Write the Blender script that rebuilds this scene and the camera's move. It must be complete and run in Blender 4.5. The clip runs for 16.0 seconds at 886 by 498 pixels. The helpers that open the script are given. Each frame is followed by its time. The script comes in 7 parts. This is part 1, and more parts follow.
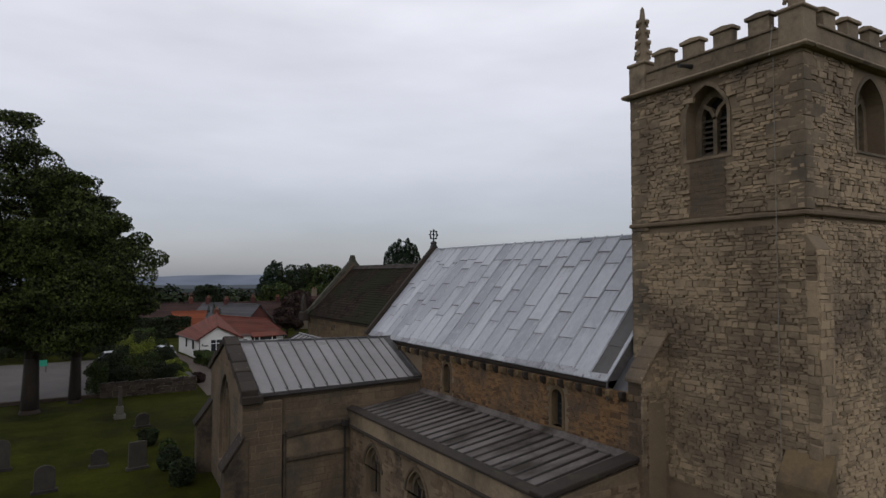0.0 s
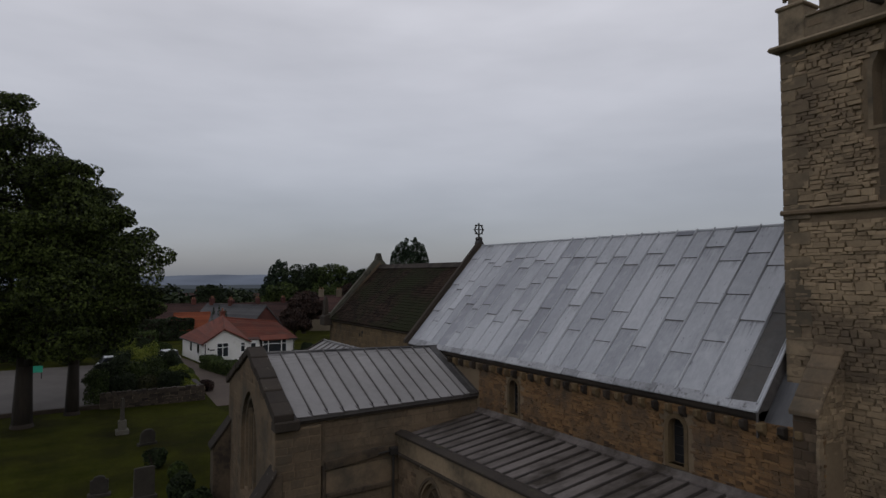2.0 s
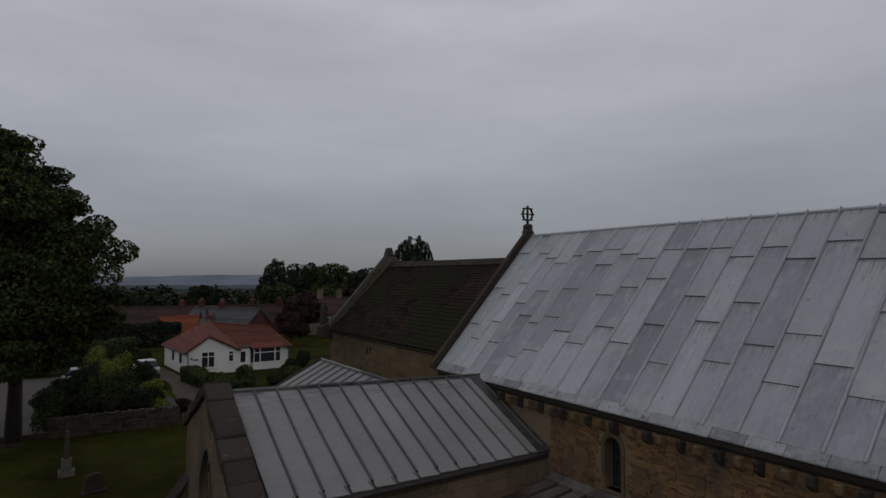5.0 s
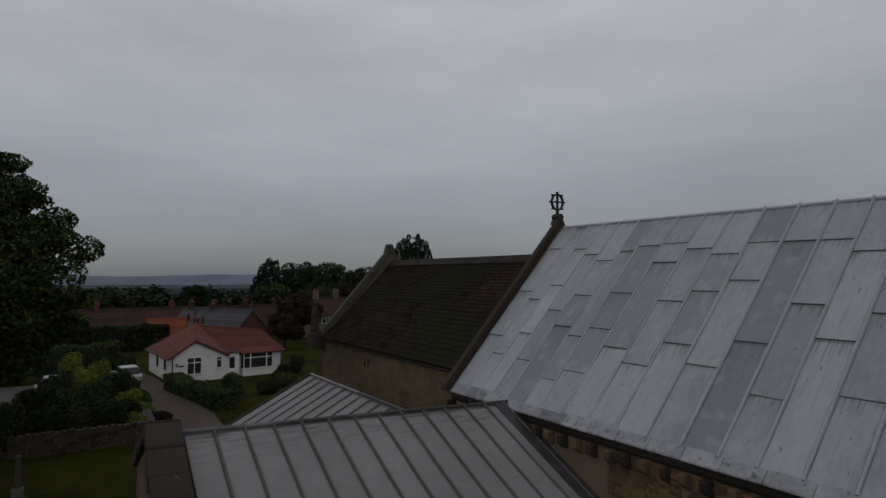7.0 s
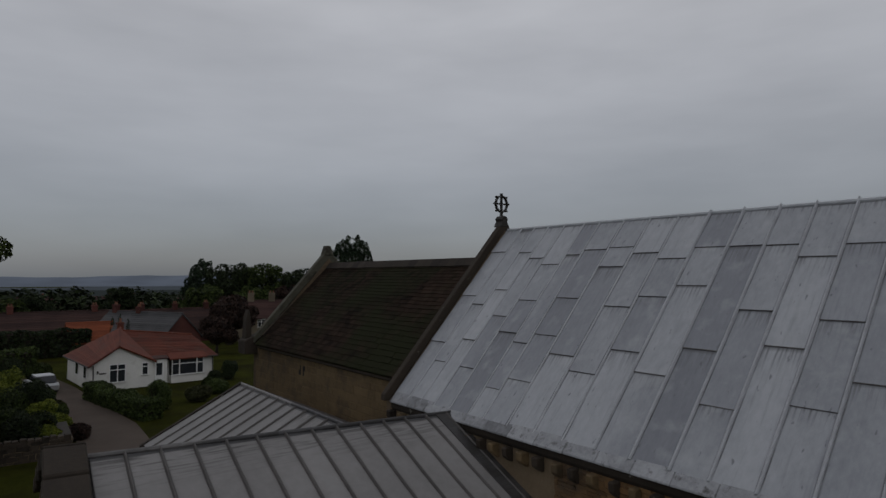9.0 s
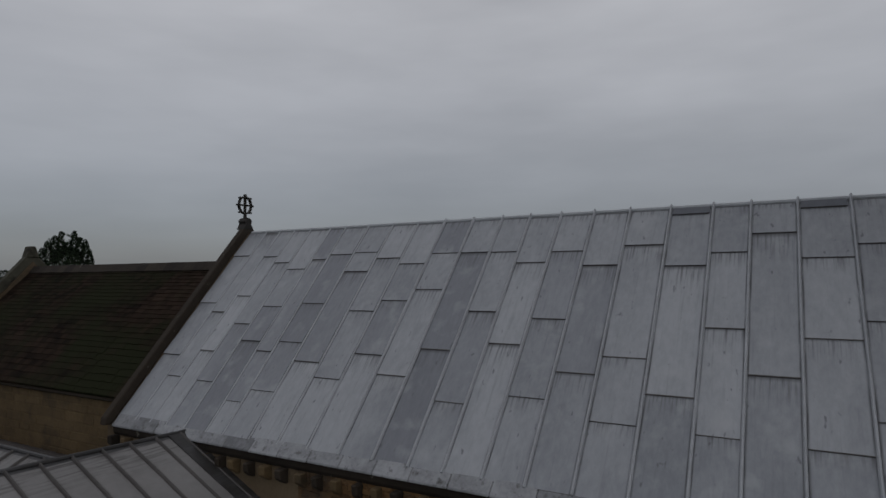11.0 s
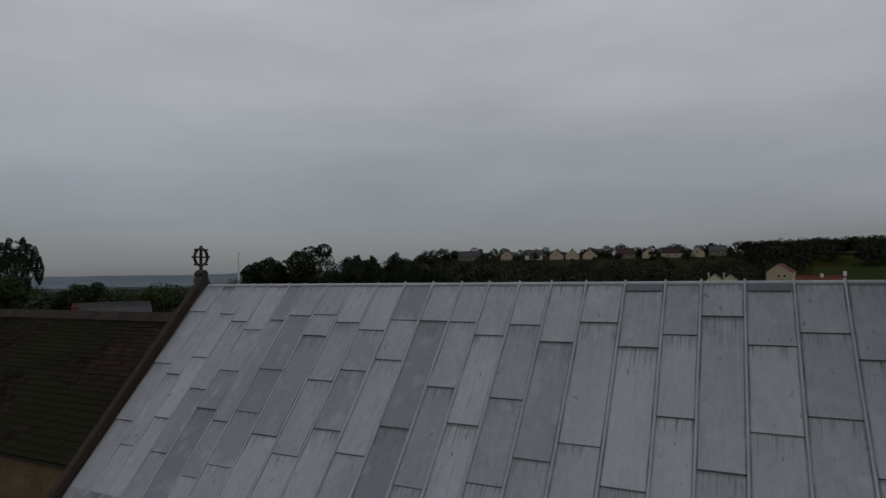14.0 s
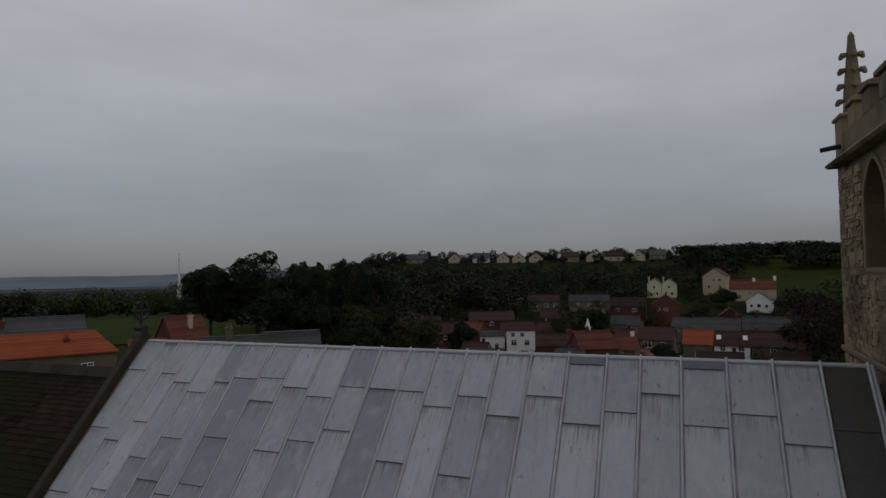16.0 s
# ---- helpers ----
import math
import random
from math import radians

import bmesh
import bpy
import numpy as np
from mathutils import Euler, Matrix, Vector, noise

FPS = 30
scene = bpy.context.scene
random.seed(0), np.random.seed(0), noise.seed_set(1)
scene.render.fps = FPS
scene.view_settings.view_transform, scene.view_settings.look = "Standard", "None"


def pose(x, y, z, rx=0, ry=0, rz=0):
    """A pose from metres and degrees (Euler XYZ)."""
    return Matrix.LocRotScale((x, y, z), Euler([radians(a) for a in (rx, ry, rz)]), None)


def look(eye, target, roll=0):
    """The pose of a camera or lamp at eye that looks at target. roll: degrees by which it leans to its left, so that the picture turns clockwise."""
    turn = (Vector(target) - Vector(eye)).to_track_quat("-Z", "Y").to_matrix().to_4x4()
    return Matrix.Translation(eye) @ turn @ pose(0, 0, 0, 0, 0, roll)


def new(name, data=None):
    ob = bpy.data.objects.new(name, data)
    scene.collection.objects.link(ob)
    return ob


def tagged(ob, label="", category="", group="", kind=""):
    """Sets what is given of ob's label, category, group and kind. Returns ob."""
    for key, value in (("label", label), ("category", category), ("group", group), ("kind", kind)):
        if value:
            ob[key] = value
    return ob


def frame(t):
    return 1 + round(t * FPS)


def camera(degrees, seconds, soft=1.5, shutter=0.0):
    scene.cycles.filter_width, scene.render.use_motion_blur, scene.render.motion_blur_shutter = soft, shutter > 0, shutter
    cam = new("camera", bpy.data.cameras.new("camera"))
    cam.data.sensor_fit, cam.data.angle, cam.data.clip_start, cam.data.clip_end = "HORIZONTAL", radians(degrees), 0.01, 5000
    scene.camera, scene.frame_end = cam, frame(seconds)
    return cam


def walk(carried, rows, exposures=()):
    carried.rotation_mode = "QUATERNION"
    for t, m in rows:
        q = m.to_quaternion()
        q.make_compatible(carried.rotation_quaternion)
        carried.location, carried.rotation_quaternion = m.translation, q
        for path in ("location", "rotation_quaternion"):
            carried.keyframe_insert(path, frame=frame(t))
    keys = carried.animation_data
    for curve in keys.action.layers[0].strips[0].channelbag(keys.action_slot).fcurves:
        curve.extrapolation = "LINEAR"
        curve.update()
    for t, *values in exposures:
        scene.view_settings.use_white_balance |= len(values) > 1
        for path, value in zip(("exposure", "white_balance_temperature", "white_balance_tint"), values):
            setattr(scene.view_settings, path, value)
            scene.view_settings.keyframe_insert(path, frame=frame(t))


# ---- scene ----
cam = camera(71.0, 16.0)
PATH = [
    (0, (-17.768, -13.968, 10.098), (-16.728, -12.262, 10.182), 0.0),
    (0.5, (-17.97, -13.106, 10.107), (-16.93, -11.4, 10.19), 0.1),
    (1, (-18.019, -12.0, 10.108), (-16.977, -10.295, 10.192), 0.1),
    (1.5, (-17.906, -10.68, 10.062), (-16.865, -8.975, 10.148), 0.2),
    (2, (-17.66, -9.227, 10.083), (-16.617, -7.523, 10.168), 0.1),
    (2.5, (-17.285, -7.647, 10.061), (-16.241, -5.943, 10.147), 0.1),
    (3, (-16.688, -6.038, 10.076), (-15.644, -4.334, 10.159), 0.1),
    (3.5, (-16.073, -4.599, 10.105), (-15.028, -2.895, 10.187), -0.0),
    (3.7, (-15.84, -4.131, 10.095), (-14.802, -2.424, 10.183), 0.1),
    (6, (-14.006, -0.18, 10.066), (-12.956, 1.521, 10.149), 0.1),
    (6.5, (-13.484, 0.895, 10.092), (-12.436, 2.596, 10.173), -0.0),
    (7, (-13.154, 1.69, 10.11), (-12.103, 3.39, 10.193), 0.0),
    (7.5, (-13.002, 1.991, 10.137), (-11.949, 3.689, 10.217), -0.2),
    (8, (-12.902, 2.108, 10.159), (-11.847, 3.805, 10.239), -0.1),
    (8.5, (-12.89, 2.214, 10.186), (-11.828, 3.906, 10.268), -0.1),
    (9, (-12.758, 2.331, 10.177), (-11.549, 3.922, 10.265), 0.1),
    (9.5, (-12.69, 2.365, 10.261), (-11.293, 3.794, 10.342), -0.4),
    (10, (-12.676, 2.37, 10.254), (-11.113, 3.614, 10.341), -0.3),
    (10.2, (-12.685, 2.355, 10.275), (-11.070, 3.532, 10.359), -0.35),
    (10.6, (-12.682, 2.335, 10.300), (-10.993, 3.403, 10.382), -0.45),
    (11, (-12.680, 2.310, 10.330), (-10.948, 3.306, 10.410), -0.60),
    (11.5, (-12.680, 2.280, 10.380), (-10.916, 3.220, 10.459), -0.72),
    (12, (-12.678, 2.255, 10.450), (-10.901, 3.170, 10.528), -0.82),
    (12.5, (-12.677, 2.232, 10.544), (-10.897, 3.142, 10.622), -0.9),
    (13, (-12.675, 2.142, 10.895), (-10.893, 3.046, 10.964), -1.1),
    (13.5, (-12.717, 2.132, 11.261), (-10.931, 3.029, 11.334), -1.0),
    (14, (-12.708, 2.163, 11.858), (-10.92, 3.056, 11.93), -0.9),
    (14.5, (-12.694, 2.167, 12.454), (-10.906, 3.06, 12.526), -0.8),
    (15, (-12.679, 2.146, 12.923), (-10.893, 3.045, 12.996), -0.8),
    (15.5, (-12.77, 2.088, 13.254), (-10.997, 3.011, 13.328), -0.8),
    (16, (-12.853, 2.089, 13.332), (-10.997, 2.829, 13.403), -0.9),
]
walk(cam, [(t, look(eye, target, roll)) for t, eye, target, roll in PATH],
     [(0, 0.9, 6450, 13), (0.5, 0.8, 6450, 13), (1, 0.67, 6450, 13), (1.5, 0.54, 6450, 13), (2, 0.45, 6450, 13), (2.5, 0.33, 6450, 13), (3.5, 0.14, 6450, 13), (7, 0.04, 6500, 10), (12.5, 0.0, 6500, 10), (16, 0.0, 6500, 10)])

# ---- world and light ----
SUN_EL, SUN_AZ = radians(48), radians(205)
world = bpy.data.worlds.new("overcast_sky")
scene.world = world
world.use_nodes = True
wn, wl = world.node_tree.nodes, world.node_tree.links
wn.clear()
w_out, w_bg = wn.new("ShaderNodeOutputWorld"), wn.new("ShaderNodeBackground")
w_co, w_sep, w_ramp = wn.new("ShaderNodeTexCoord"), wn.new("ShaderNodeSeparateXYZ"), wn.new("ShaderNodeValToRGB")
w_map, w_noise, w_cl = wn.new("ShaderNodeMapping"), wn.new("ShaderNodeTexNoise"), wn.new("ShaderNodeMapRange")
w_mul, w_mix, w_sky = wn.new("ShaderNodeMix"), wn.new("ShaderNodeMix"), wn.new("ShaderNodeTexSky")
w_sky.sky_type, w_sky.sun_disc, w_sky.sun_elevation, w_sky.sun_rotation = "NISHITA", False, SUN_EL, SUN_AZ
wl.new(w_co.outputs["Generated"], w_sep.inputs[0])
wl.new(w_sep.outputs["Z"], w_ramp.inputs[0])
ramp = w_ramp.color_ramp
ramp.elements[0].position, ramp.elements[0].color = 0.0, (0.114, 0.122, 0.139, 1)
ramp.elements[1].position, ramp.elements[1].color = 1.0, (0.27, 0.27, 0.28, 1)
for at, col in ((0.07, (0.182, 0.188, 0.207)), (0.2, (0.305, 0.309, 0.325)), (0.4, (0.40, 0.402, 0.418)), (0.65, (0.34, 0.34, 0.352))):
    e = ramp.elements.new(at)
    e.color = (*col, 1)
wl.new(w_co.outputs["Generated"], w_map.inputs[0])
w_map.inputs["Scale"].default_value = (1.6, 1.6, 6.5)
w_map.inputs["Rotation"].default_value = (0.06, 0.05, 0.4)
wl.new(w_map.outputs[0], w_noise.inputs["Vector"])
w_noise.inputs["Scale"].default_value, w_noise.inputs["Detail"].default_value, w_noise.inputs["Roughness"].default_value = 1.5, 4.0, 0.5
wl.new(w_noise.outputs["Fac"], w_cl.inputs["Value"])
for k, v in (("From Min", 0.3), ("From Max", 0.7), ("To Min", 0.88), ("To Max", 1.12)):
    w_cl.inputs[k].default_value = v
w_mul.data_type = w_mix.data_type = "RGBA"
w_mul.blend_type = "MULTIPLY"
w_mul.inputs["Factor"].default_value = 1.0
wl.new(w_ramp.outputs[0], w_mul.inputs[6])
wl.new(w_cl.outputs[0], w_mul.inputs[7])
w_mix.inputs["Factor"].default_value = 0.012
wl.new(w_mul.outputs[2], w_mix.inputs[6])
wl.new(w_sky.outputs[0], w_mix.inputs[7])
wl.new(w_mix.outputs[2], w_bg.inputs[0])
w_bg.inputs[1].default_value = 1.0
wl.new(w_bg.outputs[0], w_out.inputs[0])
sun = new("sun", bpy.data.lights.new("sun", "SUN"))
sun.data.energy, sun.data.angle, sun.data.color = 0.12, radians(40), (1.0, 0.97, 0.93)
sun.matrix_world = look((-40, -60, 80), (0, 8, 0))

# ---- building helpers ----
from mathutils.geometry import tessellate_polygon

GROUND = 0.6
rng = random.Random(7)


def thing(name, label, category, at=(0, 0, 0), group="", kind=""):
    ob = new(name)
    ob.location = at
    ob.empty_display_size = 0.3
    return tagged(ob, label, category, group, kind)


def root_of(ob):
    while ob.parent:
        ob = ob.parent
    return ob


def part(name, bm, material, parent, label="", kind="", smooth=False):
    """One mesh under a thing or a part; the bmesh is in world metres for things that stand at their place."""
    me = bpy.data.meshes.new(name)
    base = Vector(root_of(parent).location)
    bmesh.ops.translate(bm, verts=bm.verts, vec=-base)
    bm.to_mesh(me)
    bm.free()
    me.materials.append(material)
    if smooth:
        me.shade_smooth()
    ob = new(name, me)
    ob.parent = parent
    return tagged(ob, label, "", "", kind)


def solo(name, bm, material, label, category, group="", kind="", smooth=False):
    """One mesh that is a thing by itself."""
    me = bpy.data.meshes.new(name)
    bm.to_mesh(me)
    bm.free()
    me.materials.append(material)
    if smooth:
        me.shade_smooth()
    return tagged(new(name, me), label, category, group, kind)


def piece(name, me, parent, m):
    ob = new(name, me)
    ob.parent = parent
    ob.matrix_basis = Matrix.Translation(-Vector(root_of(parent).location)) @ m
    return ob


def raw(verts, faces):
    me = bpy.data.meshes.new("raw")
    me.from_pydata(verts, [], faces)
    bm = bmesh.new()
    bm.from_mesh(me)
    bpy.data.meshes.remove(me)
    return bm


def join(*bms):
    out = bmesh.new()
    for bm in bms:
        me = bpy.data.meshes.new("tmp")
        bm.to_mesh(me)
        out.from_mesh(me)
        bpy.data.meshes.remove(me)
        bm.free()
    return out


def box(x0, x1, y0, y1, z0, z1, bevel=0.0):
    bm = bmesh.new()
    bmesh.ops.create_cube(bm, size=1, matrix=Matrix.Translation(((x0 + x1) / 2, (y0 + y1) / 2, (z0 + z1) / 2)) @ Matrix.Diagonal((x1 - x0, y1 - y0, z1 - z0, 1)))
    if bevel:
        bmesh.ops.bevel(bm, geom=bm.edges[:], offset=bevel, segments=1, affect="EDGES")
    return bm


def tube(a, b, r0, r1=None, seg=8):
    a, b = Vector(a), Vector(b)
    bm = bmesh.new()
    m = Matrix.Translation((a + b) / 2) @ (b - a).to_track_quat("Z", "Y").to_matrix().to_4x4()
    bmesh.ops.create_cone(bm, cap_ends=True, segments=seg, radius1=r0, radius2=r0 if r1 is None else r1, depth=(b - a).length, matrix=m)
    return bm


def prism(poly, axis, lo, hi, bevel=0.0):
    """A polygon drawn in the two other axes (in their xyz order), drawn out along axis."""
    def pt(u, v, w):
        return {"x": (w, u, v), "y": (u, w, v), "z": (u, v, w)}[axis]
    n = len(poly)
    verts = [pt(u, v, lo) for u, v in poly] + [pt(u, v, hi) for u, v in poly]
    faces = [list(range(n)), list(range(2 * n - 1, n - 1, -1))] + [[i, i + n, (i + 1) % n + n, (i + 1) % n] for i in range(n)]
    bm = raw(verts, faces)
    bmesh.ops.recalc_face_normals(bm, faces=bm.faces[:])
    if bevel:
        bmesh.ops.bevel(bm, geom=bm.edges[:], offset=bevel, segments=1, affect="EDGES")
    return bm


def plate(outline, holes, axis, lo, hi):
    """A wall: an outline with holes, drawn in the two axes other than axis, from lo to hi along it."""
    def pt(u, v, w):
        return {"x": (w, u, v), "y": (u, w, v), "z": (u, v, w)}[axis]
    loops = [outline] + list(holes)
    flat = [p for lp in loops for p in lp]
    tris = tessellate_polygon([[Vector((u, v, 0)) for u, v in lp] for lp in loops])
    n = len(flat)
    verts = [pt(u, v, lo) for u, v in flat] + [pt(u, v, hi) for u, v in flat]
    faces = [list(t) for t in tris] + [[i + n for i in reversed(t)] for t in tris]
    start = 0
    for lp in loops:
        k = len(lp)
        faces += [[start + i, start + (i + 1) % k, start + (i + 1) % k + n, start + i + n] for i in range(k)]
        start += k
    bm = raw(verts, faces)
    bmesh.ops.recalc_face_normals(bm, faces=bm.faces[:])
    return bm


def arch(c, half, bottom, spring, top, steps=6, round_top=False):
    """The outline of a pointed or round-headed opening."""
    left, right = [], []
    for i in range(1, steps):
        a = i / steps
        if round_top:
            u, v = half * math.cos(a * math.pi / 2), (top - spring) * math.sin(a * math.pi / 2)
        else:
            u, v = half * (1 - a ** 1.6), (top - spring) * (1 - (1 - a) ** 1.35) ** 0.95
        right.append((c + u, spring + v))
        left.append((c - u, spring + v))
    return [(c - half, bottom), (c + half, bottom), (c + half, spring)] + right + [(c, top)] + left[::-1] + [(c - half, spring)]


def band(outer, inner, axis, lo, hi):
    return plate(outer, [inner], axis, lo, hi)


# ---- materials ----
def surface(name, dark, light, big=0.5, fine=9.0, rough=0.85, bump=0.25, depth=0.01, metal=0.0, spread=0.0, island=0.0,
            stain=None, stain_scale=0.6, stain_at=(0.5, 0.65), stretch=(1, 1, 1), spec=0.4, rough_vary=0.08, stain_stretch=(1, 1, 1)):
    """A weathered surface: two scales of tone, a stain of its own colour, fine relief, and a tone of its own for each piece."""
    m = bpy.data.materials.new(name)
    m.use_nodes = True
    n, l = m.node_tree.nodes, m.node_tree.links
    n.clear()
    out, b = n.new("ShaderNodeOutputMaterial"), n.new("ShaderNodeBsdfPrincipled")
    l.new(b.outputs[0], out.inputs[0])
    geo = n.new("ShaderNodeNewGeometry")

    def noise_of(scale, detail, st, rough_=0.6):
        mp, t = n.new("ShaderNodeMapping"), n.new("ShaderNodeTexNoise")
        mp.inputs["Scale"].default_value = st
        l.new(geo.outputs["Position"], mp.inputs[0])
        l.new(mp.outputs[0], t.inputs["Vector"])
        t.inputs["Scale"].default_value, t.inputs["Detail"].default_value, t.inputs["Roughness"].default_value = scale, detail, rough_
        return t.outputs["Fac"]

    def maths(op, a, v):
        k = n.new("ShaderNodeMath")
        k.operation = op
        l.new(a, k.inputs[0])
        if isinstance(v, float):
            k.inputs[1].default_value = v
        else:
            l.new(v, k.inputs[1])
        return k.outputs[0]

    big_n, fine_n = noise_of(big, 4.0, stretch), noise_of(fine, 5.0, stretch, 0.7)
    tone = maths("ADD", maths("MULTIPLY", big_n, 0.55), maths("MULTIPLY", fine_n, 0.45))
    if spread:
        info = n.new("ShaderNodeObjectInfo")
        tone = maths("ADD", tone, maths("MULTIPLY", maths("SUBTRACT", info.outputs["Random"], 0.5), float(spread)))
    if island:
        tone = maths("ADD", tone, maths("MULTIPLY", maths("SUBTRACT", geo.outputs["Random Per Island"], 0.5), float(island)))
    r = n.new("ShaderNodeValToRGB")
    l.new(tone, r.inputs[0])
    r.color_ramp.elements[0].position, r.color_ramp.elements[0].color = 0.28, (*dark, 1)
    r.color_ramp.elements[1].position, r.color_ramp.elements[1].color = 0.72, (*light, 1)
    colour = r.outputs[0]
    for st in ([stain] if stain and not isinstance(stain[0], tuple) else stain or []):
        sn = noise_of(stain_scale, 6.0, stain_stretch, 0.65)
        mr, mx = n.new("ShaderNodeMapRange"), n.new("ShaderNodeMix")
        l.new(sn, mr.inputs["Value"])
        mr.inputs["From Min"].default_value, mr.inputs["From Max"].default_value = stain_at
        mx.data_type = "RGBA"
        l.new(mr.outputs[0], mx.inputs["Factor"])
        l.new(colour, mx.inputs[6])
        mx.inputs[7].default_value = (*st, 1)
        colour = mx.outputs[2]
    l.new(colour, b.inputs["Base Color"])
    rr = n.new("ShaderNodeMapRange")
    l.new(fine_n, rr.inputs["Value"])
    rr.inputs["To Min"].default_value, rr.inputs["To Max"].default_value = rough - rough_vary, min(1.0, rough + rough_vary)
    l.new(rr.outputs[0], b.inputs["Roughness"])
    b.inputs["Metallic"].default_value = metal
    b.inputs["Specular IOR Level"].default_value = spec
    if bump:
        bp = n.new("ShaderNodeBump")
        bp.inputs["Strength"].default_value, bp.inputs["Distance"].default_value = bump, depth
        l.new(fine_n, bp.inputs["Height"])
        l.new(bp.outputs[0], b.inputs["Normal"])
    return m


def leaf_surface(name, dark, light, island=0.5):
    m = surface(name, dark, light, big=0.35, fine=1.2, rough=0.7, bump=0, island=island, spec=0.25)
    return m


M_RUBBLE = surface("rubble_limestone", (0.133, 0.097, 0.058), (0.365, 0.273, 0.169), big=0.3, fine=12, spread=0.42, island=0.42, bump=0.6, depth=0.02, stain=(0.1, 0.074, 0.05), stain_scale=0.45, stain_at=(0.46, 0.68))
M_OCHRE = surface("ochre_limestone", (0.05, 0.027, 0.012), (0.215, 0.122, 0.052), big=0.8, fine=11, spread=0.6, island=0.5, bump=0.5, depth=0.02, stain=(0.06, 0.048, 0.036), stain_scale=0.8, stain_at=(0.45, 0.7))
M_MORTAR = surface("old_mortar", (0.12, 0.088, 0.054), (0.235, 0.174, 0.108), big=0.7, fine=18, bump=0.6, depth=0.02)
M_ASHLAR = surface("weathered_ashlar", (0.067, 0.047, 0.028), (0.195, 0.141, 0.087), big=0.5, fine=10, spread=0.2, island=0.14, bump=0.35, depth=0.012, stain=(0.073, 0.061, 0.043), stain_scale=0.7, stain_at=(0.45, 0.68))
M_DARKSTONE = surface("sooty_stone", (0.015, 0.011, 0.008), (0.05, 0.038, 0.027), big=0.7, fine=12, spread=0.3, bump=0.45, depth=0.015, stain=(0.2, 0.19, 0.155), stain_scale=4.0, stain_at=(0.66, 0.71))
M_LEAD = surface("weathered_lead", (0.225, 0.24, 0.266), (0.425, 0.442, 0.47), big=0.5, fine=6, rough=0.36, spread=0.26, bump=0.12, depth=0.006, stretch=(1, 1.6, 0.45), spec=0.9,
                 stain=(0.19, 0.2, 0.225), stain_scale=1.6, stain_at=(0.6, 0.95), stain_stretch=(0.5, 3.4, 0.5))
M_LEADDARK = surface("dull_lead", (0.165, 0.176, 0.202), (0.28, 0.294, 0.326), big=0.5, fine=6, rough=0.36, spec=0.9, spread=0.25, bump=0.12, depth=0.006, stretch=(1, 2.2, 0.45),
                     stain=(0.15, 0.16, 0.185), stain_scale=1.8, stain_at=(0.58, 0.95), stain_stretch=(0.5, 4, 0.5))
M_LEADMID = surface("greyed_lead", (0.195, 0.208, 0.234), (0.35, 0.366, 0.397), big=0.5, fine=6, rough=0.36, spec=0.9, spread=0.24, bump=0.12, depth=0.006, stretch=(1, 1.8, 0.45),
                    stain=(0.17, 0.18, 0.205), stain_scale=1.7, stain_at=(0.58, 0.95), stain_stretch=(0.5, 3.6, 0.5))
M_LEADGREY = surface("grey_lead", (0.175, 0.168, 0.164), (0.27, 0.262, 0.257), big=0.4, fine=5, rough=0.5, spread=0.15, bump=0.1, depth=0.005, stain=(0.16, 0.15, 0.145), stain_scale=1.0, stain_at=(0.58, 0.8))
# Also colours the lap feet of lead sheets, as painted lap shadow.
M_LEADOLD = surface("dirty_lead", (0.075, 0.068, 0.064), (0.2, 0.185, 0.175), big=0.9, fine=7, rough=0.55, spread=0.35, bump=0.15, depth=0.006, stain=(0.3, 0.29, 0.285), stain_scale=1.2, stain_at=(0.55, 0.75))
M_ROLL = surface("lead_roll", (0.33, 0.345, 0.37), (0.55, 0.57, 0.6), big=0.8, fine=8, rough=0.45, bump=0.1, depth=0.004)
M_SLATE = surface("mossy_stone_slate", (0.008, 0.0052, 0.004), (0.047, 0.031, 0.022), big=0.45, fine=5, rough=0.95, spec=0.08, spread=0.2, island=0.25, bump=0.4, depth=0.01, stain=(0.021, 0.023, 0.011), stain_scale=0.3, stain_at=(0.44, 0.6))
# Near-black colour stands in for unlit space behind louvres, openings and the bay.
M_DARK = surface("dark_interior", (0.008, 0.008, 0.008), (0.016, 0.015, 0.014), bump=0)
M_LOUVRE = surface("grey_oak_louvre", (0.035, 0.027, 0.02), (0.1, 0.08, 0.062), fine=16, bump=0.3, stretch=(3, 3, 12))
M_GLASS = surface("leaded_glass", (0.012, 0.013, 0.015), (0.03, 0.032, 0.036), rough=0.2, bump=0.15, depth=0.01, spec=0.5)
M_METAL = surface("wrought_iron", (0.02, 0.018, 0.016), (0.05, 0.045, 0.04), rough=0.6, bump=0.2, metal=0.3)
M_CABLE = surface("pale_cable", (0.16, 0.145, 0.115), (0.26, 0.24, 0.2), bump=0.1)
# Dark tone stands in for contact shade at rolls and in sheet gaps.
M_ROLLDARK = surface("dirty_roll", (0.05, 0.046, 0.044), (0.12, 0.11, 0.105), big=0.8, fine=8, rough=0.5, bump=0.1, depth=0.004)
M_QUOIN = surface("dressed_quoin", (0.13, 0.096, 0.06), (0.3, 0.226, 0.142), big=0.5, fine=10, spread=0.3, bump=0.35, depth=0.012, stain=(0.088, 0.071, 0.047), stain_scale=0.6, stain_at=(0.45, 0.65))
M_PARAPET = surface("parapet_stone", (0.13, 0.1, 0.064), (0.31, 0.24, 0.155), big=0.8, fine=11, spread=0.3, bump=0.4, depth=0.015, stain=(0.075, 0.06, 0.04), stain_scale=1.2, stain_at=(0.5, 0.7))
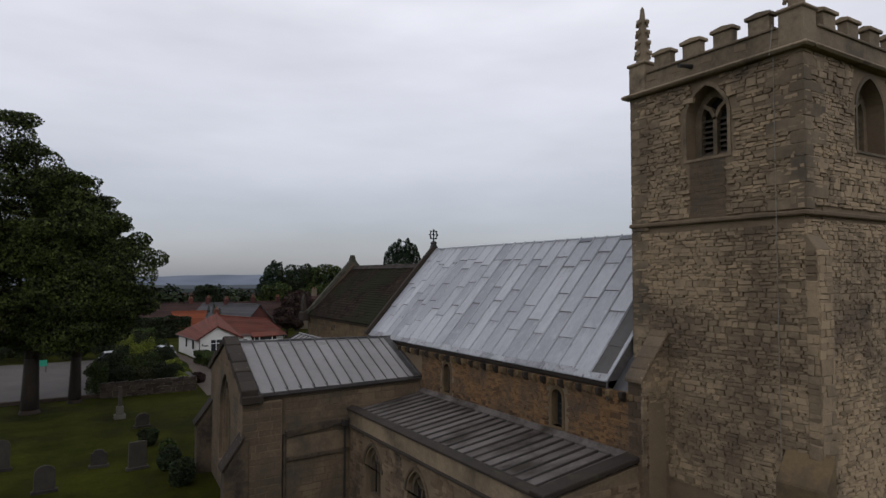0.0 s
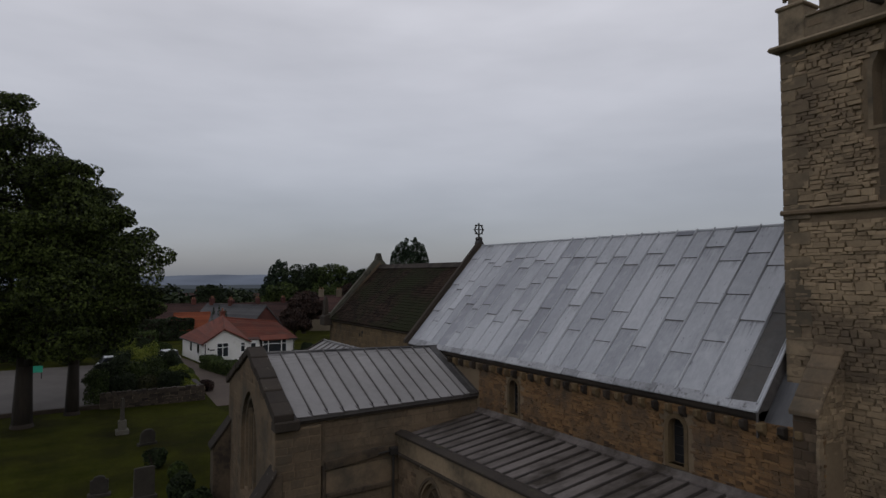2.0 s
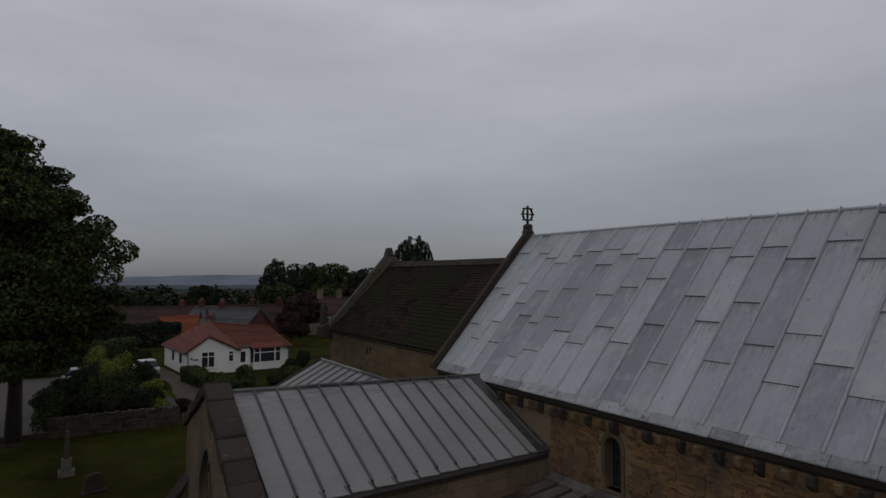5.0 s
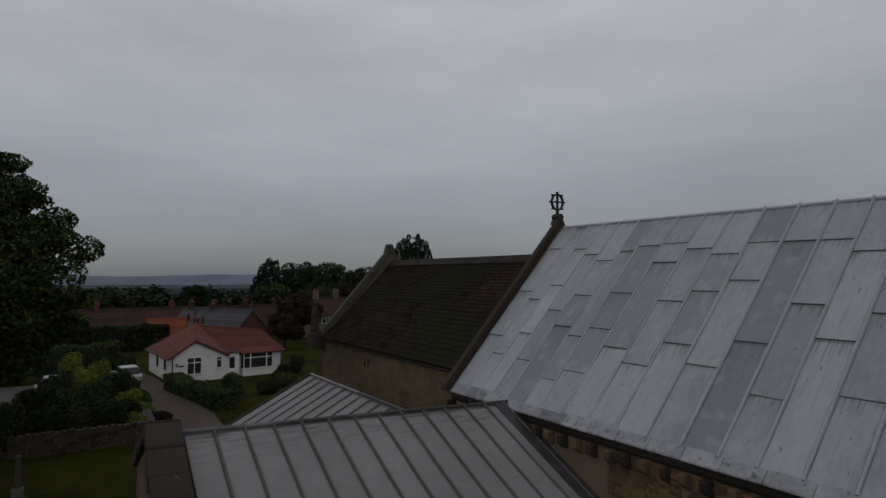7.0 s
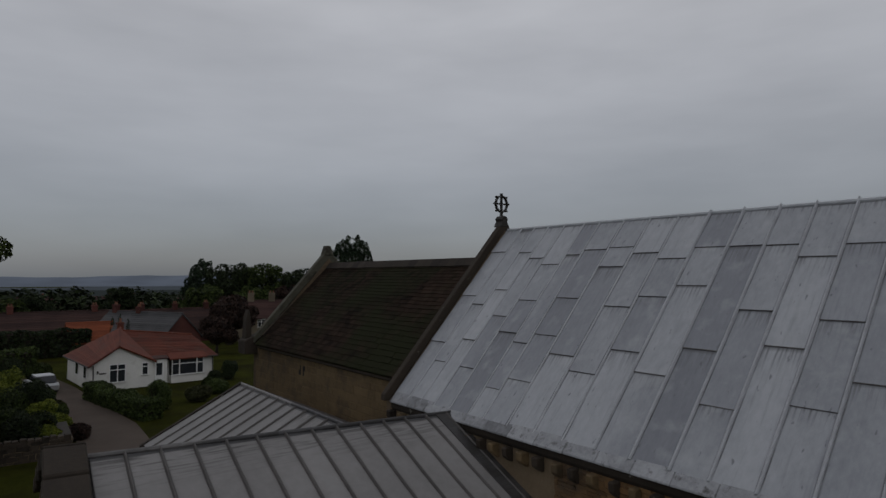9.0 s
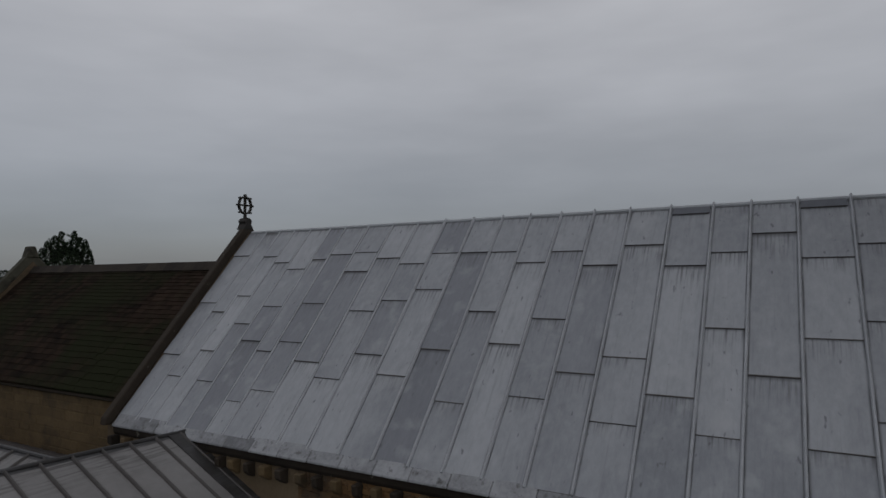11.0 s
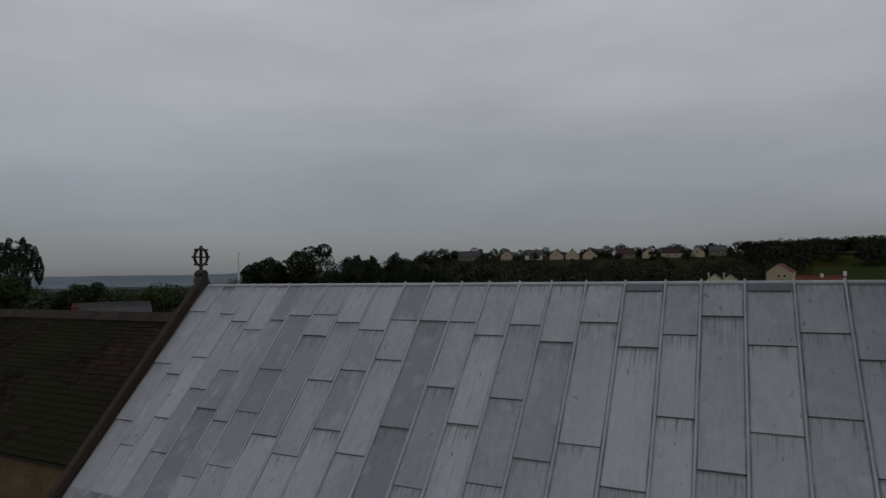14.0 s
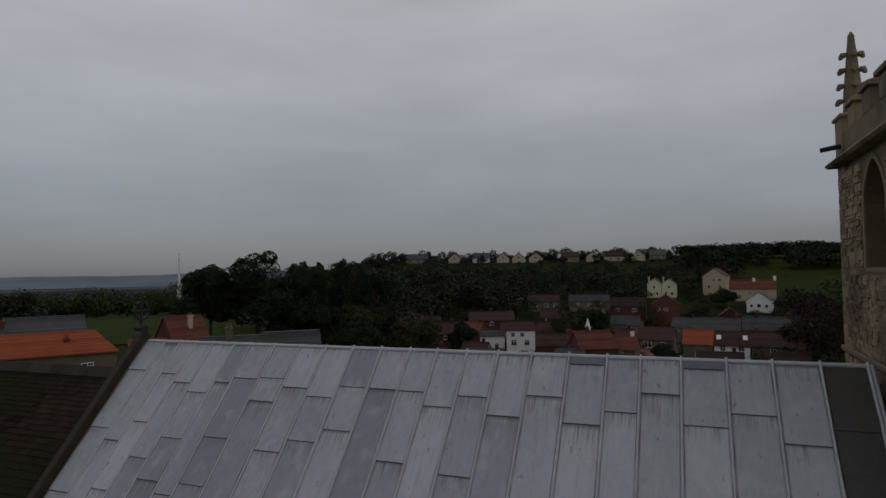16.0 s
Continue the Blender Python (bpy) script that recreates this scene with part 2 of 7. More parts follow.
M_BUFFWALL = surface("dull_buff_wall", (0.068, 0.046, 0.023), (0.2, 0.138, 0.068), big=0.5, fine=9, island=0.12, bump=0.4, depth=0.012, stain=(0.05, 0.04, 0.028), stain_scale=0.8, stain_at=(0.5, 0.72))
M_LEADAISLE = surface("streaked_aisle_lead", (0.07, 0.058, 0.051), (0.21, 0.186, 0.172), big=0.9, fine=5, rough=0.72, spec=0.2, spread=0.12, bump=0.15, depth=0.006, stretch=(0.4, 1.5, 1), stain=(0.04, 0.032, 0.024), stain_scale=0.7, stain_at=(0.46, 0.66), stain_stretch=(0.8, 1.2, 1))


def weather_and_shade(m, drip_and_shade=(0.075, 0.075, 0.08), spots=True, lap=0.065):
    """Dirt drips from the head of each sheet, and small dark spots; also painted shade under laps and beside rolls."""
    n, l = m.node_tree.nodes, m.node_tree.links
    b = next(k for k in n if k.type == "BSDF_PRINCIPLED")
    colour = b.inputs["Base Color"].links[0].from_socket
    tc, sep, geo = n.new("ShaderNodeTexCoord"), n.new("ShaderNodeSeparateXYZ"), n.new("ShaderNodeNewGeometry")
    l.new(tc.outputs["Object"], sep.inputs[0])

    def noise_of(scale, st, detail=3.0):
        mp, t = n.new("ShaderNodeMapping"), n.new("ShaderNodeTexNoise")
        mp.inputs["Scale"].default_value = st
        l.new(geo.outputs["Position"], mp.inputs[0])
        l.new(mp.outputs[0], t.inputs["Vector"])
        t.inputs["Scale"].default_value, t.inputs["Detail"].default_value = scale, detail
        return t.outputs["Fac"]

    def ramp_of(value, a, b_, lo=0.0, hi=1.0):
        r = n.new("ShaderNodeMapRange")
        l.new(value, r.inputs["Value"])
        r.inputs["From Min"].default_value, r.inputs["From Max"].default_value = a, b_
        r.inputs["To Min"].default_value, r.inputs["To Max"].default_value = lo, hi
        return r.outputs[0]

    def mixed(fac, old, new_):
        x = n.new("ShaderNodeMix")
        x.data_type = "RGBA"
        l.new(fac, x.inputs["Factor"])
        l.new(old, x.inputs[6])
        x.inputs[7].default_value = (*new_, 1)
        return x.outputs[2]

    head = ramp_of(sep.outputs["Y"], 0.0, 0.26, 1.0, 0.0)
    run = ramp_of(noise_of(4.0, (0.35, 6.0, 0.3), 5.0), 0.47, 0.66)
    f = n.new("ShaderNodeMath")
    f.operation = "MULTIPLY"
    l.new(head, f.inputs[0])
    l.new(run, f.inputs[1])
    colour = mixed(f.outputs[0], colour, drip_and_shade)
    if spots:
        colour = mixed(ramp_of(noise_of(5.5, (1.0, 1.7, 0.6), 2.0), 0.69, 0.75, 0.0, 0.75), colour, (0.11, 0.115, 0.13))
        colour = mixed(ramp_of(noise_of(3.0, (0.3, 6.0, 0.3), 6.0), 0.58, 0.74, 0.0, 0.28), colour, (0.13, 0.137, 0.155))
        colour = mixed(ramp_of(noise_of(2.2, (1.0, 1.0, 1.0), 6.0), 0.55, 0.72, 0.0, 0.35), colour, (0.5, 0.515, 0.53))
    # Dark band at the sheet's head paints the shadow under the lap above.
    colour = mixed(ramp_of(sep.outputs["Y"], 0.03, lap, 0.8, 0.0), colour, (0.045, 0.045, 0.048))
    # Dark lines along both edges paint the rolls' shaded sides.
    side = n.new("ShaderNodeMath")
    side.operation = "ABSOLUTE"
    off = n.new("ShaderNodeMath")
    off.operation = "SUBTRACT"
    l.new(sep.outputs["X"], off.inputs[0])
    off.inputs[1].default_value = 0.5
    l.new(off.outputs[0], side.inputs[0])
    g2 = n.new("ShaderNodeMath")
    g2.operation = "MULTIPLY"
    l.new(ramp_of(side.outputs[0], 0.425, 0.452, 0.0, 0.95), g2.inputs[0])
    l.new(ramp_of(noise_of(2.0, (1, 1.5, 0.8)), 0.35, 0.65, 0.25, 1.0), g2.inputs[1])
    colour = mixed(g2.outputs[0], colour, [q * 0.55 for q in drip_and_shade])
    l.new(colour, b.inputs["Base Color"])


weather_and_shade(M_LEAD)
weather_and_shade(M_LEADDARK)
weather_and_shade(M_LEADMID)
weather_and_shade(M_LEADGREY, (0.06, 0.056, 0.053), False, 0.031)
M_EAVELEAD = surface("mottled_eave_lead", (0.16, 0.165, 0.175), (0.4, 0.41, 0.43), big=2.5, fine=14, rough=0.45, spread=0.3, bump=0.4, depth=0.01, stain=(0.09, 0.088, 0.085), stain_scale=6, stain_at=(0.55, 0.7))

# ---- the church ----
RIDGE, PITCH, EAVE = 11.545, 1.12, -3.95      # nave ridge height, fall per metre, eave's place
SLOPE = Vector((-1, 0, -PITCH)).normalized()
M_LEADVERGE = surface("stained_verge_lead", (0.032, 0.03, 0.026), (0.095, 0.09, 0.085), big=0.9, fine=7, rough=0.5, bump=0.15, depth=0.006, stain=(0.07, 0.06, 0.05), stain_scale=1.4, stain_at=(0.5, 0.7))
M_AISLEWALL = surface("brown_rubble", (0.075, 0.05, 0.03), (0.24, 0.17, 0.105), big=0.6, fine=12, spread=0.4, island=0.4, bump=0.5, depth=0.02, stain=(0.05, 0.038, 0.026), stain_scale=0.6, stain_at=(0.46, 0.68))
M_LEADPATCH = surface("new_dark_lead", (0.105, 0.113, 0.13), (0.185, 0.197, 0.222), big=0.8, fine=6, rough=0.45, bump=0.12, depth=0.005)
ROOF_N = Vector((-PITCH, 0, 1)).normalized()


def frame_of(u, v, n, at, su, sv, sn):
    m = Matrix.Identity(4)
    for i, (d, s) in enumerate(((u, su), (v, sv), (n, sn))):
        for k in range(3):
            m[k][i] = d[k] * s
    m.translation = Vector(at)
    return m


def block_mesh(name, material, seed, chamfer=0.1, jitter=0.07):
    """A rough stone of unit size: back at 0, face at 1, with worn arrises."""
    r = random.Random(seed)
    j = lambda a: a + r.uniform(-jitter, jitter)
    verts = []
    for w, s in ((-0.6, 0.5), (0.55, 0.5), (1.0, 0.5 - chamfer)):
        for a, b in ((-1, -1), (1, -1), (1, 1), (-1, 1)):
            verts.append((j(a * s) * 0.97, j(b * s) * 0.95, w if w < 0.6 else j(w)))
    faces = [(8, 9, 10, 11)]
    for base in (0, 4):
        faces += [(base + i, base + (i + 1) % 4, base + 4 + (i + 1) % 4, base + 4 + i) for i in range(4)]
    me = bpy.data.meshes.new(name)
    me.from_pydata(verts, [], faces)
    me.materials.append(material)
    return me


def masonry(parent, at, u, n, width, height, material, keep, single, course=(0.055, 0.15), length=(0.11, 0.36), proud=(0.02, 0.05), seed=1, most=300, name="stone", v=(0, 0, 1), bond=False):
    """Coursed rubble on a wall: the stones of one stretch are pieces of their own, the rest one sheet of stones."""
    r = random.Random(seed)
    u, v, n, at = Vector(u), Vector(v), Vector(n), Vector(at)
    kinds = [block_mesh(name, material, seed * 10 + k, 0.07, 0.055 if bond else 0.095) for k in range(6)]
    arrays = [(np.array([w.co[:] for w in me.vertices]), [p.vertices[:] for p in me.polygons]) for me in kinds]
    verts, faces, count, made = [], [], 0, 0
    y = 0.0
    while y < height:
        h = min(r.uniform(*course) * (1 if bond or r.random() < 0.75 else 1.6), height - y + 0.02)
        x = -r.uniform(0, 0.15)
        while x < width:
            ln = r.uniform(*length) * (0.7 + h * 2.2)
            a, b = max(0.0, x), min(width, x + ln)
            x += ln
            if b - a < 0.05:
                continue
            cu, cv = (a + b) / 2, y + h / 2
            if not keep(cu, cv, b - a, h):
                continue
            split = not bond and h > 0.12 and r.random() < 0.3
            q = r.uniform(0.35, 0.65)
            for lo, hi in ((0, q), (q, 1)) if split else ((0, 1),):
                hh = h * (hi - lo) * (r.uniform(0.86, 1.0) if bond else r.uniform(0.92, 1.14))
                wob = 0.0 if bond else r.uniform(-0.05, 0.05)
                uu, vv = u + v * wob, v - u * wob
                m = frame_of(uu, vv, n, at + u * cu + v * (y + h * (lo + hi) / 2 + (0 if bond else r.uniform(-0.012, 0.012))), (b - a) * (0.965 if bond else r.uniform(0.96, 1.07)), hh, r.uniform(*proud))
                k = r.randrange(6)
                if made < most and single(cu, cv):
                    piece(name, kinds[k], parent, m)
                    made += 1
                else:
                    co, fs = arrays[k]
                    mm = np.array(m)
                    verts.append(co @ mm[:3, :3].T + mm[:3, 3])
                    faces += [[i + count for i in f] for f in fs]
                    count += len(co)
        y += h
    if verts:
        base = np.array(root_of(parent).location)
        me = bpy.data.meshes.new("stonework")
        me.from_pydata((np.concatenate(verts) - base).tolist(), [], faces)
        me.materials.append(material)
        ob = new("stonework", me)
        ob.parent = parent
        tagged(ob, kind="stuff")


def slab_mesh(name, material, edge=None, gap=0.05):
    """A lead sheet of unit size with dressed edges; the foot is a thicker lap, its edge darkened as painted lap shadow.
    """
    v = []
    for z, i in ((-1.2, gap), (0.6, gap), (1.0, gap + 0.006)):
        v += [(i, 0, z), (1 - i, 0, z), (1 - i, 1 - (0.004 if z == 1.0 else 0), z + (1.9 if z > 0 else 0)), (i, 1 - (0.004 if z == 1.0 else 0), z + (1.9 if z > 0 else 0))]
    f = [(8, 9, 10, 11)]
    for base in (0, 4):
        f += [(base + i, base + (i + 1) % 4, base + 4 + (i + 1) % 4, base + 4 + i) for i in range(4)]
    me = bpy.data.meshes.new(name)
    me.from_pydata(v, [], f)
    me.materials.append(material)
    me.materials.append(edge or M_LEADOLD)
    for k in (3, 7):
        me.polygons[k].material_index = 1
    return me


def rolls_mesh(material, name="lead_roll"):
    """A wood-cored roll of unit length along x, slightly crooked."""
    v, f, seg, cuts = [], [], 6, 6
    r = random.Random(3)
    for c in range(cuts + 1):
        dy = r.uniform(-0.25, 0.25)
        for k in range(seg + 1):
            a = math.pi * k / seg
            v.append((c / cuts, math.cos(a) * (1.0 + 0.12 * r.random()) + dy, math.sin(a) * 1.25 - 0.2))
    for c in range(cuts):
        for k in range(seg):
            i = c * (seg + 1) + k
            f.append((i, i + 1, i + seg + 2, i + seg + 1))
    f.append(tuple(range(seg + 1)))
    f.append(tuple(reversed(range(cuts * (seg + 1), cuts * (seg + 1) + seg + 1))))
    me = bpy.data.meshes.new(name)
    me.from_pydata(v, [], f)
    me.materials.append(material)
    me.shade_smooth()
    return me


# -- nave --
nave = thing("church_nave", "limestone church nave with steep pale lead roof and corbel table", "church nave", (0, 7, GROUND))
CW = [arch(c, 0.25, 5.2, 6.15, 6.4, round_top=True) for c in (1.5, 8.3)]
part("wall_core", plate([(-2.2, GROUND), (16.2, GROUND), (16.2, 6.98), (-0.8, 6.98), (-0.8, 6.55), (-2.2, 6.55)], CW, "x", -3.99, -3.3), M_MORTAR, nave)
part("south_wall", box(3.4, 4.14, -2.2, 16.2, GROUND, 6.98), M_MORTAR, nave)
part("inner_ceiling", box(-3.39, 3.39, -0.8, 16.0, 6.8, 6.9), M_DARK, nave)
for c in (1.5, 8.3):
    w = part("window", join(box(-3.75, -3.7, c - 0.28, c + 0.28, 5.15, 6.45)), M_GLASS, nave, "dark round-headed clerestory light")
    part("surround", band(arch(c, 0.35, 5.12, 6.15, 6.52, round_top=True), arch(c, 0.245, 5.2, 6.15, 6.395, round_top=True), "x", -4.02, -3.8), M_BUFFWALL, w)
    for k in range(4):
        part("glazing_bar", box(-3.77, -3.74, c - 0.25, c + 0.25, 5.4 + 0.24 * k, 5.415 + 0.24 * k), M_METAL, w)

ROLLS = [15.98, 15.3, 14.78, 14.24, 13.66, 12.98, 12.48, 11.74, 10.99, 10.26, 9.51, 8.77, 8.04, 7.38, 6.68, 5.97, 5.24, 4.46, 3.7, 3.06, 2.32, 1.53, 0.76, 0.0, -0.72]
LAPS = ["0.56 1.66 2.73", "1.85 3.11", "0.6 1.5 2.61", "0.75 2.07 3.14", "0.91 1.71 2.38", "0.7 2.55 3.4", "0.6 1.63 2.36 3.19", "0.57 0.98 2.67", "0.71 1.75 2.9", "0.84 1.55 2.48", "0.64 1.34 2.77", "0.64 2.34",
        "0.65 1.71 3.06", "0.86 2.2", "0.67 1.8 2.9", "0.93 2.54", "0.6 2.3 3.1", "0.96 2.73", "0.76 1.86 3.12", "0.47 2.42", "0.87 1.95 3.14", "0.68 1.72 2.81", "1.01 2.3", "0.8 2.1 3.2"]
DULL = {(10, 0), (5, 0), (6, 1), (6, 2), (11, 1), (11, 2), (4, 2), (4, 3)}
HALF = {(5, 1), (6, 3), (7, 2), (9, 2), (14, 1), (15, 1), (5, 2), (12, 2), (3, 2)}      # dull and half-dull sheets
nave_roof = part("roof", join(prism([(-4.0, RIDGE - 4.0 * PITCH - 0.06), (0, RIDGE - 0.06), (4.3, RIDGE - 4.3 * PITCH - 0.06), (4.1, 6.75), (-3.95, 6.9)], "y", -0.75, 16.0)), M_ROLLDARK, nave, "pale grey lead sheets between rolls")
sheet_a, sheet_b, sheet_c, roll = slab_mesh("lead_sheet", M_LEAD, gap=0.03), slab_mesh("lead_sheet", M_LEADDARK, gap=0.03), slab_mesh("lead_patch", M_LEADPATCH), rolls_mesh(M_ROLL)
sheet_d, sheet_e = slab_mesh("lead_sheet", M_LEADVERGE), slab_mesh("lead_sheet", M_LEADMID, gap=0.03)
NORM = math.sqrt(1 + PITCH * PITCH)
for i, laps in enumerate(LAPS):
    cuts = [0.0] + [float(q) for q in laps.split()] + [-EAVE]
    for k in range(len(cuts) - 1):
        a, b = cuts[k], cuts[k + 1] + (0.05 if k < len(cuts) - 2 else 0)
        w = ROLLS[i] - ROLLS[i + 1]
        at = Vector((-a, ROLLS[i + 1], RIDGE - PITCH * a)) + ROOF_N * rng.uniform(-0.003, 0.003)
        tilt = (SLOPE * (b - a) * NORM + ROOF_N * 0.004)
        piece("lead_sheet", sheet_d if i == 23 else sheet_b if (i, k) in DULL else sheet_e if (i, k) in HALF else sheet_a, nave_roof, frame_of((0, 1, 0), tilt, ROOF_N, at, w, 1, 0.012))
for i, y in enumerate(ROLLS[1:]):
    piece("lead_roll", roll, nave_roof, frame_of(SLOPE, (0, 1, 0), ROOF_N, (0.03, y, RIDGE + 0.02 + 0.03 * PITCH), 3.99 * NORM, 0.02 if i < 9 else 0.026, 0.03 if i < 9 else 0.062))
for i in (17, 20):      # dull patches dressed over the ridge
    piece("lead_patch", sheet_c, nave_roof, frame_of((0, 1, 0), SLOPE, ROOF_N, (0.0, ROLLS[i + 1] + 0.02, RIDGE + 0.045), ROLLS[i] - ROLLS[i + 1] - 0.03, 0.24, 0.007))
part("ridge_roll", tube((0, -0.75, RIDGE + 0.01), (0, 15.9, RIDGE + 0.01), 0.045), M_ROLL, nave_roof)
part("south_sheets", prism([(0, RIDGE + 0.01), (4.1, RIDGE - 4.1 * PITCH + 0.01), (4.1, RIDGE - 4.1 * PITCH - 0.05), (0, RIDGE - 0.05)], "y", -0.75, 15.9), M_LEAD, nave_roof)
for k in range(23):
    y = -0.8 + 0.728 * k
    o = rng.uniform(-0.015, 0.015)
    part("eave_flashing", prism([(-4.13 + o, 6.955), (-4.13 + o, 6.995), (-3.91, 7.215), (-3.91, 7.14)], "y", y, y + 0.72, 0.012), M_EAVELEAD, nave_roof)
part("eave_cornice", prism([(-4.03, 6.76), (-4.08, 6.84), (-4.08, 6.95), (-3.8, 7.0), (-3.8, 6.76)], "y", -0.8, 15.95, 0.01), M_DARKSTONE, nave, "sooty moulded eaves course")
for k in range(42):
    y = -1.75 + k * 0.43 + rng.uniform(-0.04, 0.04)
    s = rng.uniform(0.85, 1.2)
    bm = prism([(-4.2, 6.76), (-3.95, 6.76), (-3.95, 6.46), (-4.05, 6.48), (-4.16 - 0.03 * s, 6.59)], "y", y - 0.07 * s, y + 0.07 * s, 0.02)
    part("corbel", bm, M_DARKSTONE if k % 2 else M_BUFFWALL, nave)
# the roof's lead verge beside the tower, and the lower lead apron behind it
part("verge", prism([(-4.1, 6.4), (-4.1, 6.96), (0, RIDGE - 0.02), (0, RIDGE - 0.85), (-3.6, 6.7)], "y", -0.8, -0.752), M_LEADOLD, nave)
part("verge_roll", tube((-4.12, -0.78, 7.0), (0, -0.78, RIDGE + 0.03), 0.035), M_ROLL, nave)
part("apron", prism([(-4.0, 6.52), (-4.0, 6.64), (-2.9, 6.64 + 1.1 * PITCH), (-2.9, 6.52 + 1.1 * PITCH)], "y", -1.6, -0.81, 0.01), M_LEAD, nave, "small lead apron beside the tower")
part("corner_buttress", prism([(-4.12, GROUND), (-4.12, 7.3), (-3.0, 8.6), (-3.0, GROUND)], "y", -2.15, -1.6), M_ASHLAR, nave, "sloping-topped stone buttress against the tower")
masonry(nave, (-4.12, -1.62, 4.3), (0, -1, 0), (-1, 0, 0), 0.52, 2.9, M_AISLEWALL, lambda u, v, a, b: True, lambda u, v: False, seed=18, course=(0.12, 0.24), length=(0.2, 0.4), proud=(0.01, 0.03), most=0)
for k in range(5):
    x0, x1 = -4.24 + 0.25 * k, -4.0 + 0.25 * k
    z0 = 7.24 + 1.16 * (x0 + 4.12)
    part("buttress_cap", prism([(x0, z0), (x0, z0 + 0.12), (x1, z0 + 0.12 + 0.27), (x1, z0 + 0.27)], "y", -2.2, -1.57, 0.02), M_ASHLAR, nave)
masonry(nave, (-4.2, -2.15, 4.9), (1, 0, 0), (0, -1, 0), 1.15, 3.4, M_RUBBLE, lambda u, v, a, b: v < 2.3 + u * 1.1, lambda u, v: False, seed=17, most=0)
# east gable with its coping and wheel cross
part("gable_wall", prism([(-4.0, GROUND), (-4.0, 7.0), (0, RIDGE), (4.2, 6.9), (4.2, GROUND)], "y", 16.01, 16.28), M_ASHLAR, nave)
cop = [(-4.22, 6.98), (-4.2, 7.14), (-0.12, RIDGE + 0.2), (0.12, RIDGE + 0.2), (4.42, 7.0), (4.42, 6.85), (4.2, 6.85), (0, RIDGE - 0.05), (-4.05, 6.98)]
part("gable_coping", prism(cop, "y", 16.05, 16.24, 0.02), M_DARKSTONE, nave, "dark lichened gable coping")
cross = part("cross", join(prism([(-0.2, 11.66), (0.2, 11.66), (0.1, 11.84), (0.135, 11.87), (0.135, 11.92), (0.06, 12.0), (-0.06, 12.0), (-0.135, 11.92), (-0.135, 11.87), (-0.1, 11.84)], "y", 16.04, 16.34, 0.02),
                           tube((0, 16.2, 12.0), (0, 16.2, 12.17), 0.055, 0.04)), M_METAL, nave, "weathered stone wheel cross finial")
CZ, CR = 12.37, 0.225
ring = bmesh.new()
N = 24
rv = []
for k in range(N):
    a = 2 * math.pi * k / N
    for dr, dy in ((-0.02, -0.04), (0.02, -0.04), (0.02, 0.04), (-0.02, 0.04)):
        rv.append(ring.verts.new(((CR + dr) * math.sin(a), 16.2 + dy, CZ + (CR + dr) * 1.08 * math.cos(a))))
for k in range(N):
    for q in range(4):
        ring.faces.new((rv[4 * k + q], rv[4 * k + (q + 1) % 4], rv[4 * ((k + 1) % N) + (q + 1) % 4], rv[4 * ((k + 1) % N) + q]))
bmesh.ops.recalc_face_normals(ring, faces=ring.faces[:])
part("ring", ring, M_METAL, cross)
part("arm", box(-CR, CR, 16.16, 16.24, CZ - 0.02, CZ + 0.02), M_METAL, cross)
part("arm", box(-0.02, 0.02, 16.16, 16.24, CZ - CR, CZ + CR), M_METAL, cross)
for k in range(8):
    a = math.pi * k / 4
    x, z = (CR + 0.05) * math.sin(a), CZ + (CR + 0.05) * 1.08 * math.cos(a)
    part("knop", box(x - 0.026, x + 0.026, 16.15, 16.25, z - 0.026, z + 0.026, 0.01), M_METAL, cross)

# -- tower --
TX0, TX1, TY0, TY1 = -3.1, 2.75, -0.95, -6.1       # faces
tower = thing("church_tower", "square rubble limestone church tower with battlements and pinnacles", "church tower", (-0.2, -3.4, GROUND))
BE = (0.2, 0.69, 13.28, 14.45, 15.22)
BN, BW = (-3.5, 0.62, 13.28, 14.45, 15.22), (0.1, 0.69, 13.28, 14.45, 15.22)
part("wall_core", plate([(TY1 + 0.05, GROUND), (TY0 - 0.05, GROUND), (TY0 - 0.05, 15.45), (TY1 + 0.05, 15.45)], [arch(*BN)], "x", TX0 + 0.03, TX0 + 0.75), M_MORTAR, tower)
part("wall_core", plate([(TX0 + 0.76, GROUND), (TX1, GROUND), (TX1, 15.45), (TX0 + 0.76, 15.45)], [arch(*BW)], "y", TY1 + 0.03, TY1 + 0.75), M_MORTAR, tower)
part("wall_core", plate([(TX0 + 0.76, GROUND), (TX1, GROUND), (TX1, 15.45), (TX0 + 0.76, 15.45)], [arch(*BE)], "y", TY0 - 0.75, TY0 - 0.03), M_MORTAR, tower)
part("wall_core", box(TX1 - 0.7, TX1 - 0.002, TY1 + 0.76, TY0 - 0.76, GROUND, 15.45), M_MORTAR, tower)
part("bell_chamber", box(TX0 + 0.8, TX1 - 0.75, TY1 + 0.8, TY0 - 0.8, 15.3, 15.4), M_LEADOLD, tower)


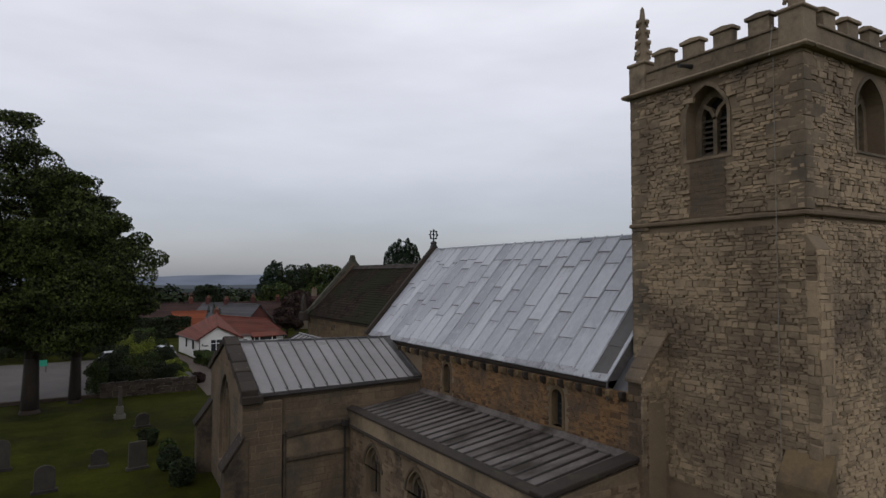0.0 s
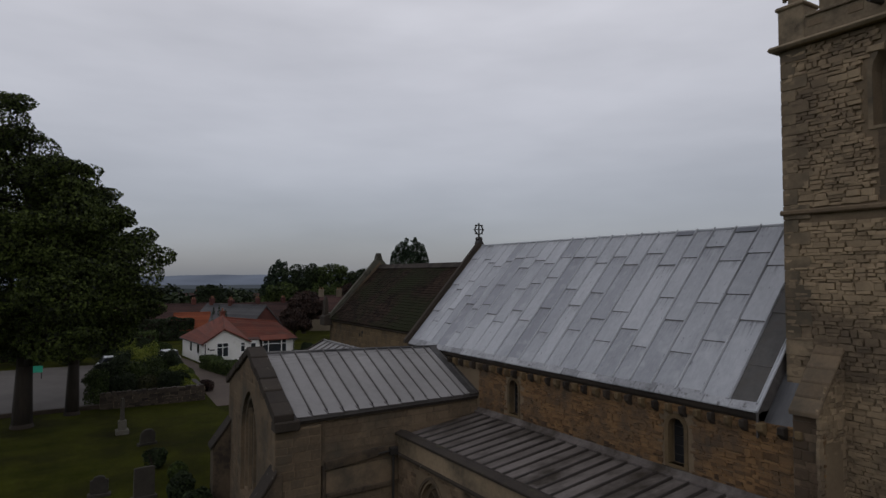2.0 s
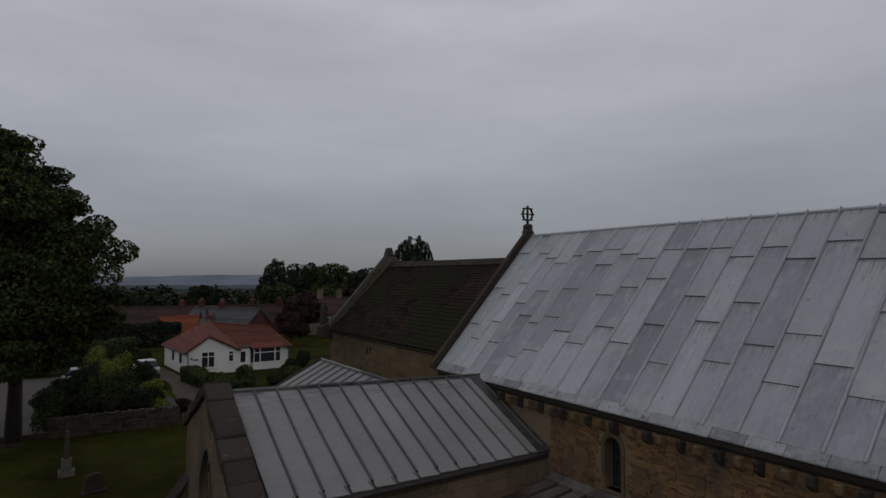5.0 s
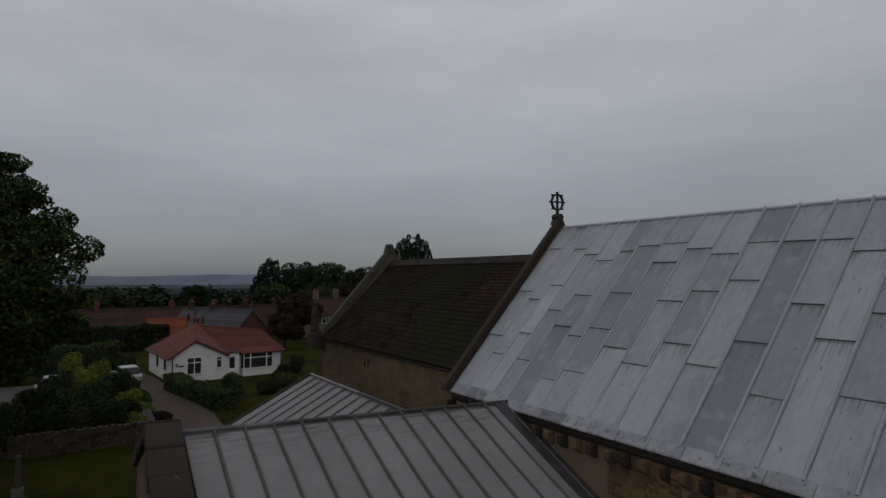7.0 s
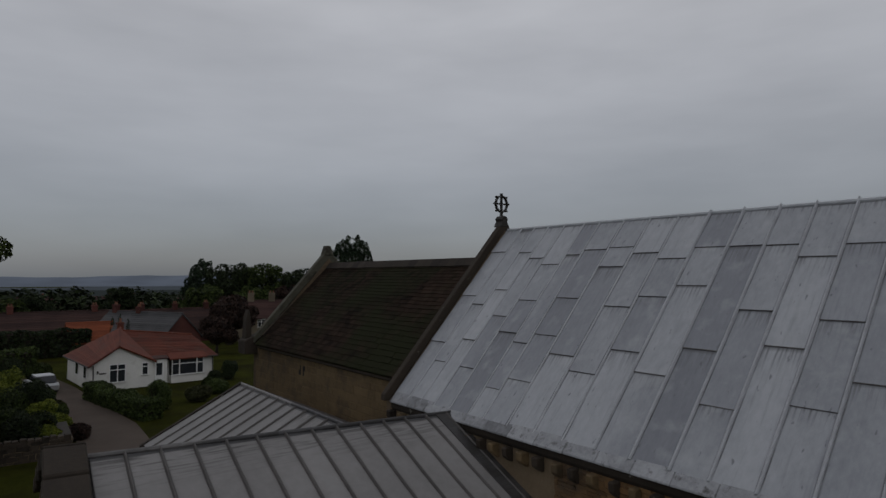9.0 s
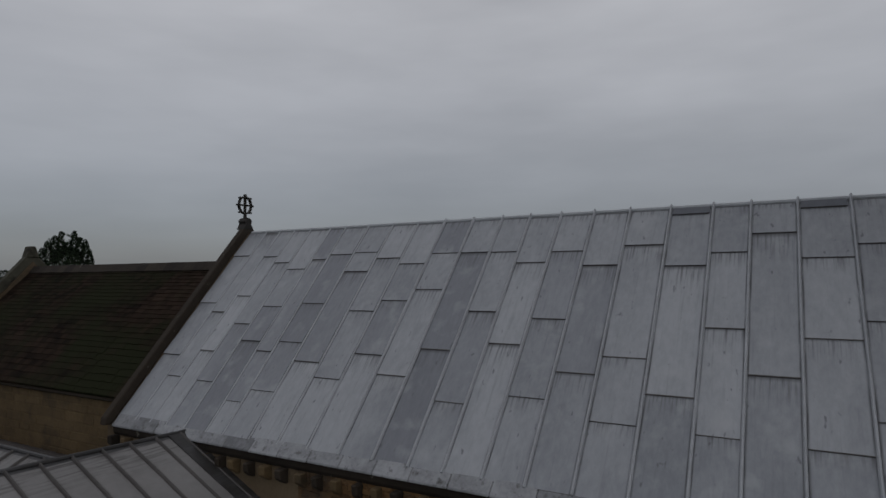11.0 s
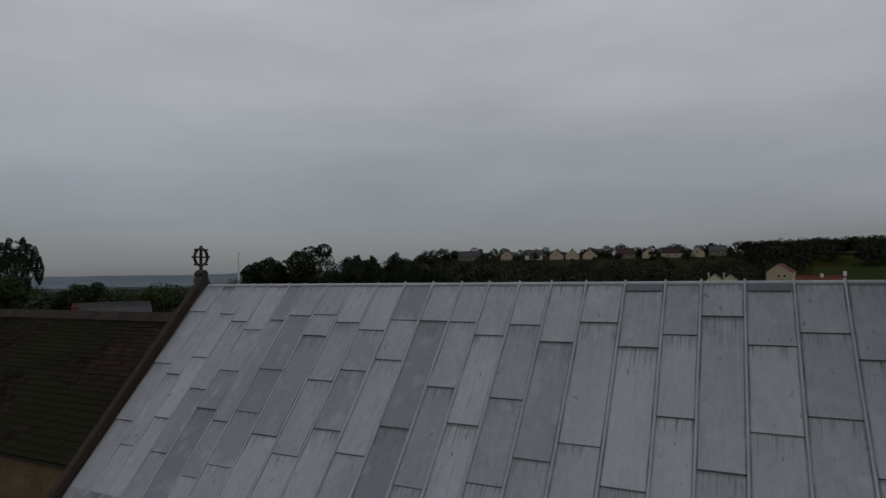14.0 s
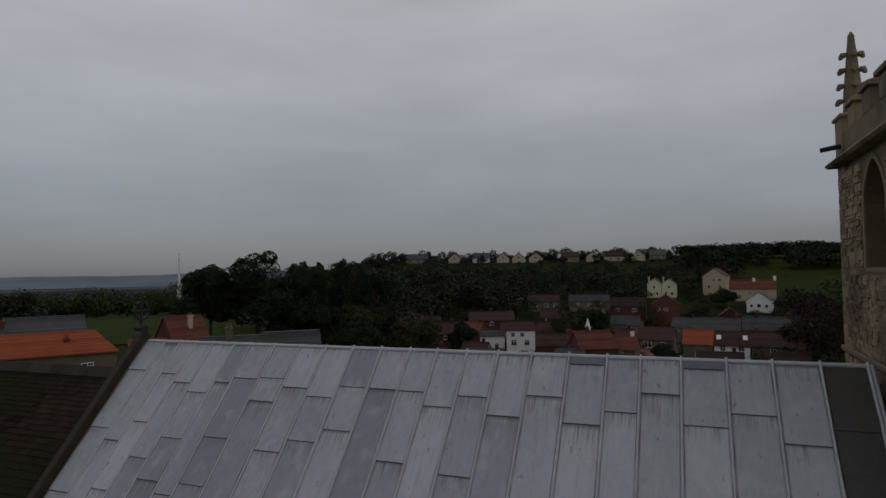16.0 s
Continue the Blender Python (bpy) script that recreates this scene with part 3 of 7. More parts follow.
def belfry(axis, c, face, sign, hw=0.69):
    """A two-light belfry window with Y tracery and louvres, in a wall whose face stands at `face`."""
    d = lambda a, b: (min(face + sign * a, face + sign * b), max(face + sign * a, face + sign * b))
    win = part("belfry_window", band(arch(c, hw, 13.28, 14.45, 15.22), arch(c, hw - 0.18, 13.4, 14.4, 14.98), axis, *d(0.42, 0.62)), M_QUOIN, tower, "two-light pointed belfry window with louvres")
    part("arch_surround", band(arch(c, hw + 0.1, 13.2, 14.47, 15.34), arch(c, hw + 0.005, 13.27, 14.45, 15.225), axis, *d(0.0, 0.12)), M_QUOIN, win)
    rect = lambda u0, u1, v0, v1: [(u0, v0), (u1, v0), (u1, v1), (u0, v1)]
    part("mullion", prism(rect(c - 0.06, c + 0.06, 13.38, 14.42), axis, *d(0.4, 0.56)), M_QUOIN, win)
    for s in (-1, 1):
        part("tracery", prism([(c - 0.05 * s, 14.35), (c + 0.05 * s, 14.35), (c + 0.17 * s, 14.6), (c + 0.38 * s, 14.74), (c + 0.32 * s, 14.84), (c + 0.08 * s, 14.66)], axis, *d(0.4, 0.56)), M_QUOIN, win)
    for s in (-1, 1):
        for k in range(7):
            v = 13.42 + 0.15 * k
            lo, hi = d(0.5, 0.66)
            u0, u1 = sorted((c + s * 0.06, c + s * 0.5))
            if axis == "x":
                bm = raw([(lo, u0, v), (lo, u1, v), (hi, u1, v + 0.11), (hi, u0, v + 0.11), (lo, u0, v + 0.02), (lo, u1, v + 0.02), (hi, u1, v + 0.13), (hi, u0, v + 0.13)],
                         [(0, 1, 2, 3), (7, 6, 5, 4), (0, 4, 5, 1), (1, 5, 6, 2), (2, 6, 7, 3), (3, 7, 4, 0)])
            else:
                bm = raw([(u0, lo, v), (u1, lo, v), (u1, hi, v + 0.11), (u0, hi, v + 0.11), (u0, lo, v + 0.02), (u1, lo, v + 0.02), (u1, hi, v + 0.13), (u0, hi, v + 0.13)],
                         [(0, 1, 2, 3), (7, 6, 5, 4), (0, 4, 5, 1), (1, 5, 6, 2), (2, 6, 7, 3), (3, 7, 4, 0)])
            part("louvre", bm, M_LOUVRE, win)
    # Near-black sheet set behind the louvres in place of the chamber's darkness.
    lo, hi = d(0.7, 0.74)
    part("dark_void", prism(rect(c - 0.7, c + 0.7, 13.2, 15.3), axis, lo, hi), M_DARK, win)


belfry("x", BN[0], TX0, 1, 0.62)
belfry("y", BW[0], TY1, 1)
belfry("y", BE[0], TY0, -1)


def belt(z0, z1, out, name, material, bevel=0.03, label=""):
    x0, x1, y0, y1 = TX0 - out, TX1 + out, TY1 - out, TY0 + out
    i = 0.2
    bm = join(box(x0, TX0 + i, y0, y1, z0, z1, bevel), box(TX0 + i, x1, y0, TY1 + i, z0, z1, bevel), box(TX0 + i, x1, TY0 - i, y1, z0, z1, bevel), box(TX1 - i, x1, TY1 + i, TY0 - i, z0, z1, bevel))
    return part(name, bm, material, tower, label)


belt(11.5, 11.62, 0.09, "string_course", M_ASHLAR, 0.03)
belt(15.43, 15.55, 0.24, "cornice", M_PARAPET, 0.05, "moulded stone cornice")
belt(15.56, 16.08, 0.02, "parapet", M_PARAPET, 0.01)


def merlon(x0, x1, y0, y1, top=16.5):
    m = part("merlon", box(x0, x1, y0, y1, 16.08, top, 0.015), M_PARAPET, tower)
    gx, gy = 0.06, 0.06
    part("coping", join(prism([(y0 - gy, top), (y1 + gy, top), (y1 + gy, top + 0.09), ((y0 + y1) / 2, top + 0.14), (y0 - gy, top + 0.09)], "x", x0 - gx, x1 + gx, 0.012)), M_PARAPET, m)


for y in (-2.12, -3.09, -4.05, -5.04):
    merlon(TX0 - 0.02, TX0 + 0.22, y - 0.28, y + 0.28)
    merlon(TX1 - 0.22, TX1 + 0.02, y - 0.28, y + 0.28)
for k in range(4):
    x = TX0 + 0.65 + 1.12 * (k + 0.5)
    merlon(x - 0.28, x + 0.28, TY1 - 0.02, TY1 + 0.22)
    merlon(x - 0.28, x + 0.28, TY0 - 0.22, TY0 + 0.02)
for y0, y1 in ((TY1 + 0.6, TY0 - 0.6),):
    part("crenel_coping", join(box(TX0 - 0.07, TX0 + 0.25, y0, y1, 16.06, 16.13, 0.015), box(TX0 + 0.6, TX1 - 0.6, TY1 - 0.07, TY1 + 0.25, 16.06, 16.13, 0.015)), M_PARAPET, tower)


def pinnacle(x, y, top=18.2):
    p = part("pinnacle", join(box(x - 0.3, x + 0.3, y - 0.3, y + 0.3, 15.57, 16.45, 0.02), box(x - 0.35, x + 0.35, y - 0.35, y + 0.35, 16.4, 16.5, 0.03)), M_PARAPET, tower, "crocketed stone pinnacle")
    part("spire", join(tube((x, y, 16.5), (x, y, 16.85), 0.2, 0.18), tube((x, y, 16.85), (x, y, top), 0.19, 0.06), tube((x, y, top - 0.02), (x, y, top + 0.08), 0.07, 0.02)), M_PARAPET, p)
    for k in range(4):
        z = 16.75 + 0.33 * k
        r = 0.2 - 0.03 * k
        for q in range(4):
            a = math.pi / 2 * q
            cx, cy = x + (r + 0.05) * math.cos(a), y + (r + 0.05) * math.sin(a)
            part("crocket", join(box(cx - 0.06, cx + 0.06, cy - 0.06, cy + 0.06, z, z + 0.1, 0.02), box(cx - 0.04 + 0.04 * math.cos(a), cx + 0.04 + 0.04 * math.cos(a), cy - 0.04 + 0.04 * math.sin(a), cy + 0.04 + 0.04 * math.sin(a), z - 0.04, z + 0.05, 0.015)), M_PARAPET, p)


for x, y in ((TX0 + 0.25, TY0 - 0.25), (TX0 + 0.25, TY1 + 0.25), (TX1 - 0.25, TY0 - 0.25), (TX1 - 0.25, TY1 + 0.25)):
    pinnacle(x, y)
for y in (-1.74, -2.6, -3.57, -4.55, -5.5):
    part("sunk_panel", box(TX0 - 0.032, TX0 - 0.015, y - 0.16, y + 0.16, 15.82, 15.98, 0.005), M_MORTAR, tower)
part("vent_pipe", join(tube((TX0 + 0.6, -2.75, 15.4), (TX0 + 0.6, -2.75, 16.75), 0.13, 0.12), tube((TX0 + 0.6, -2.75, 16.75), (TX0 + 0.6, -2.75, 16.82), 0.16, 0.15)), M_ASHLAR, tower)
part("water_spout", join(tube((TX0 + 0.1, -3.1, 15.86), (TX0 - 0.55, -3.1, 15.78), 0.07, 0.055)), M_METAL, tower)
part("water_spout", tube((2.3, TY0 - 0.1, 15.84), (2.35, TY0 + 0.42, 15.77), 0.06, 0.05), M_METAL, tower)
part("lightning_cable", join(tube((TX0 - 0.09, -5.42, GROUND), (TX0 - 0.09, -5.44, 15.4), 0.012, seg=5), tube((TX0 - 0.24, -5.44, 15.4), (TX0 - 0.05, -5.42, 16.2), 0.012, seg=5)), M_CABLE, tower)
# buttress on the west side and the clasping foot at the corner
part("west_buttress", prism([(TY1 - 0.24, GROUND), (TY1 - 0.24, 10.7), (TY1 + 0.05, 11.1), (TY1 + 0.05, GROUND)], "x", TX0 - 0.03, TX0 + 0.55, 0.02), M_MORTAR, tower)
part("corner_foot", prism([(TX0 - 0.45, GROUND), (TX0 - 0.45, 5.35), (TX0 + 0.05, 6.1), (TX0 + 0.05, GROUND)], "y", TY1 - 0.5, TY1 + 0.62, 0.03), M_BUFFWALL, tower, "ashlar clasping buttress with sloped offset")


def quoins(x, y, dx, dy, z0, z1, seed, big=0.62):
    """Long and short dressed stones up a corner."""
    r = random.Random(seed)
    me = bpy.data.meshes.new("quoin")
    b = box(-0.5, 0.5, -0.5, 0.5, -0.5, 0.5, 0.03)
    b.to_mesh(me)
    b.free()
    me.materials.append(M_QUOIN)
    z, k = z0, 0
    while z < z1:
        h = r.uniform(0.24, 0.38)
        a, c = (big, 0.36) if k % 2 else (0.36, big)
        p = 0.03
        cx, cy = x + dx * (a / 2 - p), y + dy * (c / 2 - p)
        piece("quoin", me, tower, Matrix.Translation((cx, cy, z + h / 2)) @ Matrix.Diagonal((a, c, h * 0.97, 1)))
        z += h
        k += 1


quoins(TX0, TY1, 1, 1, 11.65, 15.35, 1, 0.95)
quoins(TX0, TY0, 1, -1, 7.0, 15.35, 2)
quoins(TX1, TY0, -1, -1, 9.0, 15.35, 7)


def clear_n(u, v, ln, h):
    y, z = TY0 - u, 4.4 + v
    if abs(y - BN[0]) < 0.78 + ln / 2 * 0.7 and 13.05 < z < 15.0 - max(0, abs(y - BN[0]) - 0.35) * 0.6:
        return False
    if abs(y - BN[0]) < 0.5 and 14.9 < z < 15.48:
        return False
    if abs(y - BN[0]) < 0.56 + ln / 2 * 0.6 and 11.66 < z < 13.2:
        return False
    return not (11.45 < z + h / 2 and z - h / 2 < 11.66) and z < 15.4


def clear_w(u, v, ln, h):
    x, z = TX0 + u, 4.4 + v
    if abs(x - BW[0]) < 0.86 + ln / 2 * 0.7 and 13.05 < z < 15.4:
        return False
    return not (11.45 < z + h / 2 and z - h / 2 < 11.66) and z < 15.4


masonry(tower, (TX0 + 0.03, TY0, 4.4), (0, -1, 0), (-1, 0, 0), 5.15, 11.0, M_RUBBLE, clear_n, lambda u, v: 3.4 < v < 6.9, seed=4, course=(0.045, 0.115), length=(0.1, 0.4), proud=(0.03, 0.068))
# the rubble faces of the west buttress
masonry(tower, (TX0 - 0.03, TY1 + 0.02, 5.5), (0, -1, 0), (-1, 0, 0), 0.26, 5.15, M_RUBBLE, lambda u, v, a, b: True, lambda u, v: False, seed=41, course=(0.1, 0.24), length=(0.2, 0.42), proud=(0.025, 0.05), most=0)
masonry(tower, (TX0 - 0.03, TY1 - 0.24, 5.5), (1, 0, 0), (0, -1, 0), 0.58, 5.15, M_RUBBLE, lambda u, v, a, b: True, lambda u, v: False, seed=42, course=(0.1, 0.24), length=(0.2, 0.42), proud=(0.025, 0.05), most=0)
masonry(tower, (TX0 + 0.03, BN[0] + 0.55, 11.66), (0, -1, 0), (-1, 0, 0), 1.1, 1.5, M_ASHLAR, lambda u, v, a, b: True, lambda u, v: False, seed=14, course=(0.07, 0.1), length=(0.3, 0.6), proud=(0.005, 0.015), most=0)
masonry(tower, (TX0, TY1 + 0.03, 4.4), (1, 0, 0), (0, -1, 0), 5.8, 11.0, M_RUBBLE, clear_w, lambda u, v: False, seed=5, course=(0.045, 0.115), length=(0.1, 0.4), proud=(0.03, 0.068), most=0)
masonry(tower, (TX1, TY0 - 0.03, 7.0), (-1, 0, 0), (0, 1, 0), 5.85, 8.4, M_RUBBLE, lambda u, v, a, b: v < 8.3 and not (abs(TX1 - u - BE[0]) < 0.78 + a / 2 * 0.7 and 6.1 < v < 8.25) and not 4.4 < v < 4.66, lambda u, v: False, seed=6, course=(0.045, 0.115), length=(0.1, 0.4), proud=(0.03, 0.068), most=0)


def clear_c(u, v, ln, h):
    y, z = 10.4 - u, 4.8 + v
    return not any(abs(y - c) < 0.38 + ln / 2 and z < 6.55 for c in (1.5, 8.3))


masonry(nave, (-3.99, 10.4, 4.8), (0, -1, 0), (-1, 0, 0), 12.6, 1.95, M_OCHRE, clear_c, lambda u, v: u > 1.0, seed=8, course=(0.05, 0.11), length=(0.1, 0.34), proud=(0.02, 0.05))

# -- north aisle --
# Whole aisle rolls are darkened to paint in their shaded sides.
M_ROLLAISLE = surface("streaked_roll", (0.012, 0.01, 0.009), (0.06, 0.05, 0.044), big=1.4, fine=8, rough=0.5, bump=0.1, depth=0.004)
M_GUTTER = surface("mossy_gutter_lead", (0.012, 0.009, 0.007), (0.045, 0.034, 0.025), big=1.1, fine=9, rough=0.85, bump=0.3, depth=0.01, stain=(0.05, 0.045, 0.02), stain_scale=1.3, stain_at=(0.56, 0.72))
aisle = thing("north_aisle", "low lean-to church aisle with dirty lead roof and pointed windows", "church aisle", (-6, 3.5, GROUND))
AW = (8.1, 4.65, 1.25)
AF, AS0, AE = -7.46, -1.95, 10.45      # outer face, west and east ends
part("wall", plate([(AS0 + 0.1, GROUND), (AE, GROUND), (AE, 3.82), (AS0 + 0.1, 3.82)], [arch(c, 0.66, 1.5, 2.72, 3.46) for c in AW], "x", AF, AF + 0.58), M_MORTAR, aisle)
part("parapet", box(AF - 0.06, AF + 0.26, AS0, AE, 3.9, 4.5, 0.015), M_QUOIN, aisle, "plain ashlar parapet")
part("parapet_coping", prism([(AF - 0.13, 4.5), (AF - 0.13, 4.58), (AF + 0.1, 4.66), (AF + 0.34, 4.6), (AF + 0.34, 4.5)], "y", AS0 - 0.05, AE, 0.015), M_GUTTER, aisle)
part("string_course", prism([(AF, 3.78), (AF - 0.15, 3.85), (AF - 0.15, 3.91), (AF, 3.95)], "y", AS0, AE), M_DARKSTONE, aisle)
part("west_wall", prism([(AF, GROUND), (AF, 4.45), (-3.2, 4.95), (-3.2, GROUND)], "y", AS0, AS0 + 0.42, 0.01), M_ASHLAR, aisle)
masonry(aisle, (AF, AS0 - 0.005, 1.0), (1, 0, 0), (0, -1, 0), 4.3, 3.4, M_AISLEWALL, lambda u, v, a, b: True, lambda u, v: False, seed=54, course=(0.12, 0.22), length=(0.22, 0.42), proud=(0.015, 0.04), most=0)
part("west_coping", prism([(AF - 0.13, 4.52), (AF - 0.13, 4.66), (-3.9, 5.12), (-3.9, 4.98)], "y", AS0 - 0.06, AS0 + 0.5, 0.02), M_GUTTER, aisle)
for c in AW:
    w = part("window", band(arch(c, 0.66, 1.5, 2.72, 3.46), arch(c, 0.5, 1.6, 2.72, 3.28), "x", AF + 0.16, AF + 0.42), M_ASHLAR, aisle, "two-light pointed aisle window")
    part("glass", box(AF + 0.34, AF + 0.36, c - 0.62, c + 0.62, 1.5, 3.4), M_GLASS, w)
    part("mullion", box(AF + 0.2, AF + 0.38, c - 0.05, c + 0.05, 1.55, 2.9), M_ASHLAR, w)
    for s in (-1, 1):
        part("tracery", prism([(c - 0.04 * s, 2.8), (c + 0.04 * s, 2.8), (c + 0.4 * s, 3.1), (c + 0.36 * s, 3.18)], "x", AF + 0.2, AF + 0.36), M_ASHLAR, w)
    part("hood_mould", band(arch(c, 0.84, 2.66, 2.74, 3.66), arch(c, 0.74, 2.66, 2.72, 3.56), "x", AF - 0.06, AF + 0.02), M_ASHLAR, w)
aisle_roof = part("roof", prism([(AF + 0.26, 4.44), (-7.0, 4.42), (-4.0, 4.9), (-4.0, 4.7), (AF + 0.26, 4.2)], "y", AS0 + 0.42, AE), M_GUTTER, aisle, "dirty streaked lead lean-to roof")
masonry(aisle, (AF, AE - 0.1, 1.0), (0, -1, 0), (-1, 0, 0), AE - AS0 - 0.2, 2.75, M_AISLEWALL, lambda u, v, ln, h: not any(abs(AE - 0.1 - u - c) < 0.82 + ln / 2 and 0.4 < v < 2.65 for c in AW), lambda u, v: u < 6, seed=9, course=(0.12, 0.2), length=(0.22, 0.4), most=150)
part("wall_flashing", prism([(-4.22, 4.9), (-3.99, 4.95), (-3.99, 5.1), (-4.05, 5.1), (-4.09, 5.0), (-4.22, 4.96)], "y", AS0 + 0.2, AE), M_LEADAISLE, aisle_roof)
AR0, AR1 = Vector((-4.1, 0, 4.9)), Vector((-7.02, 0, 4.47))
AS = AR1 - AR0
AN = Vector((AS.z, 0, -AS.x)).normalized()
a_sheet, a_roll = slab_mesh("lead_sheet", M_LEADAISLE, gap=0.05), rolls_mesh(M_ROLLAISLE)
for k in range(24):
    y = -1.5 + k * 0.497
    piece("lead_sheet", a_sheet, aisle_roof, frame_of((0, 1, 0), AS, AN, (AR0.x, y, AR0.z), 0.497, 1, 0.01))
    piece("lead_roll", a_roll, aisle_roof, frame_of(AS.normalized(), (0, 1, 0), AN, (AR0.x, y, AR0.z), AS.length, 0.036, 0.08))

# -- north transept --
M_BUTTRESS = surface("stained_buttress_stone", (0.04, 0.029, 0.018), (0.125, 0.09, 0.056), big=0.9, fine=8, bump=0.5, depth=0.02, stain=(0.03, 0.023, 0.016), stain_scale=1.2, stain_at=(0.45, 0.62))
transept = thing("north_transept", "church transept with grey standing-roll lead roof and ashlar gable", "church transept", (-8, 14, GROUND))
TR, TE, TYW, TYM, TYE = 7.15, 5.56, 10.04, 14.24, 18.44


def askew(p):
    """The transept stands askew: its ridge and its west eave are not quite square to the nave."""
    q = min(1.0, max(0.0, (p.y - TYW) / (TYM - TYW)))
    d = p.x + 11.36
    return Vector((p.x + 0.055 * (p.y - TYW) * min(1.0, max(0.0, -(p.x + 4) / 4)), p.y + d * (0.057 * (1 - q) - 0.091 * q), p.z + (d * (0.007 * (1 - q) - 0.011 * q) if p.z > 5 else 0)))


part("west_wall", box(-11.4, -3.7, 10.25, 10.85, GROUND, 5.42), M_ASHLAR, transept)
part("east_wall", box(-11.4, -3.7, 17.6, 18.2, GROUND, 5.42), M_ASHLAR, transept)
gw = arch(14.24, 1.4, 1.8, 4.2, 5.8, 8)
part("gable_wall", plate([(10.1, GROUND), (18.4, GROUND), (18.4, 5.6), (14.24, 7.2), (10.1, 5.6)], [gw], "x", -11.9, -11.38), M_ASHLAR, transept)
w = part("gable_window", band(gw, arch(14.24, 1.25, 1.95, 4.2, 5.6, 8), "x", -11.76, -11.48), M_ASHLAR, transept, "tall pointed gable window in deep reveal")
part("glass", box(-11.61, -11.59, 12.79, 15.69, 1.8, 5.75), M_GLASS, w)
for y in (13.44, 14.24, 15.04):
    part("mullion", box(-11.73, -11.53, y - 0.06, y + 0.06, 1.9, 5.0), M_ASHLAR, w)
part("corner_pilaster", prism([(-11.96, GROUND), (-11.96, 5.25), (-10.4, 5.25), (-10.4, GROUND)], "y", 10.08, 10.4, 0.02), M_ASHLAR, transept)
for y0 in (9.96, 17.8):
    b_ = part("north_buttress", prism([(-12.6, GROUND), (-12.6, 2.9), (-11.9, 3.9), (-11.7, 3.9), (-11.7, GROUND)], "y", y0, y0 + 0.75, 0.02), M_BUTTRESS, transept)
    part("weathering", prism([(-12.7, 2.84), (-12.7, 2.98), (-11.9, 4.1), (-11.9, 3.94)], "y", y0 - 0.06, y0 + 0.81, 0.02), M_DARKSTONE, b_)
# Stone strips above and below the panel; their dark tone paints the recess shadows.
part("roof_scar", prism([(-10.25, 3.72), (-10.25, 4.02), (-9.2, 4.14), (-7.4, 4.22), (-7.4, 3.96)], "y", 10.1, 10.3, 0.03), M_BUTTRESS, transept)
part("ledge", box(-10.2, -7.5, 10.12, 10.3, 2.8, 2.98, 0.03), M_BUTTRESS, transept)
part("wall_panel", box(-10.2, -7.5, 10.19, 10.3, 2.98, 3.72), M_ASHLAR, transept)
part("recess_edge", box(-10.34, -10.2, 10.13, 10.3, GROUND, 3.9, 0.03), M_BUTTRESS, transept)
part("downpipe", join(tube((-7.75, 10.02, GROUND), (-7.75, 10.02, 3.95), 0.05), box(-7.9, -7.6, 9.9, 10.16, 3.9, 4.15, 0.02), tube((-7.75, 10.0, 4.05), (-8.3, 10.08, 4.0), 0.035)), M_METAL, transept)
part("eaves_board", box(-11.36, -3.7, 10.12, 10.25, 5.34, 5.5, 0.01), M_DARKSTONE, transept)
for k in range(6):
    for s in (-1, 1):
        y0, y1 = TYM + s * (0.02 + 0.73 * k), TYM + s * (0.73 * (k + 1) - 0.02)
        f = lambda y: TR + 0.24 + 0.02 * ((k * 5 + 2 * s) % 3) - abs(y - TYM) * 0.379
        part("coping_stone", prism([(y0, f(y0) - 0.3), (y0, f(y0)), (y1, f(y1)), (y1, f(y1) - 0.3)], "x", -12.0 - 0.02 * (k % 2), -11.38, 0.025), M_DARKSTONE, transept)
part("kneeler", box(-12.02, -11.2, 9.78, 10.3, 5.24, 5.56, 0.04), M_DARKSTONE, transept)
masonry(transept, (-10.25, 10.245, 0.8), (1, 0, 0), (0, -1, 0), 6.5, 4.6, M_ASHLAR, lambda u, v, a, b: not 2.0 < v < 3.4 or u > 2.9, lambda u, v: False, course=(0.18, 0.3), length=(0.3, 0.6), proud=(0.005, 0.016), seed=51, most=0, bond=True)
masonry(transept, (-11.94, 10.075, 0.8), (1, 0, 0), (0, -1, 0), 1.5, 4.4, M_ASHLAR, lambda u, v, a, b: True, lambda u, v: False, course=(0.2, 0.32), length=(0.3, 0.6), proud=(0.005, 0.016), seed=52, most=0, bond=True)
masonry(transept, (-11.905, 18.35, 0.8), (0, -1, 0), (-1, 0, 0), 8.2, 6.2, M_ASHLAR, lambda u, v, a, b: abs(u - 4.1) > 1.5 + a / 2 and v < 4.6 or abs(u - 4.1) < 4.1 - (v - 4.6) * 2.7 - a / 2 and v > 5.05, lambda u, v: False, course=(0.18, 0.3), length=(0.3, 0.6), proud=(0.005, 0.016), seed=53, most=0, bond=True)
tr_roof = part("roof", prism([(TYW + 0.02, TE - 0.03), (TYM - 2.1, (TE + TR) / 2 - 0.16), (TYM, TR - 0.03), (TYM + 2.1, (TE + TR) / 2 - 0.16), (TYE - 0.02, TE - 0.03), (TYE - 0.02, TE - 0.11), (TYM, TR - 0.3), (TYW + 0.02, TE - 0.11)], "x", -11.36, -3.4), M_ROLLDARK, transept, "smooth grey lead roof with raised rolls")
part("ridge_roll", tube((-11.38, TYM, TR + 0.02), (-3.6, TYM, TR + 0.02), 0.05), M_LEADGREY, tr_roof)
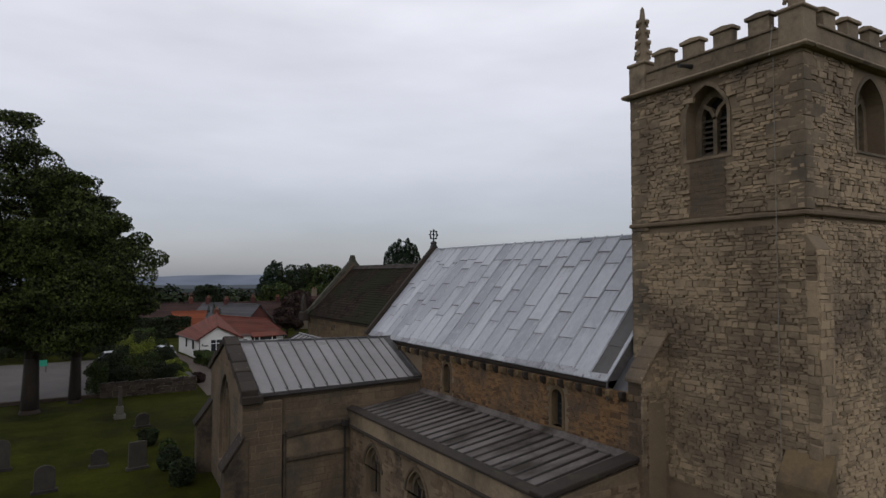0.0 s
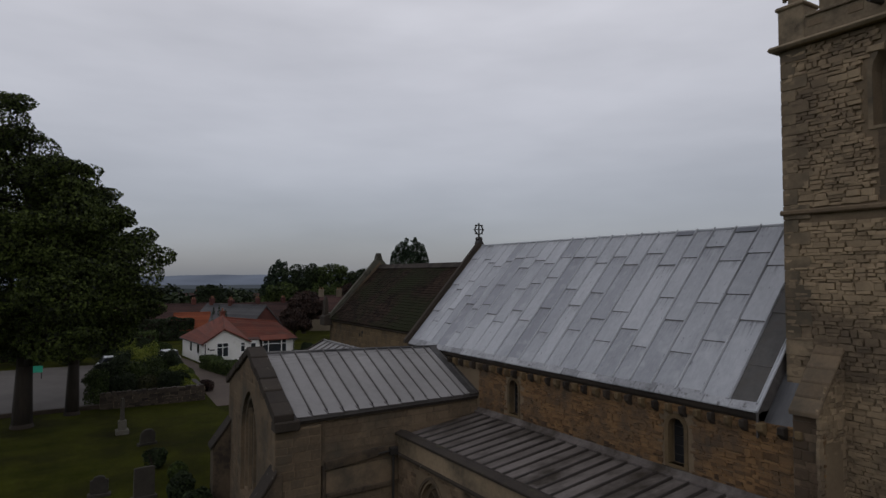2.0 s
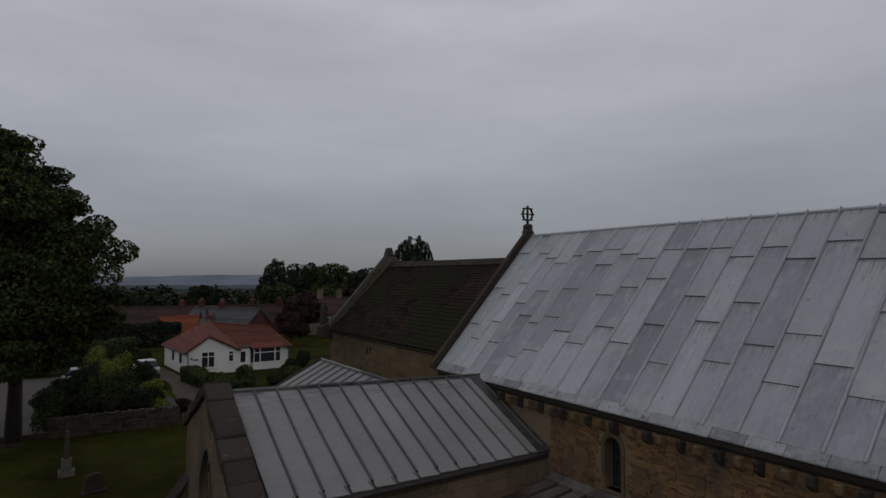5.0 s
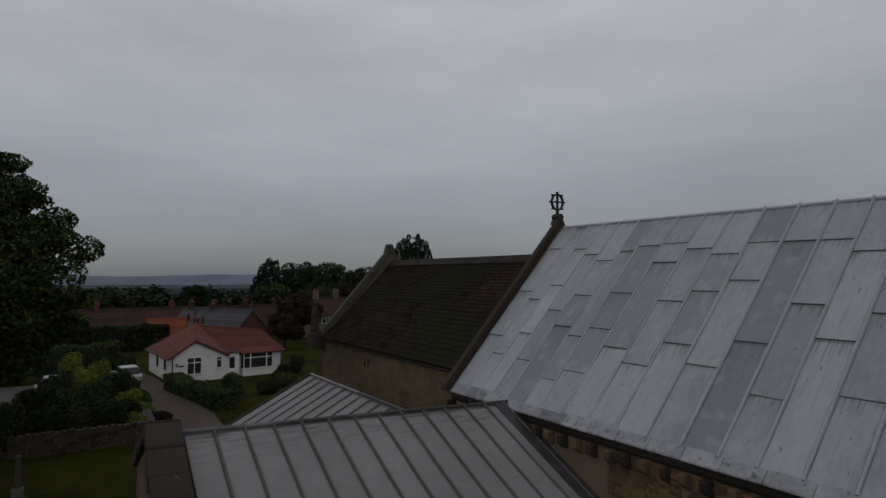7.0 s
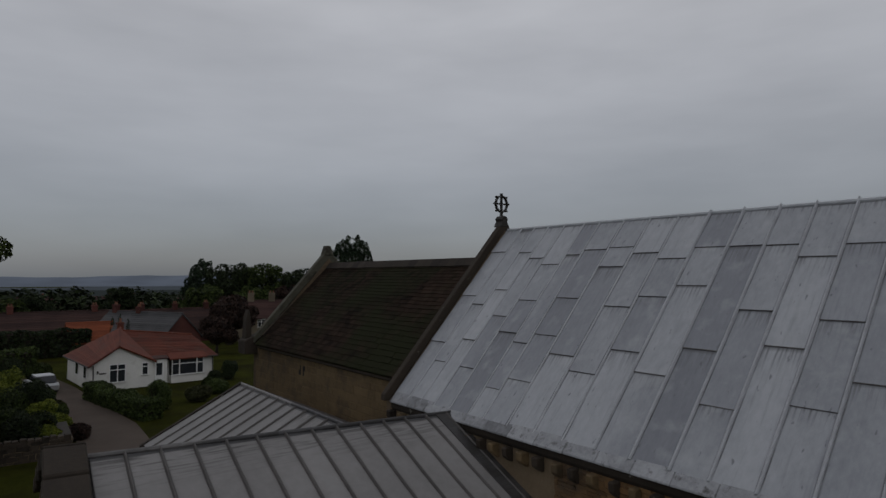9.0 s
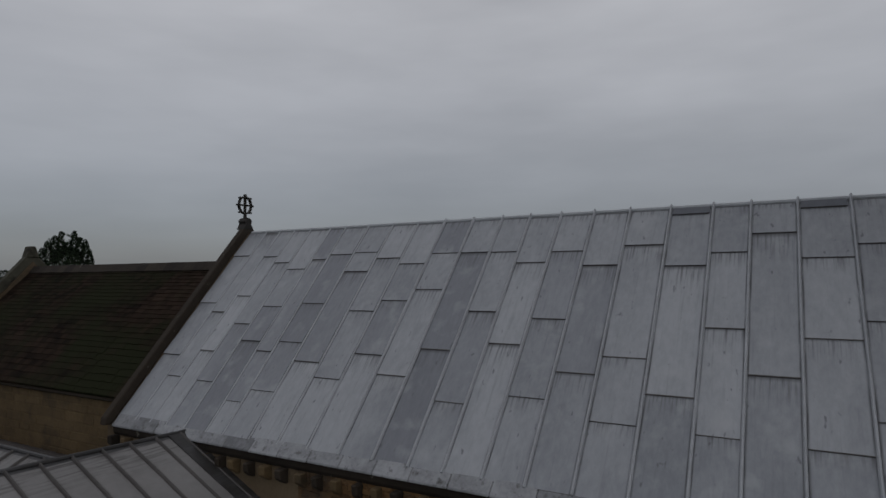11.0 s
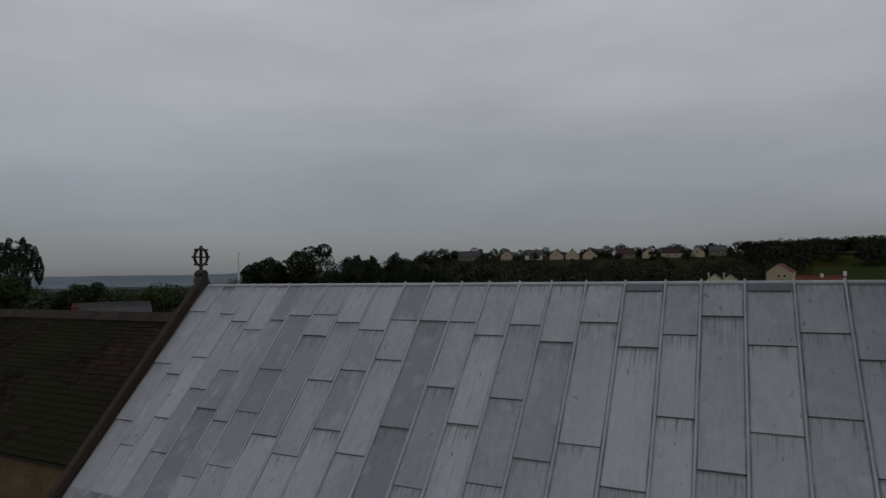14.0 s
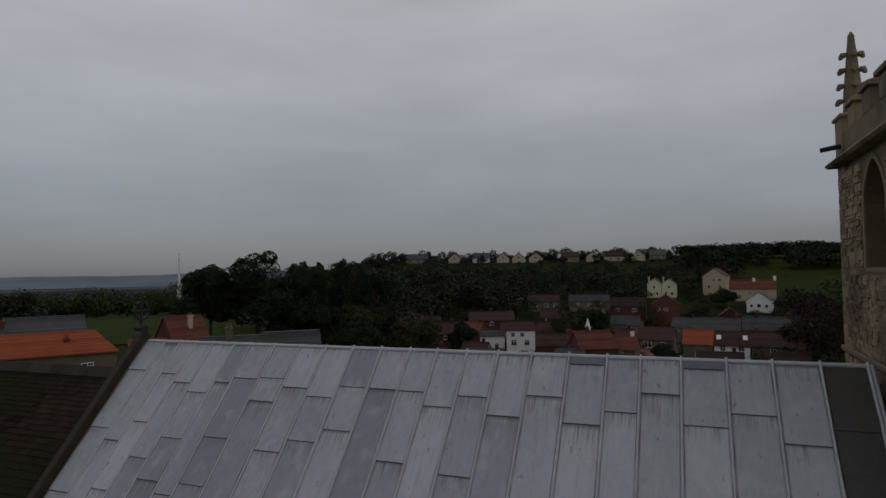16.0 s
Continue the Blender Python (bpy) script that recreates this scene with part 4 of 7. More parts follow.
part("wall_apron", prism([(TYW, TE + 0.04), (TYM, TR + 0.04), (TYM, TR - 0.06), (TYW, TE - 0.06)], "x", -4.42, -3.9), M_LEADGREY, tr_roof, "stained lead apron against the nave wall")
for ob in transept.children_recursive:
    for v in ob.data.vertices:
        v.co = askew(v.co + transept.location) - transept.location
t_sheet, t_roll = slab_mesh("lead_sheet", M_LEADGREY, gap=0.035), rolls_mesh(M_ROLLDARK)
for s, ye in ((-1, TYW), (1, TYE)):
    for k in range(14):
        x = -11.36 + k * 0.556
        top = [askew(Vector((x + 0.556 * j, TYM, TR))) for j in (0, 0.5, 1)]
        foot = [askew(Vector((x + 0.556 * j, ye, TE))) for j in (0, 0.5, 1)]
        sl = foot[1] - top[1]
        u = (top[2] - top[0] + foot[2] - foot[0]) / 2
        nn = u.cross(sl).normalized() * (1 if u.cross(sl).z > 0 else -1)
        at = top[0] if s > 0 else top[2]
        piece("lead_sheet", t_sheet, tr_roof, frame_of(u.normalized() * s, sl, nn, at + (sl - (foot[0 if s > 0 else 2] - top[0 if s > 0 else 2])) * -0.5, u.length, 1, 0.008))
        run = foot[2] - top[2]
        # each roll kicks sideways a little where it turns down over the eave
        piece("lead_roll", t_roll, tr_roof, frame_of(run.normalized(), u.normalized(), nn, top[2], run.length * 0.95, 0.03, 0.06))
        end = top[2] + run * 0.945
        piece("lead_roll", t_roll, tr_roof, frame_of((run * 0.055 + u * 0.14).normalized(), u.normalized(), nn, end, (run * 0.055 + u * 0.14).length, 0.028, 0.04))

# -- chapel beside the chancel --
chapel = thing("north_chapel", "low chapel with grey lead roll roof beside chancel", "chapel", (-6, 19, GROUND))
part("wall", box(-8.2, -7.6, 16.0, 23.0, GROUND, 4.95), M_ASHLAR, chapel)
part("gable_wall", prism([(-8.2, GROUND), (-8.2, 4.95), (-5.4, 6.42), (-3.1, 5.4), (-3.1, GROUND)], "y", 22.6, 23.05), M_ASHLAR, chapel)
ch_roof = part("roof", prism([(-8.4, 4.95), (-5.4, 6.5), (-3.1, 5.5), (-3.1, 5.2), (-5.4, 6.2), (-8.4, 4.7)], "y", 15.5, 23.15), M_LEADGREY, chapel)
for s, xe, ze in ((-1, -8.4, 4.99), (1, -3.1, 5.52)):
    sl = Vector((xe + 5.4, 0, ze - 6.54))
    nn = Vector((-(6.54 - ze) if s < 0 else (6.54 - ze), 0, abs(xe + 5.4))).normalized()
    for k in range(12):
        y = 15.5 + k * 0.64
        m = frame_of((0, 1, 0), sl, nn, (-5.4, y, 6.54), 0.64, 1, 0.008) if s < 0 else frame_of((0, -1, 0), sl, nn, (-5.4, y + 0.64, 6.54), 0.64, 1, 0.008)
        piece("lead_sheet", t_sheet, ch_roof, m)
        piece("lead_roll", t_roll, ch_roof, frame_of(sl.normalized(), (0, 1, 0), nn, (-5.4, y, 6.54), sl.length, 0.03, 0.06))
part("ridge_roll", tube((-5.4, 15.5, 6.56), (-5.4, 23.2, 6.56), 0.05), M_LEADGREY, ch_roof)
part("gable_coping", prism([(-8.5, 4.86), (-8.5, 5.0), (-5.4, 6.62), (-3.2, 5.5), (-3.2, 5.36), (-5.4, 6.48)], "y", 23.16, 23.3, 0.015), M_DARKSTONE, chapel)

# -- chancel --
M_LICHEN = surface("lichened_coping", (0.035, 0.034, 0.024), (0.105, 0.1, 0.072), big=1.2, fine=9, bump=0.4, depth=0.012, stain=(0.025, 0.021, 0.015), stain_scale=1.5, stain_at=(0.5, 0.66))
chancel = thing("church_chancel", "church chancel with dark mossy stone-slate roof and stepped gable", "church chancel", (0, 22.5, GROUND))
CR_Z, CE_Z, CX = 10.66, 7.42, 3.15
part("north_wall", box(-CX, -CX + 0.6, 16.3, 28.1, GROUND, 7.3), M_BUFFWALL, chancel)
part("south_wall", box(CX - 0.6, CX, 16.3, 28.1, GROUND, 7.3), M_OCHRE, chancel)
part("east_gable", prism([(-CX, GROUND), (-CX, 7.4), (0, CR_Z + 0.3), (CX, 7.4), (CX, GROUND)], "y", 27.56, 28.15), M_ASHLAR, chancel)
part("eaves_course", box(-CX - 0.12, -CX + 0.1, 16.36, 27.55, 7.22, 7.38, 0.02), M_DARKSTONE, chancel)
for y in (23.2, 23.55):
    part("opening", box(-CX - 0.006, -CX + 0.05, y - 0.1, y + 0.1, 6.6, 6.95, 0.01), M_DARK, chancel)
masonry(chancel, (-CX - 0.003, 27.9, 4.6), (0, -1, 0), (-1, 0, 0), 11.6, 2.6, M_BUFFWALL, lambda u, v, a, b: not (1.85 < v < 2.45 and 4.1 < u < 4.95), lambda u, v: False, course=(0.2, 0.32), length=(0.35, 0.75), proud=(0.004, 0.014), seed=56, most=0, bond=True)
f = (CR_Z - CE_Z) / (CX + 0.15)
sl_roof = part("roof", prism([(-CX - 0.15, CE_Z - 0.08), (0, CR_Z - 0.08), (CX + 0.15, CE_Z - 0.08), (CX, CE_Z - 0.25), (-CX, CE_Z - 0.25)], "y", 16.36, 27.55), M_SLATE, chancel, "dark mossy stone slates in diminishing courses")
verts, faces, singles = [], [], 0
r = random.Random(21)
slate_me = bpy.data.meshes.new("slate")
slate_me.from_pydata([(-0.5, -0.1, -1.0), (0.5, -0.1, -1.0), (0.5, 1, 0.5), (-0.5, 1, 0.5), (-0.5, -0.1, -1.6), (0.5, -0.1, -1.6), (0.5, 1, -0.7), (-0.5, 1, -0.7)], [], [(0, 1, 2, 3), (3, 2, 6, 7), (0, 3, 7, 4), (1, 5, 6, 2)])
slate_me.materials.append(M_SLATE)
for side in (-1, 1):
    d = Vector((side * (CX + 0.15), 0, CE_Z - CR_Z)).normalized()
    nn = Vector((side * f, 0, 1)).normalized()
    total = math.hypot(CX + 0.15, CR_Z - CE_Z)
    s = 0.02
    while s < total:
        h = 0.13 + 0.10 * s / total
        y = 16.36
        while y < 27.55:
            w = r.uniform(0.18, 0.36)
            y1 = min(27.55, y + w - 0.002)
            lift = r.uniform(0.008, 0.017)
            end = min(total + 0.06, s + h + r.uniform(0.0, 0.03))
            mid = Vector((0, (y + y1) / 2, CR_Z)) + d * s + nn * (lift - 0.012)
            if side < 0 and y < 18.9 and singles < 300:
                piece("slate", slate_me, sl_roof, frame_of((0, 1, 0), d, nn, mid, y1 - y, end - s, 0.015))
                singles += 1
                y += w
                continue
            b = len(verts)
            for (yy, ss, ll) in ((y, s - 0.06, -0.01), (y1, s - 0.06, -0.01), (y1, end, lift), (y, end, lift), (y, s - 0.06, -0.03), (y1, s - 0.06, -0.03), (y1, end, lift - 0.014), (y, end, lift - 0.014)):
                p = Vector((0, yy, CR_Z)) + d * ss + nn * ll
                verts.append(p - Vector(chancel.location))
            faces += [(b, b + 1, b + 2, b + 3), (b + 3, b + 2, b + 6, b + 7), (b, b + 3, b + 7, b + 4), (b + 1, b + 5, b + 6, b + 2)]
            y += w
        s += h
me = bpy.data.meshes.new("slating")
me.from_pydata(verts, [], faces)
me.materials.append(M_SLATE)
ob = new("slating", me)
ob.parent = sl_roof
tagged(ob, kind="stuff")
for k in range(24):
    y = 16.4 + k * 0.462
    part("ridge_tile", prism([(-0.2, CR_Z - 0.13), (0, CR_Z + 0.12), (0.2, CR_Z - 0.13), (0.17, CR_Z - 0.18), (0, CR_Z + 0.05), (-0.17, CR_Z - 0.18)], "y", y, y + 0.455), M_DARKSTONE, sl_roof)
cc = [(-CX - 0.2, 7.4), (-CX - 0.2, 7.66), (-0.12, CR_Z + 0.6), (0.12, CR_Z + 0.6), (CX + 0.2, 7.66), (CX + 0.2, 7.4), (0, CR_Z + 0.22)]
part("gable_coping", prism(cc, "y", 27.6, 27.86, 0.02), M_LICHEN, chancel, "pale lichened gable coping")
part("apex_stone", prism([(-0.24, CR_Z + 0.45), (0.24, CR_Z + 0.45), (0.1, CR_Z + 0.88), (-0.1, CR_Z + 0.88)], "y", 27.56, 27.95, 0.03), M_LICHEN, chancel)
part("kneeler", join(prism([(-CX - 0.55, 6.95), (-CX - 0.55, 7.5), (-CX - 0.4, 7.6), (-CX + 0.2, 7.75), (-CX + 0.2, 6.95)], "y", 27.7, 28.5, 0.03),
                     prism([(-CX - 0.46, 7.55), (-CX - 0.42, 8.4), (-CX - 0.32, 8.8), (-CX - 0.22, 8.4), (-CX - 0.18, 7.55)], "y", 27.9, 28.35, 0.03)), M_DARKSTONE, chancel, "dark stone kneeler and stub pinnacle")

# ---- land ----
M_GRASS = surface("mown_grass", (0.008, 0.011, 0.0015), (0.06, 0.065, 0.0085), big=0.32, fine=9, bump=0.8, depth=0.06, stain=(0.016, 0.014, 0.006), stain_scale=0.22, stain_at=(0.46, 0.7), rough=1.0, rough_vary=0.0, spec=0.03)
M_ASPHALT = surface("worn_asphalt", (0.052, 0.045, 0.04), (0.105, 0.093, 0.084), big=0.4, fine=20, bump=0.3, rough=0.9)
M_GRAVEL = surface("brown_gravel", (0.05, 0.036, 0.028), (0.11, 0.083, 0.064), big=0.5, fine=25, bump=0.5, rough=0.95)
M_WALLSTONE = surface("boundary_stone", (0.016, 0.012, 0.008), (0.068, 0.051, 0.036), big=0.8, fine=10, island=0.6, spread=0.4, bump=0.5)
M_GRAVE = surface("lichened_gravestone", (0.014, 0.012, 0.009), (0.05, 0.043, 0.033), big=2, fine=16, bump=0.4, spread=0.4)
M_PALEGRAVE = surface("pale_memorial", (0.055, 0.05, 0.038), (0.13, 0.12, 0.095), big=2, fine=16, bump=0.4)
M_WHITE = surface("white_render", (0.62, 0.61, 0.57), (0.8, 0.79, 0.75), big=0.5, fine=10, bump=0.2, stain=(0.5, 0.48, 0.43), stain_scale=0.7, stain_at=(0.58, 0.8), rough=0.9)
M_CREAM = surface("cream_render", (0.36, 0.29, 0.2), (0.5, 0.41, 0.29), big=0.5, fine=10, bump=0.2, rough=0.9)
M_PALEYELLOW = surface("pale_yellow_render", (0.47, 0.47, 0.3), (0.62, 0.61, 0.42), big=0.5, fine=10, bump=0.2, rough=0.9)
M_PAINT = surface("white_gloss_paint", (0.7, 0.7, 0.68), (0.82, 0.82, 0.8), fine=6, bump=0.05, rough=0.4)
M_REDTILE = surface("red_clay_tile", (0.078, 0.02, 0.013), (0.17, 0.049, 0.029), big=0.5, fine=8, spread=0.2, island=0.35, bump=0.4, rough=0.85, stain=(0.1, 0.05, 0.035), stain_scale=0.7, stain_at=(0.5, 0.75))
M_DARKTILE = surface("dark_red_tile", (0.026, 0.013, 0.011), (0.068, 0.034, 0.028), big=0.4, fine=8, spread=0.4, island=0.3, bump=0.4, rough=0.9)
M_ORANGE = surface("orange_pantile", (0.2, 0.045, 0.017), (0.35, 0.085, 0.03), big=0.5, fine=6, spread=0.2, island=0.3, bump=0.4, rough=0.85)
M_GREYSLATE = surface("grey_slate", (0.034, 0.034, 0.036), (0.088, 0.087, 0.09), big=0.5, fine=8, spread=0.3, island=0.3, bump=0.3, rough=0.7)
M_BRICK = surface("red_brick", (0.05, 0.017, 0.013), (0.12, 0.04, 0.03), big=0.6, fine=14, bump=0.3, spread=0.4, rough=0.9)
M_BUFF = surface("buff_stone", (0.1, 0.08, 0.055), (0.22, 0.18, 0.125), big=0.5, fine=10, bump=0.3, spread=0.4, rough=0.9)
M_ORANGEDULL = surface("dull_orange_tile", (0.14, 0.036, 0.016), (0.27, 0.075, 0.03), big=0.5, fine=6, spread=0.2, island=0.3, bump=0.4, rough=0.9)
M_POT = surface("terracotta_pot", (0.12, 0.05, 0.03), (0.24, 0.11, 0.07), fine=10, bump=0.2)
M_PANE = surface("window_pane", (0.015, 0.017, 0.02), (0.04, 0.043, 0.048), rough=0.12, rough_vary=0.03, bump=0, spec=0.5)
M_CARPAINT = surface("silver_car_paint", (0.4, 0.41, 0.42), (0.52, 0.53, 0.54), rough=0.3, bump=0, metal=0.5)
M_TYRE = surface("black_tyre", (0.012, 0.012, 0.012), (0.03, 0.03, 0.03), rough=0.9, bump=0.1)
M_BARK = surface("dark_bark", (0.013, 0.01, 0.007), (0.042, 0.032, 0.023), big=1.5, fine=8, bump=0.7, depth=0.03, stretch=(1, 1, 0.3), rough=0.95)
M_LEAF = leaf_surface("broad_leaves", (0.009, 0.016, 0.004), (0.062, 0.088, 0.018))
M_SYCAMORE = leaf_surface("sycamore_leaves", (0.004, 0.007, 0.002), (0.07, 0.095, 0.017), 0.5)
M_HEDGE = leaf_surface("clipped_hedge_leaves", (0.016, 0.026, 0.006), (0.07, 0.1, 0.024))
M_LEAFDARK = leaf_surface("dark_leaves", (0.008, 0.013, 0.006), (0.03, 0.045, 0.014))
M_LEAFBRIGHT = leaf_surface("yellow_green_leaves", (0.05, 0.072, 0.008), (0.25, 0.28, 0.04))
# Lifted, narrow tones put distance haze into the two hill leaf colours.
M_HILLDARK = leaf_surface("hill_tree_leaves", (0.013, 0.017, 0.009), (0.033, 0.039, 0.019), 0.14)
M_HILLSCRUB = leaf_surface("hill_scrub_leaves", (0.018, 0.021, 0.01), (0.043, 0.046, 0.02), 0.14)
M_COPPER = leaf_surface("copper_leaves", (0.012, 0.008, 0.007), (0.05, 0.028, 0.02))
M_CONIFER = leaf_surface("conifer_needles", (0.008, 0.015, 0.009), (0.032, 0.052, 0.024))
M_BARE = leaf_surface("olive_scrub", (0.016, 0.018, 0.007), (0.058, 0.062, 0.02))


def smooth(a, b, t):
    t = min(1.0, max(0.0, (t - a) / (b - a)))
    return t * t * (3 - 2 * t)


def height(x, y):
    d = math.hypot(x, y)
    b = math.degrees(math.atan2(x, y))
    plain = GROUND - 2.0 * smooth(75, 160, d) - 22 * smooth(160, 700, d) - 30 * smooth(700, 3000, d)
    hill = GROUND - 10.0 * smooth(35, 130, d) + 11 * smooth(150, 260, d) + 17 * smooth(250, 390, d) + 7 * smooth(400, 700, d)
    k = smooth(44, 62, b) * (1 - smooth(130, 165, b))
    return plain * (1 - k) + hill * k


rings = [0] + [4 * 1.075 ** k for k in range(99)]
rings = [d for d in rings if d < 4600] + [4600]
gv, gf, SEG = [], [], 144
for i, d in enumerate(rings):
    for k in range(SEG):
        a = 2 * math.pi * k / SEG
        x, y = d * math.sin(a), d * math.cos(a)
        gv.append((x, y, height(x, y)))
for i in range(len(rings) - 1):
    for k in range(SEG):
        q = (k + 1) % SEG
        gf.append((i * SEG + k, i * SEG + q, (i + 1) * SEG + q, (i + 1) * SEG + k))
g = raw(gv, gf)
bmesh.ops.remove_doubles(g, verts=g.verts, dist=0.001)
bmesh.ops.recalc_face_normals(g, faces=g.faces[:])
if g.faces[len(g.faces) // 2].normal.z < 0:
    bmesh.ops.reverse_faces(g, faces=g.faces[:])
solo("ground", g, M_GRASS, "mown churchyard grass running out to fields and valley", "ground", kind="structure", smooth=True)


def sheet(name, outline, material, label, lift=0.012, category="road"):
    bm = prism(outline, "z", GROUND - 0.2, GROUND + lift)
    return solo(name, bm, material, label, category, kind="structure")


sheet("road", [(-60, 41.75), (-15.3, 41.75), (-14.7, 46), (-12.8, 52), (-11.5, 66), (-60, 66)], M_ASPHALT, "pale worn asphalt yard beyond the churchyard wall", 0.014)
sheet("driveway", [(-7.9, 38), (-4.3, 38), (-3.9, 47), (-4.9, 57), (-5.3, 64), (-6.4, 72), (-10.2, 72), (-8.6, 60), (-7.4, 49)], M_GRAVEL, "brown gravel drive leading to the bungalow", 0.012, "driveway")


# far ridges that close the plain
def ridge_line(name, dist, a0, a1, low, top, rough_, seed, material, label, rise=0.0):
    r = random.Random(seed)
    v, f = [], []
    n = 80
    ph = [r.uniform(0, 6) for _ in range(4)]
    for k in range(n + 1):
        a = radians(a0 + (a1 - a0) * k / n)
        z = top + rise * k / n + rough_ * (math.sin(k * 0.11 + ph[0]) + 0.5 * math.sin(k * 0.31 + ph[1]) + 0.25 * math.sin(k * 0.9 + ph[2]))
        for dd, zz in ((0, low), (dist * 0.05, (low + z) / 2 + 4), (dist * 0.1, z)):
            v.append(((dist + dd) * math.sin(a), (dist + dd) * math.cos(a), zz))
    for k in range(n):
        for q in range(2):
            f.append((3 * k + q, 3 * k + q + 1, 3 * k + q + 4, 3 * k + q + 3))
    bm = raw(v, f)
    bmesh.ops.recalc_face_normals(bm, faces=bm.faces[:])
    solo(name, bm, material, label, "backdrop", kind="structure", smooth=True)


# Distance haze is put into an emission colour, so the ridges glow.
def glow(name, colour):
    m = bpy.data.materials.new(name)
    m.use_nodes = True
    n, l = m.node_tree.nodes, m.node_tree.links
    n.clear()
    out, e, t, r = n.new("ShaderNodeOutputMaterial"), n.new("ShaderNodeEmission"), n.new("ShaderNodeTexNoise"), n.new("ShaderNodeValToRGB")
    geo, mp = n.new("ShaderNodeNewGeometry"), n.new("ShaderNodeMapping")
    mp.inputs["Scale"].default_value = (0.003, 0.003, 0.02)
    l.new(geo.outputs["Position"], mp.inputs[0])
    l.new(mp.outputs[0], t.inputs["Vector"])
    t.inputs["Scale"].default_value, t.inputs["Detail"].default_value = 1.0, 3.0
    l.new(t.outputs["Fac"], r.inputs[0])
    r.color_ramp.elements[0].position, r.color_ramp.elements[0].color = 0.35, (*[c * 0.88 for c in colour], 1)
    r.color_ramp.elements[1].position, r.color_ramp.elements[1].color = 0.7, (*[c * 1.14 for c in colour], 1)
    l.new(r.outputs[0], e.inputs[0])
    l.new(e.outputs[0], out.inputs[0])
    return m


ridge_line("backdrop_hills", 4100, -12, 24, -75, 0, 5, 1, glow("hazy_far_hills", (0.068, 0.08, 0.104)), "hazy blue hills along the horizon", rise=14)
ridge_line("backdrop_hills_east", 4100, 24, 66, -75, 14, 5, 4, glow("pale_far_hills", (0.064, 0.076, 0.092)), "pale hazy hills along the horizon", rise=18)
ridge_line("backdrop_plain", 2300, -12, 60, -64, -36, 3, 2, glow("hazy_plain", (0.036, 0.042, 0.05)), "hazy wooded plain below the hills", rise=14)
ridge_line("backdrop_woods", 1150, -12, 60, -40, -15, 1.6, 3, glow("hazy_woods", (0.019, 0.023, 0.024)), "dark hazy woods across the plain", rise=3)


# ---- foliage ----
def leaf_cloud(lobes, n, size, seed, flat=0.35, gap=1.25):
    """Quads of leaves on and under the skin of several lobes (cx, cy, cz, rx, ry, rz), thinned in clumps so that gaps show."""
    r = np.random.default_rng(seed)
    wts = np.array([(l[3] * l[4] + l[4] * l[5] + l[3] * l[5]) for l in lobes])
    pick = r.choice(len(lobes), n, p=wts / wts.sum())
    L = np.array(lobes)[pick]
    d = r.normal(size=(n, 3))
    d /= np.linalg.norm(d, axis=1)[:, None]
    # clumps: bumps in radius along a few random directions
    k = r.normal(size=(7, 3)) * 3.2
    ph = r.uniform(0, 6.28, (7,))
    bump = np.sin(d @ k.T + ph + pick[:, None] * 1.7).sum(1) / 7
    rad = (0.93 + 0.2 * bump) * (1 - 0.42 * r.random(n) ** 2.2)
    p = L[:, :3] + d * L[:, 3:] * rad[:, None]
    hole = np.sin(p[:, 0] * gap + 1.0 + seed) * np.sin(p[:, 1] * gap * 1.15 + 2.0) * np.sin(p[:, 2] * gap * 1.3 + 0.5 * seed)
    keep = hole < 0.5
    p, d, n = p[keep], d[keep], int(keep.sum())
    s = size * r.uniform(0.5, 1.3, n)
    nrm = d * 0.6 + r.normal(size=(n, 3)) * 0.6
    nrm[:, 2] += flat
    nrm /= np.linalg.norm(nrm, axis=1)[:, None]
    a = np.cross(nrm, r.normal(size=(n, 3)))
    a /= np.linalg.norm(a, axis=1)[:, None] + 1e-9
    b = np.cross(nrm, a)
    a, b = a * s[:, None], b * (s * r.uniform(0.45, 0.9, n))[:, None]
    droop = nrm * (s * 0.25)[:, None]
    v = np.stack([p - a, p - b * 0.9 + droop, p + a - droop, p + b + droop], 1).reshape(-1, 3)
    f = np.arange(4 * n).reshape(-1, 4)
    return v, f


def cloud_mesh(name, v, f, material):
    me = bpy.data.meshes.new(name)
    me.from_pydata(v.tolist(), [], f.tolist())
    me.materials.append(material)
    return me


